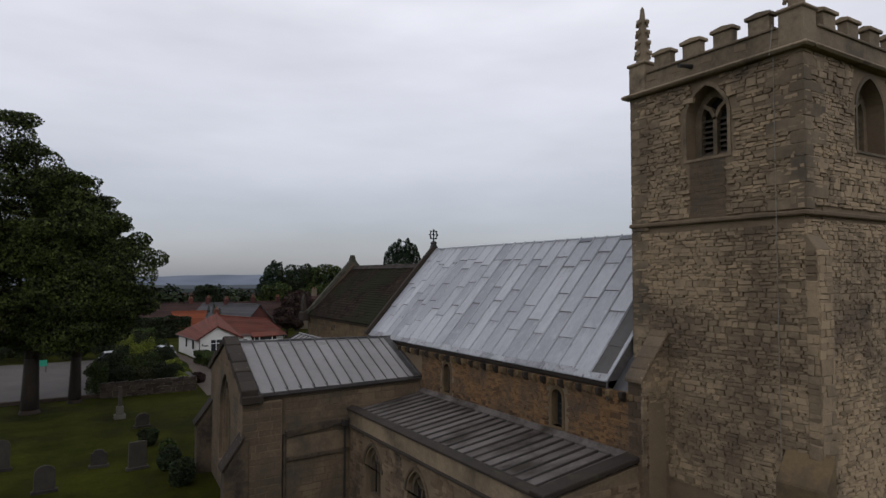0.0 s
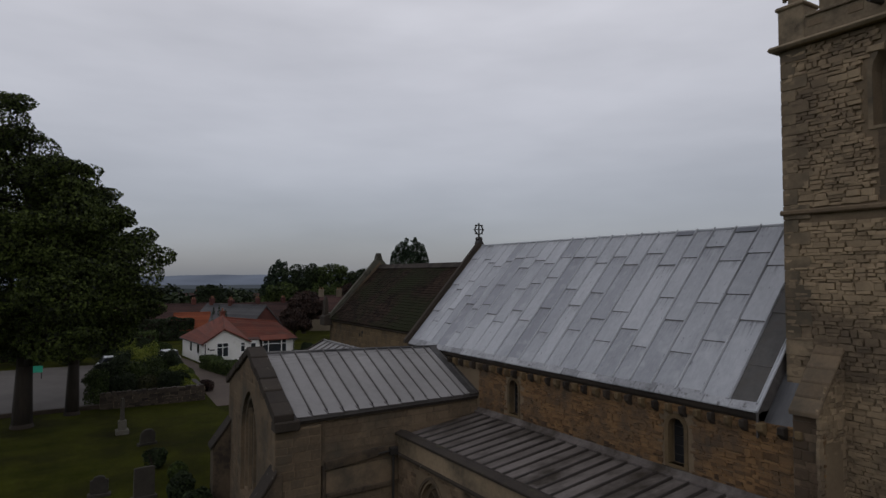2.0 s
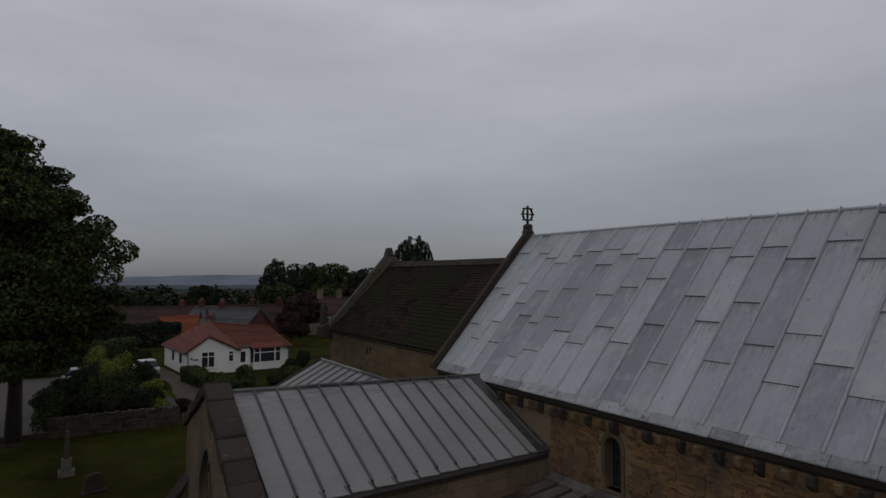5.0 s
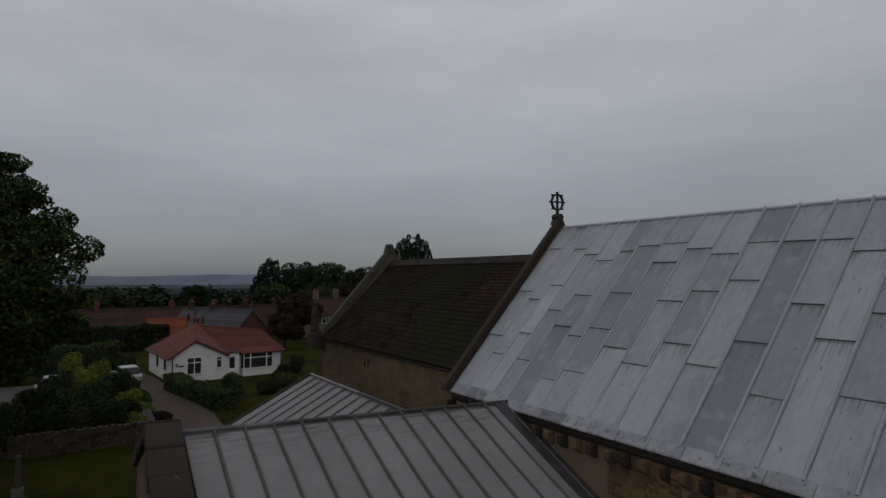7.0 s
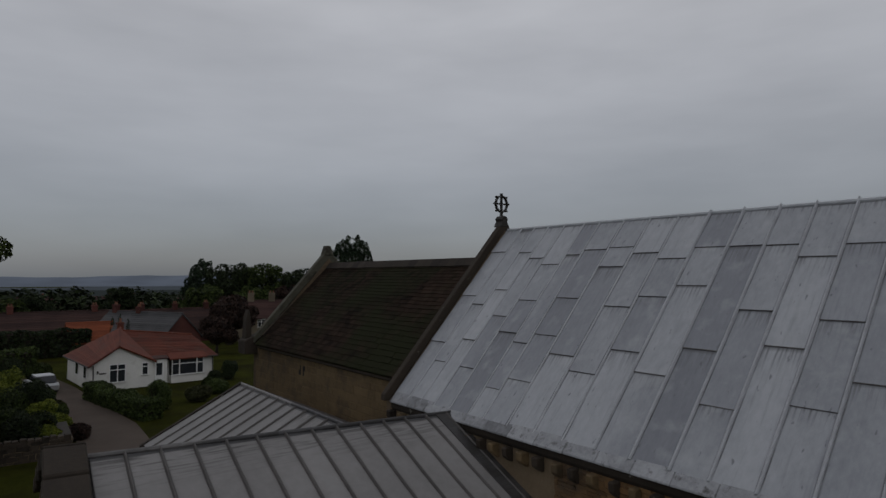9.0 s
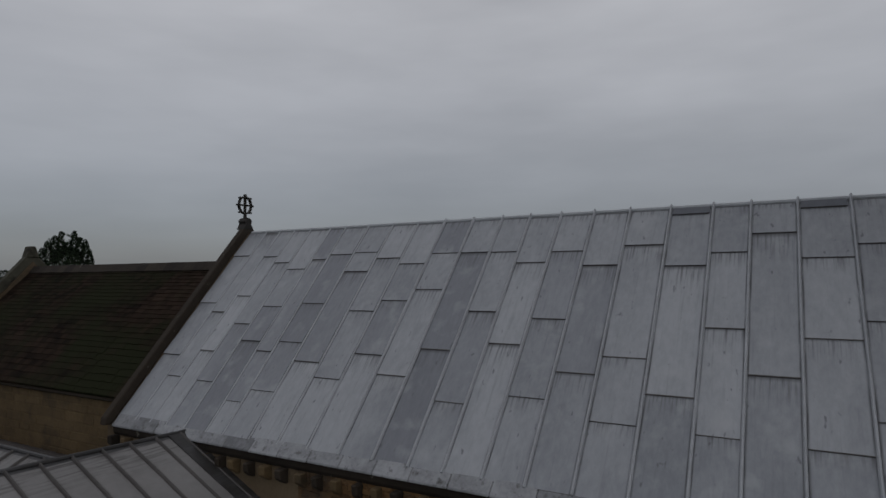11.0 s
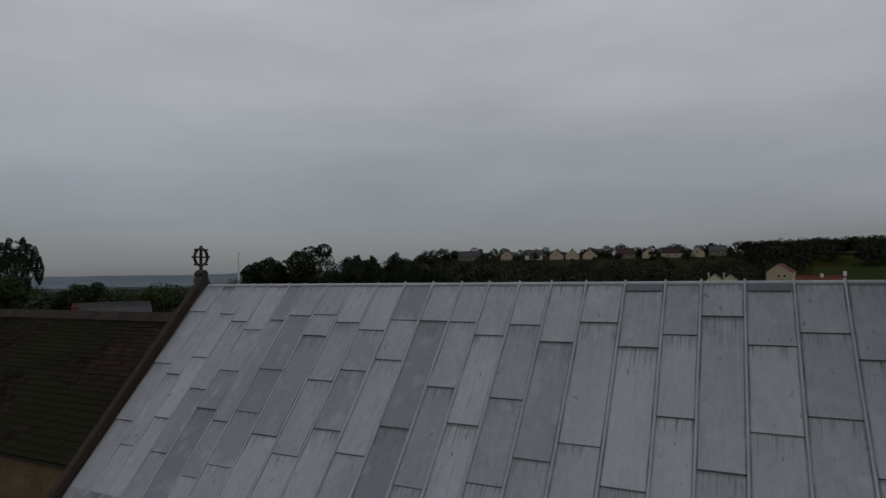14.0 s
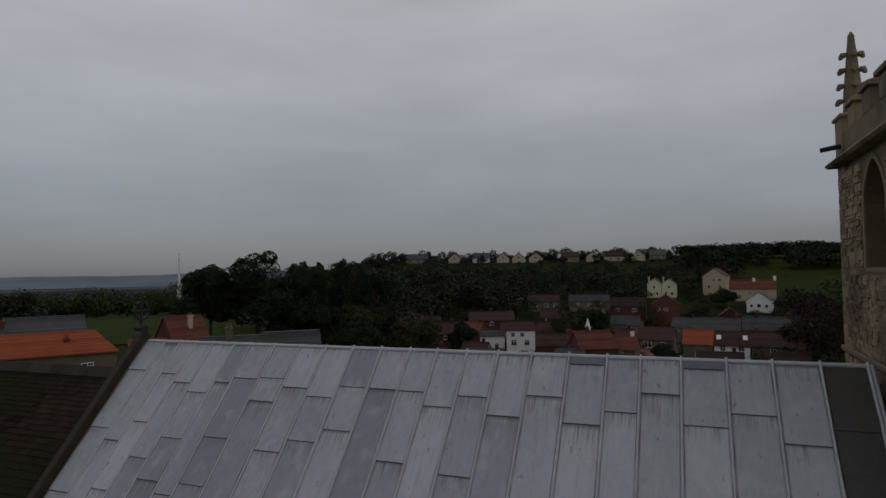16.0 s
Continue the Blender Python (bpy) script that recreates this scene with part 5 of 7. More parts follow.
def tree(name, at, lobes, n, size, material, label, trunk=0.3, seed=1, group="", bare=0.35, category="tree"):
    """A tapered trunk with limbs to each lobe of the crown, and leaves; lobes are given from the tree's foot."""
    root = thing(name, label, category, (0, 0, 0), group)
    low = min(l[2] - l[5] * 0.5 for l in lobes)
    top = max(l[2] for l in lobes if l[3] > 0.5 * max(q[3] for q in lobes)) - 0.6
    r = random.Random(seed)
    fork = (0.1 * trunk, 0, max(0.8, low * 0.75))
    bms = [tube((0, 0, -0.4), (0, 0, 0.25), trunk * 1.5, trunk * 1.05), tube((0, 0, 0.2), fork, trunk * 1.05, trunk * 0.8), tube(fork, (0, 0, top), trunk * 0.8, trunk * 0.15)]
    for l in lobes if len(lobes) < 14 else sorted(lobes, key=lambda q: -q[3])[:12]:
        z = r.uniform(fork[2], max(fork[2] + 0.1, l[2] - 0.3 * l[5]))
        bms.append(tube((0, 0, z * 0.9), (l[0], l[1], l[2]), trunk * 0.4, trunk * 0.08, 6))
        for _ in range(2):
            e = Vector((l[0], l[1], l[2])) + Vector((r.uniform(-1, 1) * l[3], r.uniform(-1, 1) * l[4], r.uniform(-0.3, 0.8) * l[5])) * 0.75
            bms.append(tube((l[0] * 0.6, l[1] * 0.6, z * 0.5 + l[2] * 0.5), e, trunk * 0.16, trunk * 0.03, 5))
    part("trunk", join(*bms), M_BARK, root, smooth=True)
    v, f = leaf_cloud(lobes, n, size, seed)
    ob = new("crown", cloud_mesh("crown", v, f, material))
    ob.parent = root
    root.location = (at[0], at[1], at[2] if len(at) > 2 else height(at[0], at[1]))
    return root


def round_lobes(w, h, clear, seed, k=7):
    """Lobes of a broad crown: w across, h high, with its foot at clear."""
    r = random.Random(seed)
    out = [(0, 0, clear + (h - clear) * 0.55, w * 0.36, w * 0.36, (h - clear) * 0.42)]
    for i in range(k):
        a = 6.283 * i / k + r.uniform(-0.3, 0.3)
        z = clear + (h - clear) * r.uniform(0.22, 0.78)
        reach = w * 0.30 * (1.15 - 0.5 * abs((z - clear) / (h - clear) - 0.4))
        q = r.uniform(0.16, 0.25)
        out.append((reach * math.cos(a), reach * math.sin(a), z, w * q, w * q, (h - clear) * q * 0.8))
    return out


def tufted(lobes, seed, k=8):
    """Breaks each lobe of a crown into a core and many flattened sprays round it."""
    r = random.Random(seed)
    out = []
    for x, y, z, a, b, c in lobes:
        out.append((x, y, z, a * 0.9, b * 0.9, c * 0.9))
        for i in range(k):
            t, e = r.uniform(0, 6.283), r.uniform(-0.5, 1.2)
            q = r.uniform(0.24, 0.4)
            out.append((x + a * 0.84 * math.cos(e) * math.cos(t), y + b * 0.84 * math.cos(e) * math.sin(t), z + c * 0.86 * math.sin(e), a * q, b * q, c * q * 0.62))
    return out


def shrub(name, at, w, h, material, label, seed, n=700, size=0.12, category="shrub", group=""):
    """Several stems and a rounded mass of leaves down to the soil."""
    root = thing(name, label, category, (0, 0, 0), group)
    r = random.Random(seed)
    part("stem", join(*[tube((0, 0, -0.1), (r.uniform(-0.3, 0.3) * w, r.uniform(-0.3, 0.3) * w, h * 0.7), 0.04, 0.015, 5) for _ in range(4)]), M_BARK, root)
    lobes = [(0, 0, h * 0.45, w * 0.5, w * 0.5, h * 0.52)] + [(r.uniform(-0.3, 0.3) * w, r.uniform(-0.3, 0.3) * w, h * r.uniform(0.35, 0.75), w * 0.26, w * 0.26, h * 0.28) for _ in range(4)]
    v, f = leaf_cloud(lobes, n, size, seed)
    v[:, 2] = np.maximum(v[:, 2], 0.02)
    ob = new("foliage", cloud_mesh("foliage", v, f, material))
    ob.parent = root
    root.location = (at[0], at[1], at[2] if len(at) > 2 else height(at[0], at[1]))
    return root


def hedge(name, a, b, width, h, material, label, seed, dens=130, size=0.1):
    """A clipped hedge from a to b: woody core and a skin of leaves."""
    a, b = Vector((*a, 0)), Vector((*b, 0))
    u = (b - a).normalized()
    w = Vector((-u.y, u.x, 0))
    ln = (b - a).length
    r = np.random.default_rng(seed)
    n = int(dens * ln * (h * 2 + width))
    side = r.choice(3, n, p=np.array([h, h, width]) / (2 * h + width))
    s, q = r.random(n) * ln, r.random(n)
    ends = r.random(n) < (width + 0.6) / (ln + width)
    s = np.where(ends, np.round(s / ln) * ln + 0.06 * r.normal(size=n), s)
    off = np.where(side == 0, -width / 2, np.where(side == 1, width / 2, (q - 0.5) * width))
    off = np.where(ends, (r.random(n) - 0.5) * width, off)
    z = np.where(side == 2, h, q * h)
    wob = 0.12 * np.sin(s * 1.3) + 0.07 * np.sin(s * 3.1 + 1)
    p = np.array(a)[None] + s[:, None] * np.array(u) + (off + 0.06 * r.normal(size=n))[:, None] * np.array(w)
    p[:, 2] = GROUND + z + wob * (z / h) + 0.04 * r.normal(size=n)
    rnd = r.normal(size=(n, 3))
    t = np.cross(rnd, r.normal(size=(n, 3)))
    t /= np.linalg.norm(t, axis=1)[:, None]
    o = np.cross(t, rnd)
    o /= np.linalg.norm(o, axis=1)[:, None]
    sz = (size * r.uniform(0.6, 1.4, n))[:, None]
    v = np.stack([p - t * sz, p - o * sz, p + t * sz, p + o * sz], 1).reshape(-1, 3)
    root = thing(name, label, "hedge", (0, 0, 0))
    e = 0.22
    g0, g1 = a + u * 0.3, b - u * 0.3
    c = [g0 - w * (width / 2 - e), g1 - w * (width / 2 - e), g1 + w * (width / 2 - e), g0 + w * (width / 2 - e)]
    part("branch_core", prism([(k.x, k.y) for k in c], "z", GROUND - 0.1, GROUND + h - 0.28), M_BARK, root)
    ob = new("foliage", cloud_mesh("foliage", v, np.arange(4 * n).reshape(-1, 4), material))
    ob.parent = root
    return root


def woods(name, spots, material, label, n=260, size=0.75, seed=1):
    """Many far trees as one sheet of foliage; spots: x, y, width, height."""
    r = random.Random(seed)
    vs, fs, c = [], [], 0
    for i, (x, y, w, h) in enumerate(spots):
        v, f = leaf_cloud(round_lobes(w, h, h * 0.12, seed * 100 + i, 5), n, size * (w / 9) ** 0.5, seed * 1000 + i, flat=1.3)
        v += np.array((x, y, height(x, y) - 0.3))
        vs.append(v)
        fs.append(f + c)
        c += len(v)
    ob = new(name, cloud_mesh(name, np.concatenate(vs), np.concatenate(fs), material))
    return tagged(ob, label, "woodland", kind="stuff")


def patch(name, d0, d1, b0, b1, material, label, lift=0.25):
    """A field laid on the land, between two distances and two bearings."""
    v, f, n = [], [], 14
    for i in range(n + 1):
        for k in range(n + 1):
            d, b = d0 + (d1 - d0) * i / n, radians(b0 + (b1 - b0) * k / n)
            x, y = d * math.sin(b), d * math.cos(b)
            v.append((x, y, height(x, y) + lift))
    for i in range(n):
        for k in range(n):
            a = i * (n + 1) + k
            f.append((a, a + n + 1, a + n + 2, a + 1))
    bm = raw(v, f)
    bmesh.ops.recalc_face_normals(bm, faces=bm.faces[:])
    if sum(q.normal.z for q in bm.faces) < 0:
        bmesh.ops.reverse_faces(bm, faces=bm.faces[:])
    solo(name, bm, material, label, "field", kind="structure", smooth=True)


M_FIELD = surface("green_pasture", (0.022, 0.034, 0.009), (0.05, 0.068, 0.017), big=0.06, fine=0.6, bump=0, rough=1.0, rough_vary=0.0, spec=0.02)
M_PASTURE = surface("dull_pasture", (0.02, 0.03, 0.008), (0.04, 0.054, 0.015), big=0.06, fine=0.6, bump=0, rough=1.0, rough_vary=0.0, spec=0.02)
M_PLAINFIELD = surface("pale_stubble", (0.03, 0.034, 0.02), (0.06, 0.062, 0.04), big=0.02, fine=0.3, bump=0, rough=0.95, spec=0.2)
patch("ground_pasture", 240, 324, 94, 108, M_PASTURE, "green sloping pasture below the hill wood")
M_ROUGHLAND = surface("rough_hill_grass", (0.014, 0.017, 0.007), (0.036, 0.04, 0.015), big=0.08, fine=1.2, bump=0, rough=1.0, rough_vary=0.0, spec=0.02)
patch("ground_hillside", 140, 388, 50, 93.8, M_ROUGHLAND, "rough grass and gardens on the valley side", 0.7)
patch("ground_meadow", 140, 310, 33.5, 45, M_FIELD, "green meadow behind the outbuildings")
patch("ground_stubble", 900, 1150, 2, 14, M_PLAINFIELD, "pale stubble field on the plain", 0.8)
patch("ground_stubble_far", 1300, 1500, 14, 26, M_PLAINFIELD, "pale stubble field far on the plain", 0.8)

# ---- churchyard and bungalow garden ----
SIGN = (-19.5, 58.5)
tree("sycamore_tree", (-19.6, 37.7), tufted([(-1.5, 0, 13.0, 4.4, 4.4, 4.6), (2.4, -4, 8.5, 3.4, 3.4, 2.6), (-4.5, 0.5, 10, 4.2, 4.2, 3.6), (1.0, -3.0, 11, 3.4, 3.2, 2.6), (0, 3.5, 12.4, 3.6, 3.6, 3.0), (-2.2, -1.2, 18.6, 2.8, 2.8, 2.5), (-0.2, 0.8, 17.2, 2.4, 2.4, 1.9), (-5, -3, 16.5, 3.2, 3.2, 3.4), (1.4, -2.4, 15.0, 2.3, 2.3, 1.7), (2.2, -3, 5.8, 3.0, 3.0, 1.7), (-3.0, -2, 6.5, 3.2, 3.0, 1.8), (2.3, -4.2, 13.0, 2.1, 2.1, 1.8), (2.0, -2.8, 15.0, 2.2, 2.2, 2.0)], 31),
     120000, 0.105, M_SYCAMORE, "tall broad sycamore with dense dark green crown", trunk=0.55, seed=3)
tree("sycamore_tree", (-16.9, 40.2), tufted([(0, -2, 10, 4.2, 4.4, 4.2), (1.8, -5.0, 7.8, 3.0, 3.0, 2.4), (2.7, -5.6, 9.9, 2.5, 2.6, 2.7), (-2.5, -1, 8.5, 3.4, 3.4, 3.0), (0.4, -3.0, 13.2, 2.7, 2.7, 2.2), (0.5, 1.8, 9, 3.2, 3.2, 3.0), (-2.2, -1.8, 5.2, 2.4, 2.4, 1.5), (1.6, -4.6, 5.9, 2.3, 2.3, 1.4)], 32),
     85000, 0.105, M_SYCAMORE, "spreading sycamore in full leaf beside wall", trunk=0.42, seed=5)
tree("sycamore_tree", (-29, 37), tufted(round_lobes(13, 22, 4, 8, 9), 33), 40000, 0.16, M_LEAFDARK, "tall dark sycamore in shade", trunk=0.5, seed=8)

M_GREENSIGN = surface("turquoise_enamel", (0.02, 0.3, 0.19), (0.04, 0.42, 0.27), fine=6, bump=0.05, rough=0.5)
board = thing("sign_board", "small turquoise sign board on posts in the yard", "sign", (SIGN[0], SIGN[1], GROUND))
part("panel", box(SIGN[0] - 0.5, SIGN[0] + 0.5, SIGN[1] - 0.04, SIGN[1], GROUND + 0.6, GROUND + 1.2, 0.01), M_GREENSIGN, board)
for q in (-0.42, 0.42):
    part("post", tube((SIGN[0] + q, SIGN[1] + 0.03, GROUND - 0.2), (SIGN[0] + q, SIGN[1] + 0.03, GROUND + 1.22), 0.04), M_METAL, board)

# boundary wall of rubble with cocked coping stones
bwall = thing("churchyard_wall", "dark rubble boundary wall with rough coping", "stone wall", (-12, 41, GROUND), kind="structure")
part("core", box(-15.2, -8.2, 40.85, 41.25, GROUND - 0.3, GROUND + 1.0), M_MORTAR, bwall)
part("kerb_wall", box(-45, -15.2, 41.3, 41.7, GROUND - 0.3, GROUND + 0.28, 0.04), M_WALLSTONE, bwall)
masonry(bwall, (-15.2, 40.85, GROUND), (1, 0, 0), (0, -1, 0), 7.0, 1.0, M_WALLSTONE, lambda u, v, a, b: True, lambda u, v: True, seed=31, course=(0.11, 0.2), length=(0.2, 0.5), most=200)
cop_me = block_mesh("coping_stone", M_WALLSTONE, 77)
for k in range(21):
    x = -8.4 - k * 0.33
    piece("coping_stone", cop_me, bwall, Matrix.Translation((x, 41.05, GROUND + 0.98)) @ Matrix.Rotation(rng.uniform(-0.12, 0.12), 4, "Y") @ Matrix.Diagonal((0.31, 0.5, rng.uniform(0.14, 0.22), 1)))
low = thing("garden_wall", "low mossy stone retaining wall along the drive", "stone wall", (-8, 42, GROUND), kind="structure")
part("core", prism([(-8.6, 41.3), (-8.2, 41.3), (-8.0, 46.2), (-8.4, 46.2)], "z", GROUND - 0.2, GROUND + 0.7, 0.02), M_WALLSTONE, low)
part("coping", prism([(-8.7, 41.3), (-8.1, 41.3), (-7.9, 46.2), (-8.5, 46.2)], "z", GROUND + 0.7, GROUND + 0.82, 0.02), M_GRAVE, low)


def headstone(at, w, h, t, top, label, material, turn=0, lean=0):
    """A headstone on a low plinth; top: round, shouldered or flat."""
    root = thing("gravestone", label, "gravestone", (0, 0, 0), "gravestones in the churchyard")
    hw = w / 2
    if top == "round":
        poly = [(-hw, 0), (hw, 0), (hw, h - hw * 0.8)] + [(hw * math.cos(a), h - hw * 0.8 + hw * 0.8 * math.sin(a)) for a in (0.4, 0.8, 1.2, 1.57, 1.95, 2.35, 2.75)] + [(-hw, h - hw * 0.8)]
    elif top == "shouldered":
        poly = [(-hw, 0), (hw, 0), (hw, h * 0.8), (hw * 0.7, h * 0.82), (hw * 0.55, h * 0.95), (0, h), (-hw * 0.55, h * 0.95), (-hw * 0.7, h * 0.82), (-hw, h * 0.8)]
    else:
        poly = [(-hw, 0), (hw, 0), (hw, h * 0.97), (hw * 0.9, h), (-hw * 0.9, h), (-hw, h * 0.97)]
    part("stone", prism(poly, "y", -t / 2, t / 2, 0.012), material, root)
    part("plinth", box(-hw - 0.1, hw + 0.1, -t / 2 - 0.09, t / 2 + 0.09, -0.15, 0.14, 0.02), material, root)
    root.matrix_basis = pose(at[0], at[1], GROUND, lean, 0, turn)
    return root


headstone((-14.5, 20.2), 0.82, 1.35, 0.13, "flat", "brown flat-topped sandstone headstone on the grass", M_GRAVE, 8, 2)
headstone((-20.2, 23.2), 0.75, 1.5, 0.15, "round", "dark round-topped headstone under the trees", M_GRAVE, 0, -3)
headstone((-18.3, 18.6), 0.8, 1.2, 0.14, "round", "dark round-topped headstone in mown grass", M_GRAVE, 5, 2)
headstone((-16.1, 21.5), 0.7, 0.9, 0.14, "shouldered", "low grey shouldered headstone in grass", M_GRAVE, -6, 4)
headstone((-21.2, 21.4), 0.8, 1.1, 0.14, "shouldered", "dark shouldered headstone in shade", M_GRAVE, 3, -2)
headstone((-13.4, 29.4), 0.8, 0.9, 0.15, "round", "low grey round-topped headstone leaning by the path", M_GRAVE, 14, 7)
memo = thing("memorial", "pale stone memorial cross shaft on a stepped base", "memorial", (-14.4, 32.8, GROUND))
part("base", join(box(-14.75, -14.05, 32.45, 33.15, GROUND - 0.1, GROUND + 0.25, 0.02), box(-14.62, -14.18, 32.58, 33.02, GROUND + 0.25, GROUND + 0.8, 0.03)), M_PALEGRAVE, memo)
part("shaft", join(prism([(-14.53, GROUND + 0.8), (-14.27, GROUND + 0.8), (-14.32, GROUND + 2.1), (-14.48, GROUND + 2.1)], "y", 32.68, 32.92, 0.02)), M_GRAVE, memo)
for i, (x, y, w, h, m, lab) in enumerate([
        (-13.2, 19.3, 1.1, 1.2, M_LEAFDARK, "dark rounded shrub beside the transept"), (-13.0, 16.6, 1.2, 1.3, M_LEAFDARK, "dark evergreen shrub against the church wall"), (-12.9, 22.0, 0.9, 0.9, M_LEAF, "small green shrub near the church wall"),
        (-15.4, 42.6, 1.9, 2.9, M_HEDGE, "upright clipped green bush by the wall"), (-10.5, 47.0, 2.0, 2.0, M_LEAF, "green garden shrub behind wall"), (-12.4, 47.6, 2.2, 2.3, M_LEAFDARK, "dark garden shrub behind wall"),
        (-9.0, 49.4, 1.8, 1.7, M_LEAFBRIGHT, "bright yellow-green garden shrub"), (-10.8, 50.6, 2.4, 2.6, M_LEAF, "dense green garden shrub"), (-8.2, 47.3, 1.4, 1.2, M_LEAFBRIGHT, "low golden shrub beside the drive"),
        (-7.4, 44.6, 1.3, 1.0, M_COPPER, "low dark red shrub at drive corner"), (-12.8, 53.5, 2.6, 3.0, M_LEAFDARK, "large dark garden shrub"), (-10.6, 55.5, 1.8, 3.2, M_LEAFBRIGHT, "tall bright yellow-green conifer shrub"),
        (-9.0, 53.0, 2.1, 2.6, M_LEAFDARK, "dark rounded garden bush"), (-12.2, 58.0, 2.0, 3.8, M_LEAFBRIGHT, "tall golden conifer shrub"), (-8.4, 56.3, 1.8, 1.8, M_LEAF, "leafy green bush beside the drive"),
        (-1.9, 50.2, 2.1, 2.3, M_HEDGE, "large clipped round bush before bungalow"), (-1.0, 54.5, 1.1, 1.5, M_LEAF, "small green cone-shaped bush"), (4.8, 59.3, 1.2, 1.2, M_LEAFDARK, "low dark bush under the window"), (3.6, 57.0, 1.0, 1.0, M_LEAF, "small green bush on lawn"),
        (6.6, 60.5, 1.6, 1.8, M_LEAFDARK, "dark bush at the bungalow corner"), (-14.5, 49.5, 2.4, 2.4, M_LEAFDARK, "dark shrub at the yard edge"),
        (-13.6, 47.2, 2.0, 3.4, M_LEAFDARK, "tall dark rounded shrub behind the wall"), (-11.4, 53.0, 2.0, 3.0, M_LEAFBRIGHT, "bright yellow-green shrub under the trees"), (-9.3, 51.4, 2.2, 2.8, M_LEAFDARK, "dark rounded evergreen bush in garden"), (-9.6, 47.6, 1.8, 1.5, M_LEAFBRIGHT, "low yellow-green shrub over the wall"),
        (-8.1, 50.4, 1.5, 1.2, M_LEAF, "low green shrub beside gravel drive"), (-11.8, 46.6, 1.6, 1.8, M_BARE, "olive shrub behind the wall"), (-7.9, 52.6, 1.3, 1.1, M_BARE, "low olive shrub beside drive"), (1.4, 52.0, 2.0, 1.2, M_BARE, "low olive planting at lawn edge"), (3.6, 54.5, 2.0, 1.2, M_HEDGE, "low green planting at lawn edge"),
        (-13.6, 42.9, 2.2, 2.5, M_LEAFDARK, "dense dark shrub behind the churchyard wall"), (-12.0, 43.2, 2.0, 2.0, M_BARE, "olive shrub behind the churchyard wall"), (-10.4, 43.0, 2.1, 2.2, M_LEAFDARK, "dark leafy shrub behind the churchyard wall"),
        (-9.1, 43.4, 1.5, 1.4, M_LEAFBRIGHT, "yellow-green shrub behind the churchyard wall"), (-12.8, 45.0, 2.4, 2.8, M_LEAF, "tall green shrub behind the churchyard wall"), (-10.9, 45.2, 2.2, 2.2, M_LEAF, "green shrub in the bungalow garden"), (-9.4, 45.4, 1.8, 1.8, M_LEAFDARK, "dark shrub in the bungalow garden"), (-13.6, 24.6, 1.2, 1.0, M_LEAFDARK, "low dark shrub by the transept foot"),
        (-13.5, 66.5, 3.4, 3.2, M_LEAFDARK, "large dark shrub beyond the drive"), (-10.4, 68.0, 3.0, 2.6, M_LEAFDARK, "dark shrub beyond the drive"), (-16.8, 67.5, 3.6, 3.4, M_LEAFDARK, "large dark shrub by the yard end"), (-20.5, 68.5, 4.0, 3.4, M_LEAFDARK, "wide dark shrub by the yard end"), (-7.6, 69.5, 2.2, 1.8, M_LEAF, "green shrub beside bungalow drive"), (-24.5, 68.5, 4.2, 3.4, M_LEAFDARK, "wide dark shrub behind the yard")]):
    shrub("garden_shrub", (x, y), w, h, m, lab, 40 + i, n=int(1500 + 1500 * w), size=0.075, group="shrubs in the garden")
hedge("front_hedge", (-4.9, 58.0), (-2.9, 47.2), 1.3, 1.15, M_HEDGE, "clipped green hedge along the gravel drive", 3, dens=260, size=0.07)
hedge("tall_hedge", (-24, 73.5), (-7.5, 76.0), 1.6, 2.3, M_HEDGE, "tall clipped green boundary hedge", 5, dens=90)
hedge("tall_hedge", (-24, 88), (-1, 90), 2.0, 3.0, M_LEAFDARK, "tall dark hedge in front of houses", 6, dens=60, size=0.14)


# -- windows and houses --
def sash(parent, u0, u1, z0, z1, y, panes=2, name="window"):
    """A white framed window on a wall that faces -y, at y."""
    w = part(name, join(box(u0 - 0.06, u1 + 0.06, y - 0.05, y + 0.03, z1, z1 + 0.07), box(u0 - 0.06, u0, y - 0.05, y + 0.03, z0, z1), box(u1, u1 + 0.06, y - 0.05, y + 0.03, z0, z1)), M_PAINT, parent)
    part("pane", box(u0, u1, y - 0.015, y + 0.005, z0, z1), M_PANE, w)
    part("sill", box(u0 - 0.12, u1 + 0.12, y - 0.12, y + 0.02, z0 - 0.08, z0, 0.01), M_PAINT, w)
    for k in range(1, panes):
        u = u0 + (u1 - u0) * k / panes
        part("glazing_bar", box(u - 0.035, u + 0.035, y - 0.05, y + 0.0, z0, z1), M_PAINT, w)
    part("transom", box(u0, u1, y - 0.05, y + 0.0, z0 + (z1 - z0) * 0.68, z0 + (z1 - z0) * 0.68 + 0.06), M_PAINT, w)
    return w


def face(pts, thick=0.09):
    """A roof slope: a flat polygon given a thickness downwards."""
    n = len(pts)
    bm = raw([tuple(p) for p in pts] + [(p[0], p[1], p[2] - thick) for p in pts], [list(range(n)), list(range(2 * n - 1, n - 1, -1))] + [[i, i + n, (i + 1) % n + n, (i + 1) % n] for i in range(n)])
    bmesh.ops.recalc_face_normals(bm, faces=bm.faces[:])
    return bm


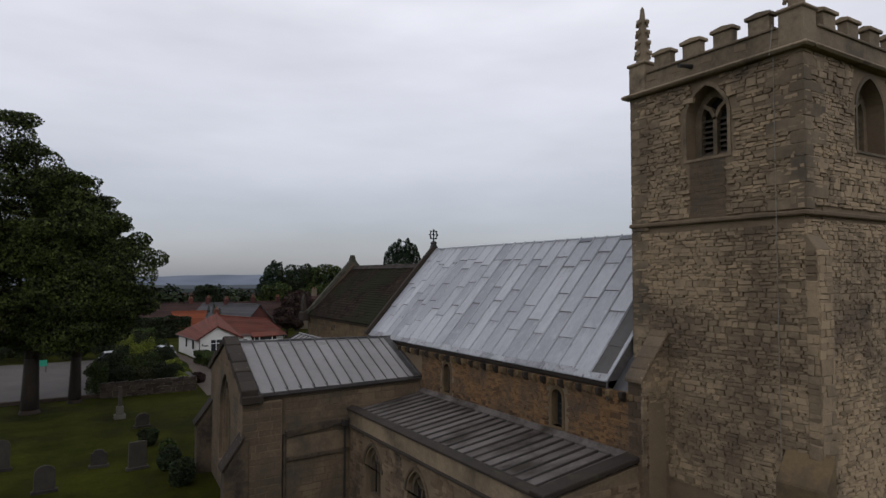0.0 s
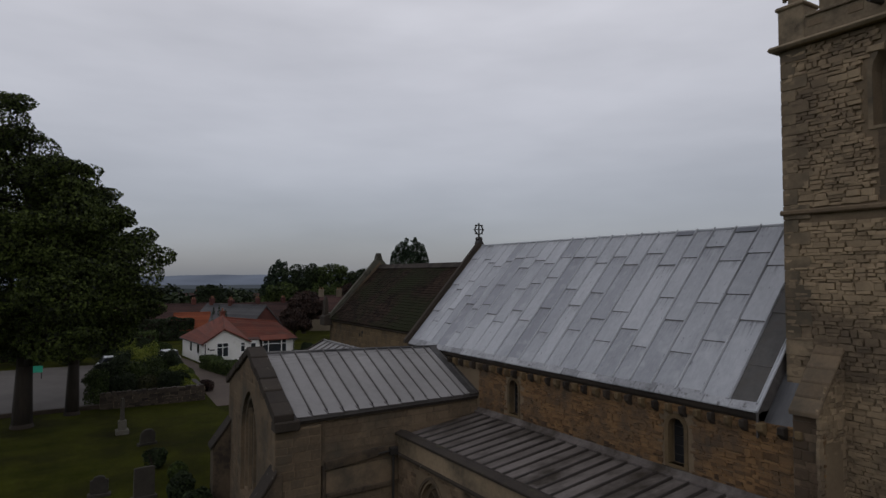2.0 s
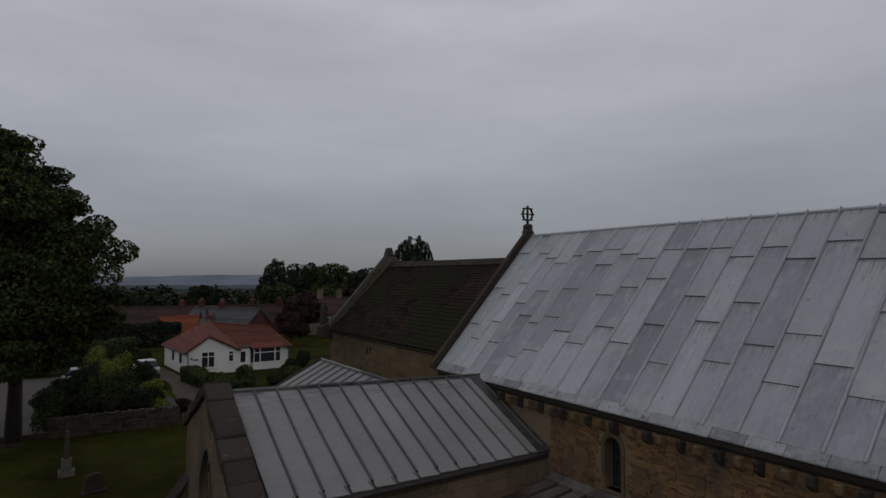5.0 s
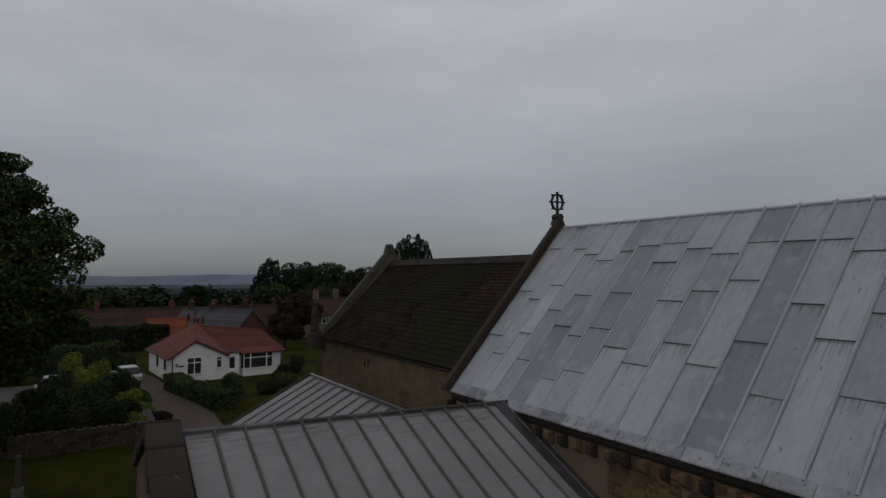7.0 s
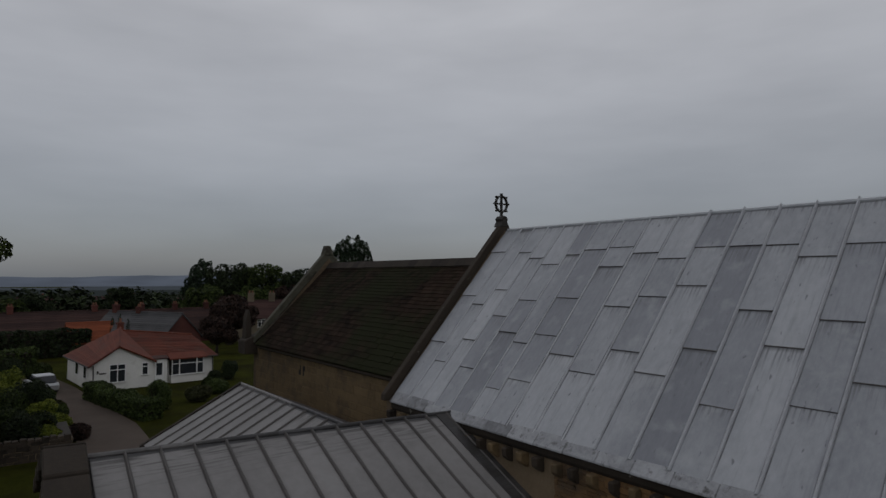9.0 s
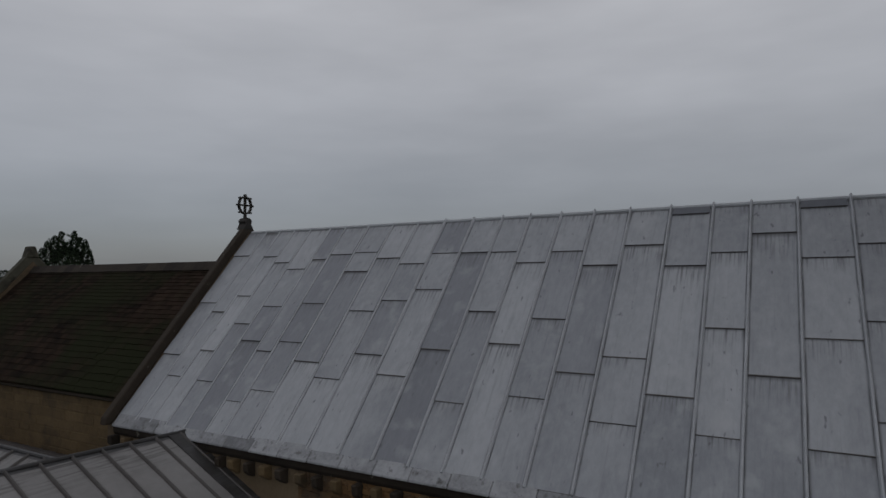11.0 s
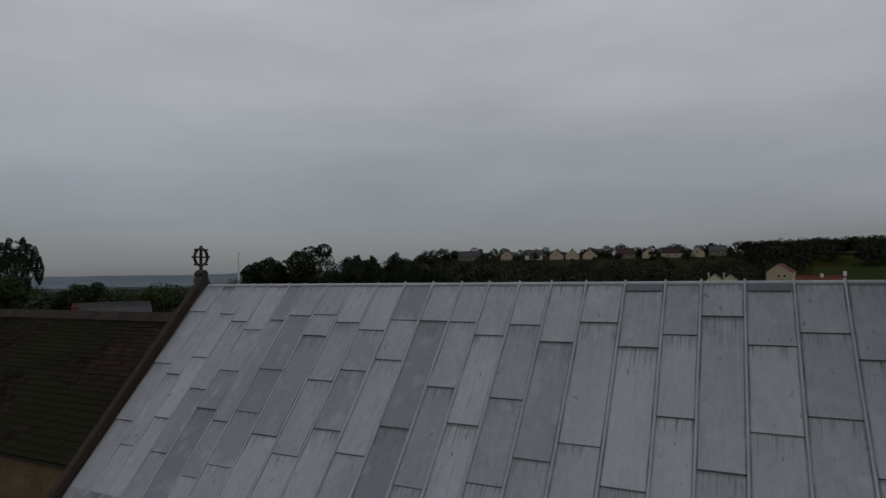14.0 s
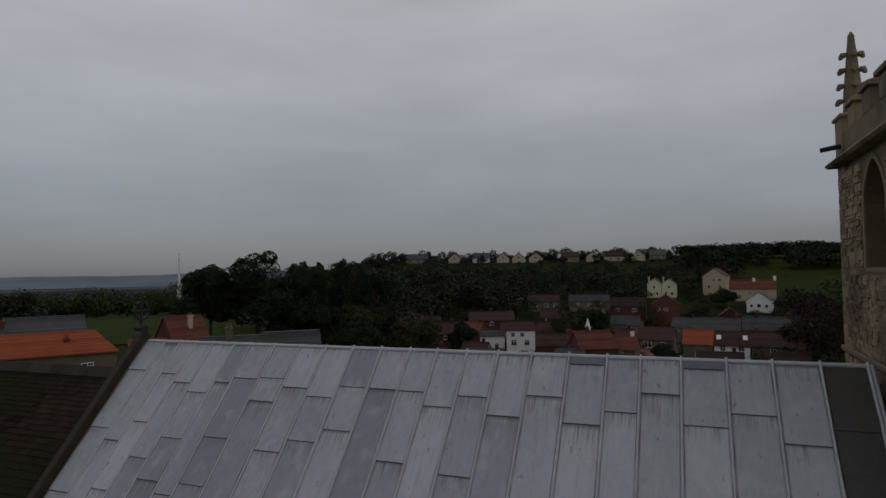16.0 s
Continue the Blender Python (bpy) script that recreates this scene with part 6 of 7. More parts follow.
def tile_rows(pts_eave, pts_ridge, rows, lift=0.03):
    """Tile courses on one slope between its eave and its ridge, each a long lapped strip."""
    e0, e1, r0, r1 = (Vector(p) for p in (*pts_eave, *pts_ridge))
    nn = (e1 - e0).cross(r0 - e0).normalized()
    if nn.z < 0:
        nn = -nn
    v, f = [], []
    for k in range(rows):
        a, b = k / rows, min(1.0, (k + 1.12) / rows)
        p = [e0.lerp(r0, a) + nn * (lift + 0.02), e1.lerp(r1, a) + nn * (lift + 0.02), e1.lerp(r1, b) + nn * 0.006, e0.lerp(r0, b) + nn * 0.006]
        i = len(v)
        v += [tuple(q) for q in p] + [tuple(q - nn * 0.03) for q in p[:2]]
        f += [(i, i + 1, i + 2, i + 3), (i, i + 4, i + 5, i + 1)]
    return raw(v, f)


def chimney(parent, x, y, z0, z1, w=0.6, d=0.5, material=None, pots=2):
    c = part("chimney", join(box(x - w / 2, x + w / 2, y - d / 2, y + d / 2, z0, z1, 0.01), box(x - w / 2 - 0.06, x + w / 2 + 0.06, y - d / 2 - 0.06, y + d / 2 + 0.06, z1 - 0.22, z1 - 0.06, 0.01)), material or M_BRICK, parent)
    for k in range(pots):
        px = x + (k - (pots - 1) / 2) * w * 0.45
        part("pot", tube((px, y, z1 - 0.02), (px, y, z1 + 0.35), 0.11, 0.09), M_POT, c)


bung = thing("bungalow", "white rendered bungalow with red tiled hipped roof", "bungalow", (0, 0, 0))
part("wall", join(box(0.0, 4.7, 0.0, 9.2, -0.3, 2.05), prism([(0, 2.05), (4.7, 2.05), (2.0, 3.42)], "y", 0.0, 4.0)), M_WHITE, bung)
part("wall", box(4.7, 10.4, 0.9, 8.6, -0.3, 2.1), M_WHITE, bung)
part("roof", join(face([(-0.3, -0.25, 1.98), (2.0, -0.25, 3.52), (3.4, 5.2, 4.75), (-0.3, 9.5, 1.98)]), face([(5.0, -0.25, 1.98), (2.0, -0.25, 3.52), (3.4, 5.2, 4.75), (5.0, 3.2, 2.5)]), face([(-0.3, 9.5, 1.98), (3.4, 5.2, 4.75), (5.0, 9.5, 1.98)]),
                  face([(4.6, 0.6, 2.0), (10.7, 0.6, 2.0), (9.7, 4.6, 3.75), (3.4, 4.9, 4.5)]), face([(10.7, 0.6, 2.0), (9.7, 4.6, 3.75), (10.7, 9.0, 2.0)]), face([(10.7, 9.0, 2.0), (9.7, 4.6, 3.75), (3.4, 4.9, 4.5), (4.6, 9.0, 2.0)])), M_REDTILE, bung, "red clay plain tiles")
part("tiling", join(tile_rows(((-0.3, 9.5, 1.98), (-0.3, -0.25, 1.98)), ((3.4, 5.2, 4.75), (2.0, -0.25, 3.52)), 20), tile_rows(((4.6, 0.6, 2.0), (10.7, 0.6, 2.0)), ((3.4, 4.9, 4.5), (9.7, 4.6, 3.75)), 18)), M_REDTILE, bung, kind="stuff")
part("ridge_tile", join(tube((2.0, -0.25, 3.55), (3.4, 5.2, 4.8), 0.09), tube((3.4, 4.9, 4.55), (9.7, 4.6, 3.8), 0.09), tube((-0.3, -0.25, 2.0), (2.0, -0.25, 3.53), 0.06), tube((5.0, -0.25, 2.0), (2.0, -0.25, 3.53), 0.06)), M_REDTILE, bung, kind="stuff")
sash(bung, 1.35, 2.5, 0.75, 1.95, 0.0, 2)
sash(bung, 3.9, 4.3, 1.1, 1.9, 0.0, 1)
part("porch", box(4.72, 6.0, 0.2, 0.9, -0.3, 2.1), M_WHITE, bung, "white glazed porch")
part("porch_roof", face([(4.6, 0.0, 2.2), (6.1, 0.0, 2.2), (6.1, 0.9, 2.36), (4.6, 0.9, 2.36)]), M_DARKTILE, bung)
door = part("door", box(4.95, 5.7, 0.15, 0.22, 0.0, 1.95), M_PAINT, bung, "white glazed front door")
part("pane", box(5.08, 5.57, 0.13, 0.16, 0.9, 1.8), M_PANE, door)
bay = part("bay", box(6.4, 9.3, 0.25, 0.95, -0.3, 0.75), M_WHITE, bung, "white bay window with red tile roof")
part("bay_roof", face([(6.2, 0.05, 2.05), (9.5, 0.05, 2.05), (9.5, 0.95, 2.5), (6.2, 0.95, 2.5)]), M_REDTILE, bay)
for u0, u1 in ((6.5, 7.05), (7.15, 8.6), (8.7, 9.2)):
    sash(bung, u0, u1, 0.8, 1.95, 0.3, 1, "bay_light")
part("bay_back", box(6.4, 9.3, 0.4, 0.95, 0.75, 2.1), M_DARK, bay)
for y in (2.2, 5.2):
    w = part("side_window", box(-0.05, 0.02, y - 0.45, y + 0.45, 0.9, 1.9), M_PAINT, bung)
    part("pane", box(-0.07, -0.04, y - 0.38, y + 0.38, 0.97, 1.83), M_PANE, w)
part("downpipe", tube((0.08, -0.08, 0), (0.08, -0.08, 2.0), 0.045), M_METAL, bung)
part("downpipe", tube((10.3, 0.8, 0), (10.3, 0.8, 2.0), 0.045), M_METAL, bung)
part("gutter", tube((-0.33, -0.2, 1.95), (-0.33, 9.4, 1.95), 0.06), M_METAL, bung)
part("gutter", tube((4.8, 0.55, 1.96), (10.7, 0.55, 1.96), 0.06), M_METAL, bung)
part("sign_plate", box(0.55, 1.05, -0.03, 0.0, 1.35, 1.45), M_GRAVE, bung)
part("lantern", box(0.35, 0.47, -0.12, 0.0, 1.4, 1.62, 0.02), M_METAL, bung)
part("roof_vent", box(7.75, 8.35, 5.4, 5.9, 3.2, 4.0, 0.02), M_PAINT, bung, "white painted flue box")
chimney(bung, 3.5, 5.6, 4.2, 5.3, 0.5, 0.5, M_REDTILE, 1)
for q in bung.children_recursive:      # eaves higher and roof a little flatter than laid out above
    for v in q.data.vertices:
        v.co.z = v.co.z * 1.16 if v.co.z < 2.1 else 2.436 + (v.co.z - 2.1) * 0.95
bung.matrix_basis = pose(-4.6, 60.7, GROUND - 0.18, 0, 0, 4.6)


def car(at, turn, z=GROUND, paint=None, label="silver hatchback parked beside the bungalow drive"):
    """A small parked hatchback."""
    paint = paint or M_CARPAINT
    root = thing("parked_car", label, "car", (0, 0, 0), "parked cars")
    body = prism([(-2.0, 0.3), (-2.02, 0.75), (-1.75, 0.92), (-1.3, 0.95), (1.0, 0.98), (1.9, 0.82), (2.05, 0.6), (2.0, 0.3)], "y", -0.82, 0.82, 0.06)
    part("body", body, paint, root)
    cab = part("cabin", prism([(-1.85, 0.9), (-1.45, 1.42), (0.1, 1.46), (0.95, 0.97)], "y", -0.7, 0.7, 0.05), M_PANE, root, "dark glazed cabin")
    part("roof_panel", prism([(-1.4, 1.43), (-1.3, 1.49), (0.0, 1.5), (0.12, 1.44)], "y", -0.66, 0.66, 0.02), paint, cab)
    for x in (-1.25, 1.3):
        for s in (-1, 1):
            wh = part("wheel", tube((x, s * 0.7, 0.31), (x, s * 0.86, 0.31), 0.31, 0.31, 16), M_TYRE, root)
            part("rim", tube((x, s * 0.85, 0.31), (x, s * 0.875, 0.31), 0.2, 0.17, 12), M_CARPAINT, wh)
    for s in (-1, 1):
        part("headlight", box(1.86, 2.0, s * 0.6 - 0.15, s * 0.6 + 0.15, 0.64, 0.78, 0.03), M_PAINT, root)
    root.matrix_basis = pose(at[0], at[1], z, 0, 0, turn)


car((-7.9, 63.6), 100)
car((-12.6, 60.2), 4)


def house(at, turn, w, d, eave, ridge, wall, roof, label, windows=(), stacks=(), z=None, category="house", rows=14, doors=(), dormer=False, name="house", overhang=0.3, skylights=(), hip=0.0):
    """A gabled house, ridge along its x; the front faces -y. windows: (u, z, width, height) on the front, or (side, u, z, width, height)."""
    root = thing(name, label, category, (0, 0, 0))
    hw, hd, o = w / 2, d / 2, overhang
    part("wall", join(box(-hw, hw, -hd, hd, -2.5, eave), prism([(-hd, eave), (hd, eave), (0, ridge - 0.1)], "x", -hw, hw - hip - 0.2 * (hip > 0))), wall, root)
    k = (ridge - eave) / hd
    le = eave - o * k
    for s in (-1, 1):
        rf = part("roof", face([(-hw - o * 0.6, s * (hd + o), le), (hw + o * 0.6, s * (hd + o), le), (hw + o * 0.6 - hip, 0, ridge), (-hw - o * 0.6, 0, ridge)], 0.12), roof, root)
        part("tiling", tile_rows(((-hw - o * 0.6, s * (hd + o), le), (hw + o * 0.6, s * (hd + o), le)), ((-hw - o * 0.6, 0, ridge), (hw + o * 0.6 - hip, 0, ridge)), rows), roof, rf, kind="stuff")
        if s < 0:
            for (u, t) in skylights:
                yy, zz = -hd * (1 - t), eave + (ridge - eave) * t
                part("skylight", face([(u - 0.45, yy - 0.5, zz - 0.5 * k + 0.14), (u + 0.45, yy - 0.5, zz - 0.5 * k + 0.14), (u + 0.45, yy + 0.5, zz + 0.5 * k + 0.14), (u - 0.45, yy + 0.5, zz + 0.5 * k + 0.14)], 0.1), M_PAINT, rf)
    part("ridge_tile", tube((-hw - o * 0.6, 0, ridge + 0.02), (hw + o * 0.6 - hip, 0, ridge + 0.02), 0.1), roof, root)
    if hip:
        part("hip_end", face([(hw + o * 0.6, -hd - o, le), (hw + o * 0.6, hd + o, le), (hw + o * 0.6 - hip, 0, ridge)], 0.12), roof, root)
    for wi in windows:
        if len(wi) == 4:
            u, zz, ww, hh = wi
            sash(root, u - ww / 2, u + ww / 2, zz, zz + hh, -hd, 2 if ww > 0.7 else 1)
        else:
            side, u, zz, ww, hh = wi
            sx = side * hw
            wn_ = part("window", box(min(sx, sx + side * 0.05), max(sx, sx + side * 0.05), u - ww / 2, u + ww / 2, zz, zz + hh), M_PAINT, root)
            part("pane", box(min(sx, sx + side * 0.07), max(sx, sx + side * 0.07), u - ww / 2 + 0.08, u + ww / 2 - 0.08, zz + 0.08, zz + hh - 0.08), M_PANE, wn_)
    for (u, ww) in doors:
        part("door", box(u - ww / 2, u + ww / 2, -hd - 0.05, -hd + 0.03, 0, 2.0), M_PAINT, root)
    for st in stacks:
        chimney(root, st[0], st[1], eave, ridge + st[2], st[3] if len(st) > 3 else 0.7, 0.55, st[4] if len(st) > 4 else M_BRICK)
    root.matrix_basis = pose(at[0], at[1], height(at[0], at[1]) if z is None else z, 0, 0, turn)
    return root


# houses behind the bungalow
brick_house = house((5.3, 89.6), -60, 12.5, 6.5, 2.7, 5.6, M_BRICK, M_GREYSLATE, "red brick house with grey slate roof and one white barge board", [], [(-5.2, 0, 0.9), (-1.0, 0, 0.7)], z=-0.1)
for side, paint in ((-1, M_PAINT), (1, M_BARK)):
    part("barge_board", prism([(side * 3.6, 2.3), (side * 3.6, 2.5), (0, 5.72), (0, 5.5)], "x", 6.44, 6.5), paint, brick_house)
house((-0.6, 92), 4, 5.0, 5.0, 2.2, 4.3, M_BRICK, M_ORANGEDULL, "small brick wing with orange tile roof", [], [], z=0.0)
house((-4.5, 103), 4, 17, 7, 2.7, 5.4, M_BRICK, M_DARKTILE, "long low brick house with dark red tile roof", [(-5, 0.9, 1.4, 1.1), (0, 0.9, 1.4, 1.1)], [(-4, 0, 0.9), (6, 0, 0.8)], z=-0.2)
house((13, 106), 8, 16, 7, 2.8, 5.6, M_BRICK, M_DARKTILE, "brick terrace with dark red roof and chimneys", [(-4, 0.9, 1.4, 1.1)], [(-5, 0, 0.9), (0, 0, 0.9), (5, 0, 0.9)], z=-0.6)
house((24.5, 99.5), -20, 8, 6, 4.6, 7.0, M_BUFF, M_DARKTILE, "buff stone house with two tall chimneys among trees", [(0, 3, 1.0, 1.1)], [(-1.6, 0, 1.2, 1.0, M_BUFF), (1.6, 0, 1.2, 1.0, M_BUFF)], z=-0.7)

# ---- village, valley and hill ----
house((31.2, 64.9), -33.6, 14.2, 5.4, 3.2, 5.0, M_BUFF, M_ORANGE, "buff stone outbuilding with bright orange pantile roof", [(-3.5, 1.0, 0.9, 0.9), (1.0, 1.0, 0.8, 0.9), (4.4, 1.0, 1.0, 0.9)], [(2.6, -1.2, -0.5, 0.5)], z=2.5, rows=12, hip=1.9)
house((39.4, 58.7), -34, 3.4, 4.0, 2.2, 4.2, M_BUFF, M_ORANGE, "small stone lean-to with orange pantile roof", [], [], z=2.0)
house((39.4, 75.0), -30, 8, 7.5, 3.6, 6.8, M_BUFF, M_GREYSLATE, "buff stone cottage with dark slate roof", [(1, 0, 2.6, 0.8, 0.9)], [], z=1.7)
house((31.5, 78.5), -30, 9, 7, 3.0, 5.8, M_BUFF, M_GREYSLATE, "stone cottage with slate roof and end stack", [], [(4.2, 0, 0.7)], z=1.8)
house((59.0, 72.8), -20, 5.4, 6.5, 3.6, 7.1, M_BRICK, M_REDTILE, "brick house with red tile roof and white verges", [], [(0.5, -1.5, 0.1, 0.6, M_CREAM)], z=0.2)
house((33.6, 41.4), -52, 5.5, 6.0, 4.2, 6.9, M_BUFF, M_GREYSLATE, "stone house with mossy slate roof and tall stack", [], [(-0.6, 0, 0.9, 0.6, M_BUFF)], z=0.7)
house((37.8, 38.2), -48, 5.0, 6.0, 4.4, 7.4, M_BUFF, M_GREYSLATE, "stone house with slate roof and pale verges", [], [], z=0.3)

# the hillside above the valley
for y, z1, z2 in ((15.6, 5.6, 7.7), (10.2, 5.4, 7.5)):
    house((247, y), -2, 6.5, 5.2, z1, z2, M_PALEYELLOW, M_GREYSLATE, "pale yellow rendered house, gable to the valley", [(-1, -1.1, 1.0, 0.9, 1.2), (-1, 1.2, 1.0, 0.9, 1.2), (-1, 0, 3.6, 0.9, 1.1)], [(0, 2.2, 0.5, 0.8, M_PALEYELLOW)], z=1.6)
house((257.2, -7.1), -12, 9, 8.5, 6.2, 9.2, M_CREAM, M_REDTILE, "tall cream rendered house with red tile roof", [(-1, 0, 4.0, 1.0, 1.1), (-1, -2, 4.0, 1.0, 1.1), (-1, 2, 1.4, 1.0, 1.1), (-1, -2, 1.4, 1.0, 1.1)], [], z=3.6)
house((238.4, -18.4), -95, 15, 6.5, 4.8, 7.8, M_CREAM, M_REDTILE, "long cream rendered house with orange-red roof", [(-4.5, 1.0, 1.2, 1.6), (-1.0, 2.8, 0.9, 0.9), (3.5, 1.0, 1.2, 1.4)], [(0.5, -0.5, 0.6, 0.9, M_WHITE), (7.2, 0, 1.3, 1.0, M_WHITE)], z=0.6)
house((221.4, -19.2), -10, 9, 7.5, 3.6, 6.4, M_WHITE, M_GREYSLATE, "white rendered gabled house with dark slate roof", [(-1, 0, 1.2, 1.2, 1.2), (-1, 2.2, 1.2, 0.9, 1.1), (-1, -2.2, 1.2, 0.9, 1.1), (0, 1.0, 1.2, 1.2)], [], z=-1.6)
house((162.1, -3.7), -97, 11, 7, 4.6, 7.2, M_BRICK, M_GREYSLATE, "brick terrace with long grey slate roof", [], [(4.6, 0, 0.9)], z=-7.0)
house((161.3, -16.7), -97, 14, 7, 4.8, 7.6, M_BRICK, M_GREYSLATE, "brick terrace under grey slate roof", [], [(-4, 0, 0.9), (3, 0, 0.9)], z=-7.0)
house((137.5, 1), -94, 6, 6.5, 4.3, 7.0, M_BUFF, M_ORANGE, "stone cottage with orange tile roof", [(0, 1, 1, 1.2)], [], z=-7.6)
house((137.3, -5.8), -94, 7, 6.5, 4.2, 6.8, M_WHITE, M_DARKTILE, "white cottage with dark roof and two skylights", [(-1.8, 2.9, 1.0, 0.9), (1.8, 2.9, 1.0, 0.9)], [], z=-7.6, skylights=((-2.6, 0.5), (2.6, 0.5)))
house((136.8, -13.6), -94, 8, 6.5, 4.2, 6.8, M_BUFF, M_DARKTILE, "stone cottage with brown tile roof", [(0, 2.9, 1.0, 0.9)], [(-3, 0, 0.8), (3, 0, 0.8)], z=-7.6)
house((142.4, 10.1), -94, 8, 6.5, 4.8, 7.4, M_BUFF, M_DARKTILE, "stone house with white bay window and dark roof", [(-1.6, 2.9, 1.6, 1.4), (1.8, 2.9, 0.9, 1.2), (-1.6, 0.6, 1.6, 1.6)], [(-3.4, 0, 1.0, 0.9, M_BUFF)], z=-8.0)
house((196.9, 9.9), 2, 7, 8, 4.2, 7.0, M_BRICK, M_DARKTILE, "brick gabled house with pale verges", [(-1, 0, 2.0, 1.0, 1.0), (-1, 2.2, 2.0, 1.0, 1.0)], [], z=-2.2)
house((199.7, 21.5), -88, 11, 7, 2.8, 5.2, M_BRICK, M_DARKTILE, "low brick house with brown tile roof", [(-3, 1, 1.4, 1.0), (2, 1, 1.4, 1.0)], [], z=-1.6)
house((211.2, 52.2), -80, 11, 7, 2.8, 5.0, M_BUFF, M_DARKTILE, "low stone bungalow with brown roof", [(-3, 0.9, 1.4, 1.1), (1, 0.9, 1.4, 1.1), (4, 0.9, 1.0, 1.1)], [], z=-0.8)
house((214.5, 36.4), -84, 14, 7, 2.8, 4.8, M_BUFF, M_GREYSLATE, "long low stone bungalow with grey roof", [(-4, 0.9, 1.4, 1.1), (0, 0.9, 1.4, 1.1), (4, 0.9, 1.4, 1.1)], [], z=-0.8)
house((151.3, 45.3), -76, 7.5, 6, 4.7, 6.6, M_WHITE, M_DARKTILE, "white rendered house with dark tile roof", [(-2, 2.8, 0.9, 1.1), (0.4, 2.8, 0.9, 1.1), (-1.8, 0.6, 1.4, 1.3), (1.6, 0.6, 1.2, 1.3)], [], z=-7.2)
house((150.2, 52.9), -74, 6.5, 4, 2.2, 3.4, M_WHITE, M_GREYSLATE, "low white garage with flat grey roof", [], [], z=-6.4)
house((125.7, 22.7), -60, 8, 8, 5.0, 8.2, M_BRICK, M_REDTILE, "red brick house with steep red roof", [(-1, 0, 3.2, 0.9, 1.1)], [(-1, 0, 0.8)], z=-8.4)
house((128.3, 16.3), -96, 6, 6, 4.6, 7.2, M_BUFF, M_REDTILE, "stone cottage with red tiles and pale verges", [(0, 3, 1, 1)], [(2, 0, 0.8, 0.8, M_WHITE)], z=-8.4)
house((133.5, 32.2), -78, 9, 6, 4.2, 6.6, M_BRICK, M_DARKTILE, "brick house with brown tile roof", [], [(3.4, 0, 0.8)], z=-8.4)
turret = thing("church_spirelet", "small white pointed turret above the red roofs", "turret", (127.8, 23.8, -8.5))
part("body", box(127.3, 128.3, 23.3, 24.3, -8.5, 0.2), M_WHITE, turret)
part("spire", tube((127.8, 23.8, 0.2), (127.8, 23.8, 2.4), 0.65, 0.03, 4), M_WHITE, turret)
house((145, 67.2), -62, 13, 7, 4.6, 7.2, M_BRICK, M_DARKTILE, "long brick terrace with dull red roof", [(-3, 3, 1, 1.1), (2, 3, 1, 1.1)], [(-5, 0, 0.9), (4, 0, 0.9)], z=-8.0)
house((158.8, 78.8), -62, 13, 7, 4.6, 7.2, M_BRICK, M_DARKTILE, "brick terrace with dull red tile roof", [], [(-5, 0, 0.9), (4, 0, 0.9)], z=-7.4)
house((175.1, 61.1), -70, 14, 7, 4.6, 7.0, M_BRICK, M_DARKTILE, "brick terrace half hidden by trees", [(0, 3, 1, 1.1)], [(0, 0, 0.9)], z=-6.6)
house((129.9, 68.3), -62, 6, 6, 4.4, 6.6, M_BRICK, M_DARKTILE, "brick cottage with white-painted end stack", [], [(2.4, 0, 0.6, 0.8, M_WHITE)], z=-8.6)
for i, (x, y, turn, w, roofm, wallm) in enumerate([(333.5, 157.6, -62, 13, M_GREYSLATE, M_BUFF), (343.9, 135.8, -66, 9, M_DARKTILE, M_BUFF), (350.6, 121.9, -68, 10, M_GREYSLATE, M_WHITE), (351.8, 107.9, -70, 6, M_DARKTILE, M_CREAM), (354.5, 99, 10, 8, M_DARKTILE, M_CREAM), (357.1, 89, -72, 9, M_DARKTILE, M_BUFF),
                                                    (360.5, 69.1, -76, 10, M_DARKTILE, M_BUFF), (362.7, 56.1, -78, 10, M_GREYSLATE, M_BUFF), (364.4, 44.1, -78, 11, M_DARKTILE, M_CREAM), (365.8, 30.7, 6, 8, M_DARKTILE, M_CREAM), (371.8, 20.2, -84, 9, M_GREYSLATE, M_BUFF)]):
    house((x, y), 8 if i % 2 else turn, w, 7.5, 3.1, 6.2, M_CREAM if i % 2 else wallm, roofm, "hilltop bungalow of pale stone with tiled roof", [(-2, 0.9, 1.4, 1.2), (2, 0.9, 1.4, 1.2), (-1, 0, 2.6, 1.2, 1.1)], [(1.5, 0, 0.8)], rows=8)

for (x, y), turn in (((228.5, 66.1), 80), ((250.0, 25.0), 95), ((193.4, 23.5), 60), ((182.3, 44.8), 85), ((201, 31), 100)):
    car((x, y), turn, height(x, y) + 0.7, M_PAINT, "white car parked on the valley side")

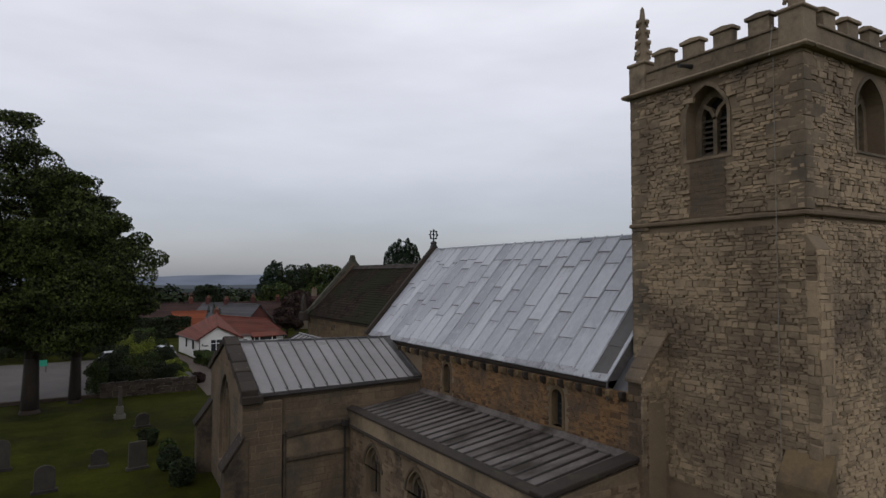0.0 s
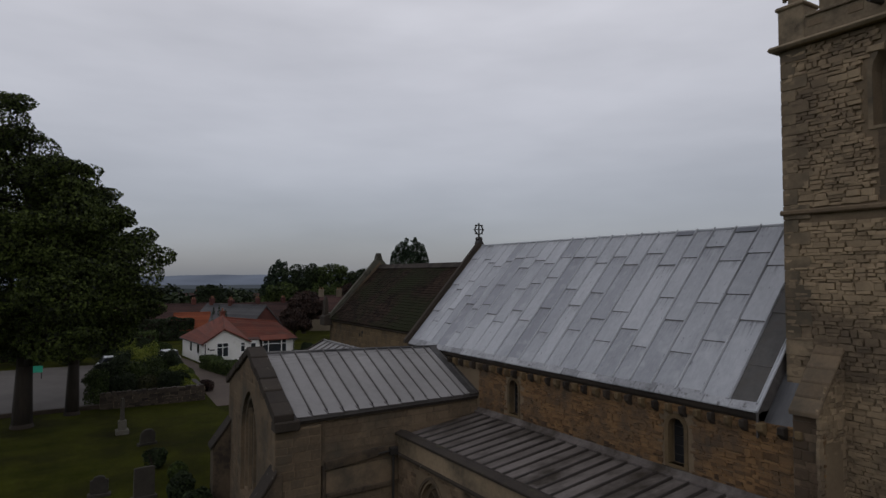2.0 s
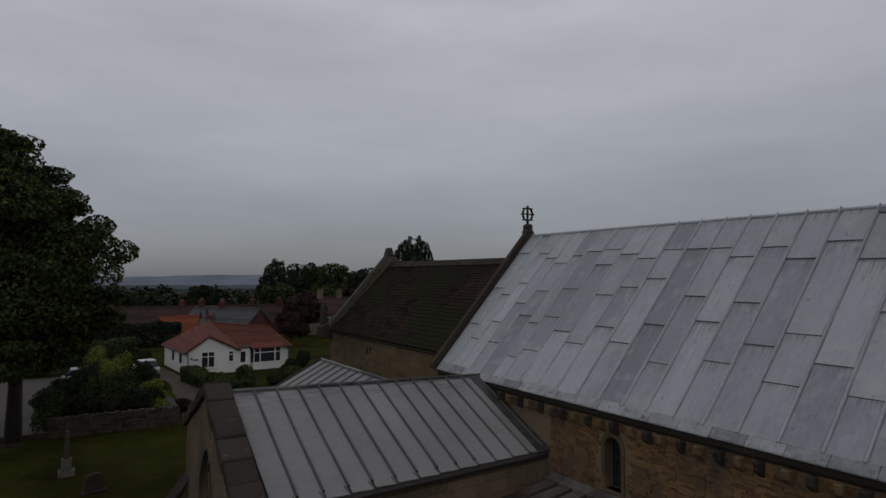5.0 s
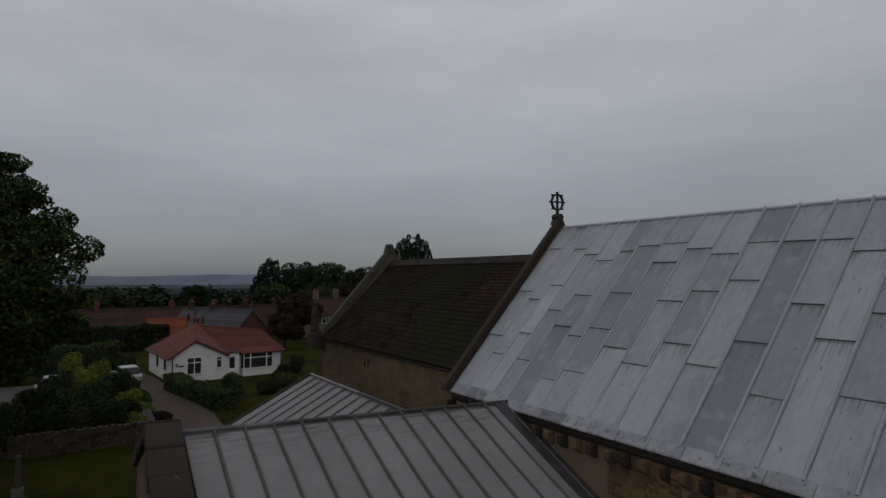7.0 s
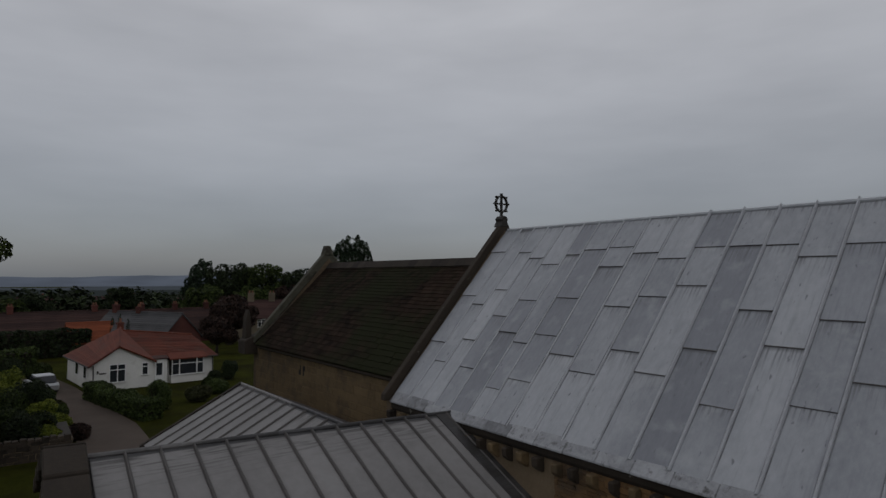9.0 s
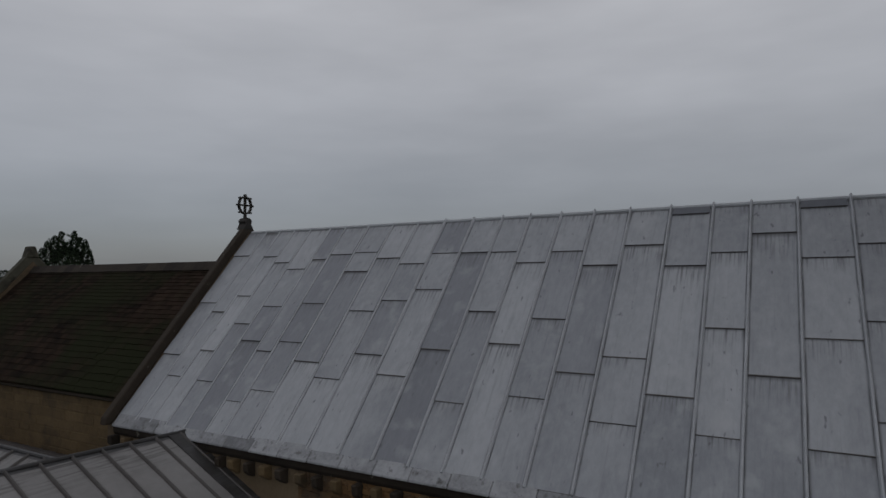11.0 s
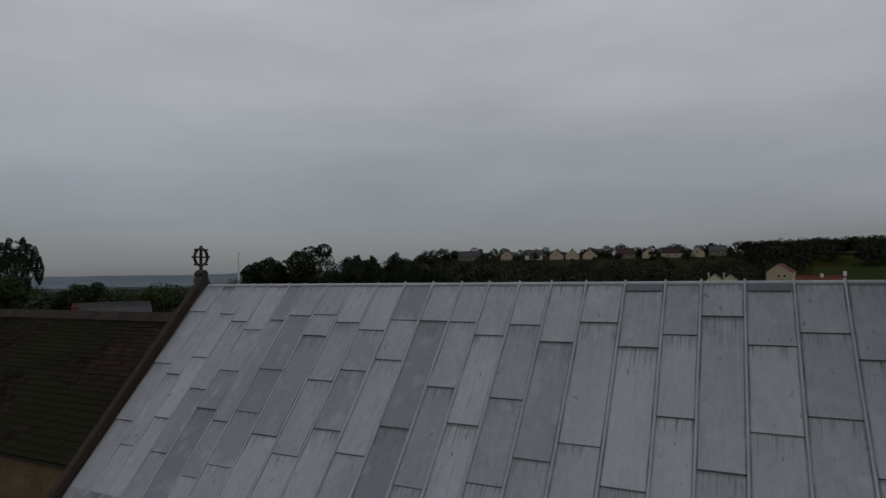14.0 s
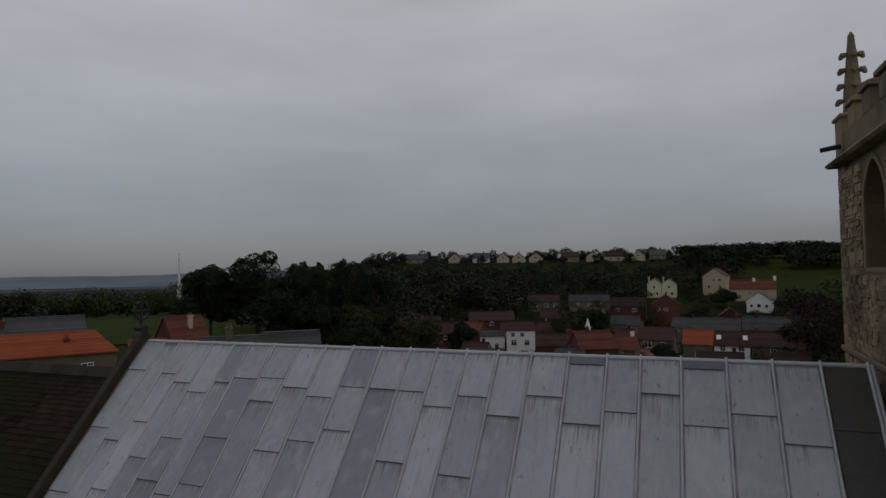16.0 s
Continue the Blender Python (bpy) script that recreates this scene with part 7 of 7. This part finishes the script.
# small cottages crowded along the valley floor
rv = random.Random(55)
taken = [(q.location.x, q.location.y) for q in scene.objects if q.name.startswith("house") and q.parent is None]
made = 0
while made < 20:
    d, b = rv.uniform(128, 210), radians(rv.uniform(64, 99))
    x, y = -12.85 + d * math.sin(b), 2.09 + d * math.cos(b)
    if any(math.hypot(x - p, y - q) < 11 for p, q in taken):
        continue
    taken.append((x, y))
    w = rv.uniform(5.5, 9)
    wall, roofm = rv.choice([(M_BRICK, M_DARKTILE), (M_BRICK, M_DARKTILE), (M_BUFF, M_DARKTILE), (M_BUFF, M_GREYSLATE), (M_BRICK, M_REDTILE)])
    house((x, y), rv.choice((-92, -80, -100, 0, -70)), w, 6, 3.6, 6.0, wall, roofm, "small terraced cottage on the valley floor", [(-w / 4, 2.2, 0.9, 1.0), (w / 4, 2.2, 0.9, 1.0), (-1, 0, 1.8, 0.9, 1.0)], [(w * 0.3, 0, 0.8)], rows=8)
    made += 1

chim = thing("distant_chimney", "tall slim pale factory chimney on the plain", "chimney", (484, 495, height(484, 495)))
z0 = height(484, 495)
part("chimney_shaft", tube((484, 495, z0), (484, 495, 36), 1.3, 0.8, 10), M_WHITE, chim)
part("works_building", join(box(482.4, 485.6, 493.4, 496.6, z0, 4.0), box(488.5, 492, 488, 491.5, z0, 5.5)), M_WHITE, chim, "pale works buildings")

# single trees that stand out
tree("pine_tree", (57.1, 129.6), [(0, 0, 12.6, 3.3, 3.3, 5.6)] + [(dx, -0.55 * dx, zz, 0.85, 0.85, 3.0) for dx, zz in ((-3.4, 14.6), (-2.5, 16.6), (-1.5, 17.2), (-0.5, 18.0), (0.5, 17.4), (1.4, 18.2), (2.3, 17.0), (3.1, 16.4), (3.8, 14.4))], 26000, 0.15, M_CONIFER, "bushy dark conifer behind the chancel", trunk=0.35, seed=60)
for i, (x, y, h) in enumerate(((-0.7, 76, 5.3), (0.05, 76.3, 5.6), (0.8, 76, 5.0))):
    tree("cypress_tree", (x, y), [(0, 0, h * 0.4, 0.34, 0.34, h * 0.36), (0.03, 0, h * 0.7, 0.24, 0.24, h * 0.3)], 1500, 0.07, M_CONIFER, "slim dark columnar cypress behind the bungalow", trunk=0.08, seed=160 + i, group="cypresses behind the bungalow")
tree("copper_beech", (17.0, 92), round_lobes(7.5, 7.6, 0.8, 61, 7), 10000, 0.2, M_COPPER, "dark copper-leaved tree beside the brick house", trunk=0.35, seed=61)
tree("copper_beech", (11.5, 80), round_lobes(5, 5.0, 0.6, 62, 6), 5000, 0.17, M_COPPER, "small dark red-leaved tree", trunk=0.2, seed=62)
for i, (x, y, w, h, m, lab) in enumerate([
        (21, 121, 7, 14.6, M_CONIFER, "tall dark conifer at the edge of trees"), (26, 119, 10, 14, M_LEAFDARK, "tall dark tree beyond the rooftops"), (31.5, 117, 11, 14.6, M_LEAF, "broad green tree beyond the rooftops"), (37.5, 113, 10, 13.2, M_LEAFDARK, "broad dark tree behind the chancel"),
        (44, 112, 10, 13, M_LEAF, "green tree behind the chancel"), (20, 112, 10, 9.5, M_LEAF, "rounded green tree beyond the rooftops"), (26, 108, 8, 9, M_LEAF, "leafy tree by the stone house"), (31, 101, 8, 9.4, M_COPPER, "dark tree beside the stone house"), (36, 96, 7, 8.5, M_LEAFDARK, "dark tree behind chancel gable"),
        (-3, 150, 9, 8.4, M_LEAFDARK, "dark tree beyond the long roof"), (-8, 140, 9, 7.5, M_LEAF, "green tree beyond long roof"), (16, 168, 9, 9.5, M_LEAFDARK, "dark tree on the plain"), (52, 100, 10, 12, M_LEAFDARK, "tall dark tree behind the chancel"), (49, 120, 10, 13, M_LEAF, "green tree beyond slate roofs"),
        (124.9, -21.8, 16, 17, M_COPPER, "large dark copper tree near the tower"), (131.6, -30.7, 11, 14, M_LEAF, "green tree beside dark tree"), (93.4, 98.7, 13, 18, M_LEAFDARK, "large dark tree on the village edge"), (97.6, 89.8, 17, 21.5, M_LEAFDARK, "very tall dark tree above the rooftops"), (104.7, 83.9, 15, 21, M_LEAFDARK, "tall dark tree above rooftops"),
        (109.9, 72, 14, 15, M_BARE, "olive green tree above rooftops"), (120.6, 90.2, 14, 21.5, M_LEAFDARK, "tall dark tree in the valley"), (126.8, 78.3, 13, 18, M_COPPER, "dark copper tree in valley"), (133.6, 92.4, 13, 20, M_LEAFDARK, "tall dark tree with ragged crown"), (117.1, 60.1, 11, 13, M_BARE, "olive tree among the roofs"), (139.1, 57.5, 8, 10, M_LEAFDARK, "dark round tree among roofs"), (150.5, 97.7, 14, 24, M_LEAFDARK, "tall dark tree on the slope"), (163.5, 94.9, 13, 20, M_LEAFDARK, "dark tree on slope"), (128, 8, 6, 7, M_LEAFDARK, "dark round tree between cottages"), (150, 22, 7, 8, M_LEAFDARK, "dark tree among the cottages"), (165, 36, 8, 9, M_BARE, "olive tree among cottages"), (186, 0, 8, 9, M_LEAFDARK, "dark tree below the pale houses"), (222, -8, 9, 8, M_LEAFDARK, "broad dark tree below cream house"), (180, 30, 8, 9, M_LEAFDARK, "dark tree on the hillside"), (195, 62, 9, 9, M_LEAF, "green tree on the hillside"), (102.9, 67.9, 11, 12, M_LEAFDARK, "dark tree behind the ridge"), (109.9, 88.6, 6, 21.6, M_LEAFDARK, "slender dark tree among taller crowns"), (112.6, 84.6, 7, 22.8, M_LEAF, "tall round-headed green tree on the slope"), (116.2, 78.8, 6.5, 24.3, M_LEAFDARK, "tall narrow dark tree on the slope"), (118.4, 75.1, 4, 24.3, M_CONIFER, "slim dark conifer on the slope")]):
    tree("garden_tree", (x, y), tufted(round_lobes(w, h, h * 0.14, 70 + i, 8), 70 + i, 5), int((4200 + 560 * w) * (2.2 if h > 17 else 1)), 0.23, m, lab, trunk=0.03 * w, seed=70 + i, group="trees in the village")

# far woods: hill scrub, hill crest, plain
r = random.Random(91)


def polar(d, b):
    return d * math.sin(radians(b)), d * math.cos(radians(b))


spots = []
MIDDLE = (-10.0, 4.0)


def seen_from(x, y):
    dx, dy = x - MIDDLE[0], y - MIDDLE[1]
    return math.degrees(math.atan2(dx, dy)), math.hypot(dx, dy)


HOUSES = [q for q in scene.objects if q.name.startswith("house") and q.parent is None]
FRONTS = [seen_from(q.location.x, q.location.y) for q in HOUSES if q.location.x > 100]
while len(spots) < 300:
    d, b = r.uniform(165, 375), r.uniform(52, 112)
    x, y = polar(d, b)
    bb, dd = seen_from(x, y)
    if any(abs(bb - fb) < 1.3 and fd - 45 < dd < fd + 4 for fb, fd in FRONTS):
        continue
    if b > 93 and d > 236:
        continue
    if any(math.hypot(x - q.location.x, y - q.location.y) < 9 for q in HOUSES):
        continue
    hh = 3 + 5 * r.random() if d > 300 else 5 + 7 * r.random()
    if b < 74 and d < 290:
        hh += 4
    spots.append((x, y, hh * r.uniform(0.9, 1.3), hh))
low = []
while len(low) < 1500:
    d, b = r.uniform(150, 380), r.uniform(50, 112)
    x, y = polar(d, b)
    if b > 93.5 and d > 238:
        continue
    if any(math.hypot(x - q.location.x, y - q.location.y) < 8 for q in HOUSES):
        continue
    bb, dd = seen_from(x, y)
    near_house = any(abs(bb - fb) < 1.9 and fd - 45 < dd < fd for fb, fd in FRONTS)
    hh = r.uniform(1.3, 2.8) if near_house else r.uniform(2.0, 4.5)
    low.append((x, y, hh * r.uniform(1.6, 2.6), hh))
valley = []
while len(valley) < 230:
    d, b = r.uniform(112, 205), r.uniform(56, 101)
    x, y = polar(d, b)
    if any(math.hypot(x - q.location.x, y - q.location.y) < 6.5 for q in HOUSES):
        continue
    bb, dd = seen_from(x, y)
    close = any(abs(bb - fb) < 1.7 and fd - 40 < dd < fd for fb, fd in FRONTS)
    hh = r.uniform(2.0, 3.6) if close else r.uniform(4.0, 8.0)
    valley.append((x, y, hh * r.uniform(0.9, 1.5), hh))
for q in HOUSES:
    tag = q["label"]
    if q.location.x < 110 or q.location.x > 215 or any(k in tag for k in ("white", "yellow", "cream", "orange")):
        continue
    away = (Vector((q.location.x, q.location.y)) - Vector(MIDDLE)).normalized()
    for _ in range(2):
        p = Vector((q.location.x, q.location.y)) - away * r.uniform(5.5, 8.5) + Vector((-away.y, away.x)) * r.choice((-1, 1)) * r.uniform(1.5, 5.5)
        hh = r.uniform(4.0, 6.6) + max(0.0, q.location.z - height(p.x, p.y)) * 0.7
        valley.append((p.x, p.y, r.uniform(3.0, 5.5), hh))
woods("valley_trees", valley, M_LEAFDARK, "dark garden trees and hedges among the cottages", 300, 0.34, 98)
woods("hillside_bushes", low, M_HILLSCRUB, "low dark scrub, hedges and gardens on the valley side", 190, 0.29, 97)
woods("hillside_trees", spots[:165], M_HILLDARK, "dark scrub and trees over the valley side", 420, 0.45, 92)
woods("hillside_scrub", spots[165:], M_HILLSCRUB, "olive scrub and hedges over the valley side", 420, 0.45, 93)
spots = []
for k in range(190):
    x, y = polar(r.uniform(328, 440), 89 + 20 * k / 190 + r.uniform(-0.4, 0.4))
    spots.append((x, y, r.uniform(8, 13), r.uniform(6.5, 10)))
for k in range(150):
    x, y = polar(r.uniform(352, 420), 60 + 28 * k / 150 + r.uniform(-0.4, 0.4))
    if any(math.hypot(x - q.location.x, y - q.location.y) < 8 for q in HOUSES):
        continue
    hh = r.uniform(2.5, 5.5) if k % 3 else r.uniform(6, 9.5)
    spots.append((x, y, hh, hh))
woods("crest_wood", spots, M_HILLDARK, "dark wood along the hill crest", 480, 0.55, 94)
spots = []
while len(spots) < 520:
    d, b = 150 * math.exp(r.uniform(0, 2.6)), r.uniform(-8, 54)
    x, y = polar(d, b)
    if 32 < b < 47 and d < 320 or d < 175 and b < 20:
        continue
    hh = r.uniform(5, 10)
    spots.append((x, y, hh * r.uniform(1.0, 1.8), hh))
woods("plain_woods", spots, M_LEAFDARK, "dark trees and hedgerows across the plain", 130, 0.9, 95)
spots = []
for k in range(60):
    x, y = polar(r.uniform(312, 390), 27 + 24 * k / 60)
    spots.append((x, y, r.uniform(12, 20), r.uniform(12, 15) + 2.5 * math.sin(k * 0.55) + (3 if k % 9 == 4 else 0)))
for k in range(16):
    x, y = polar(r.uniform(560, 640), 41.5 + 5 * k / 16)
    spots.append((x, y, r.uniform(14, 20), r.uniform(14, 19)))
woods("field_trees", spots, M_LEAF, "trees round the green field", 800, 0.38, 96)
for k in range(26):
    d, b = r.uniform(170, 420), r.uniform(-6, 22)
    x, y = polar(d, b)
    house((x, y), r.uniform(-40, 40), r.uniform(9, 16), 7, 3.5, 6.0, M_BRICK if k % 3 else M_WHITE, M_DARKTILE, "distant brick house with dark roof on the plain", [(-2, 1, 1.2, 1.2), (2, 1, 1.2, 1.2)], [(0, 0, 0.8)], rows=5)
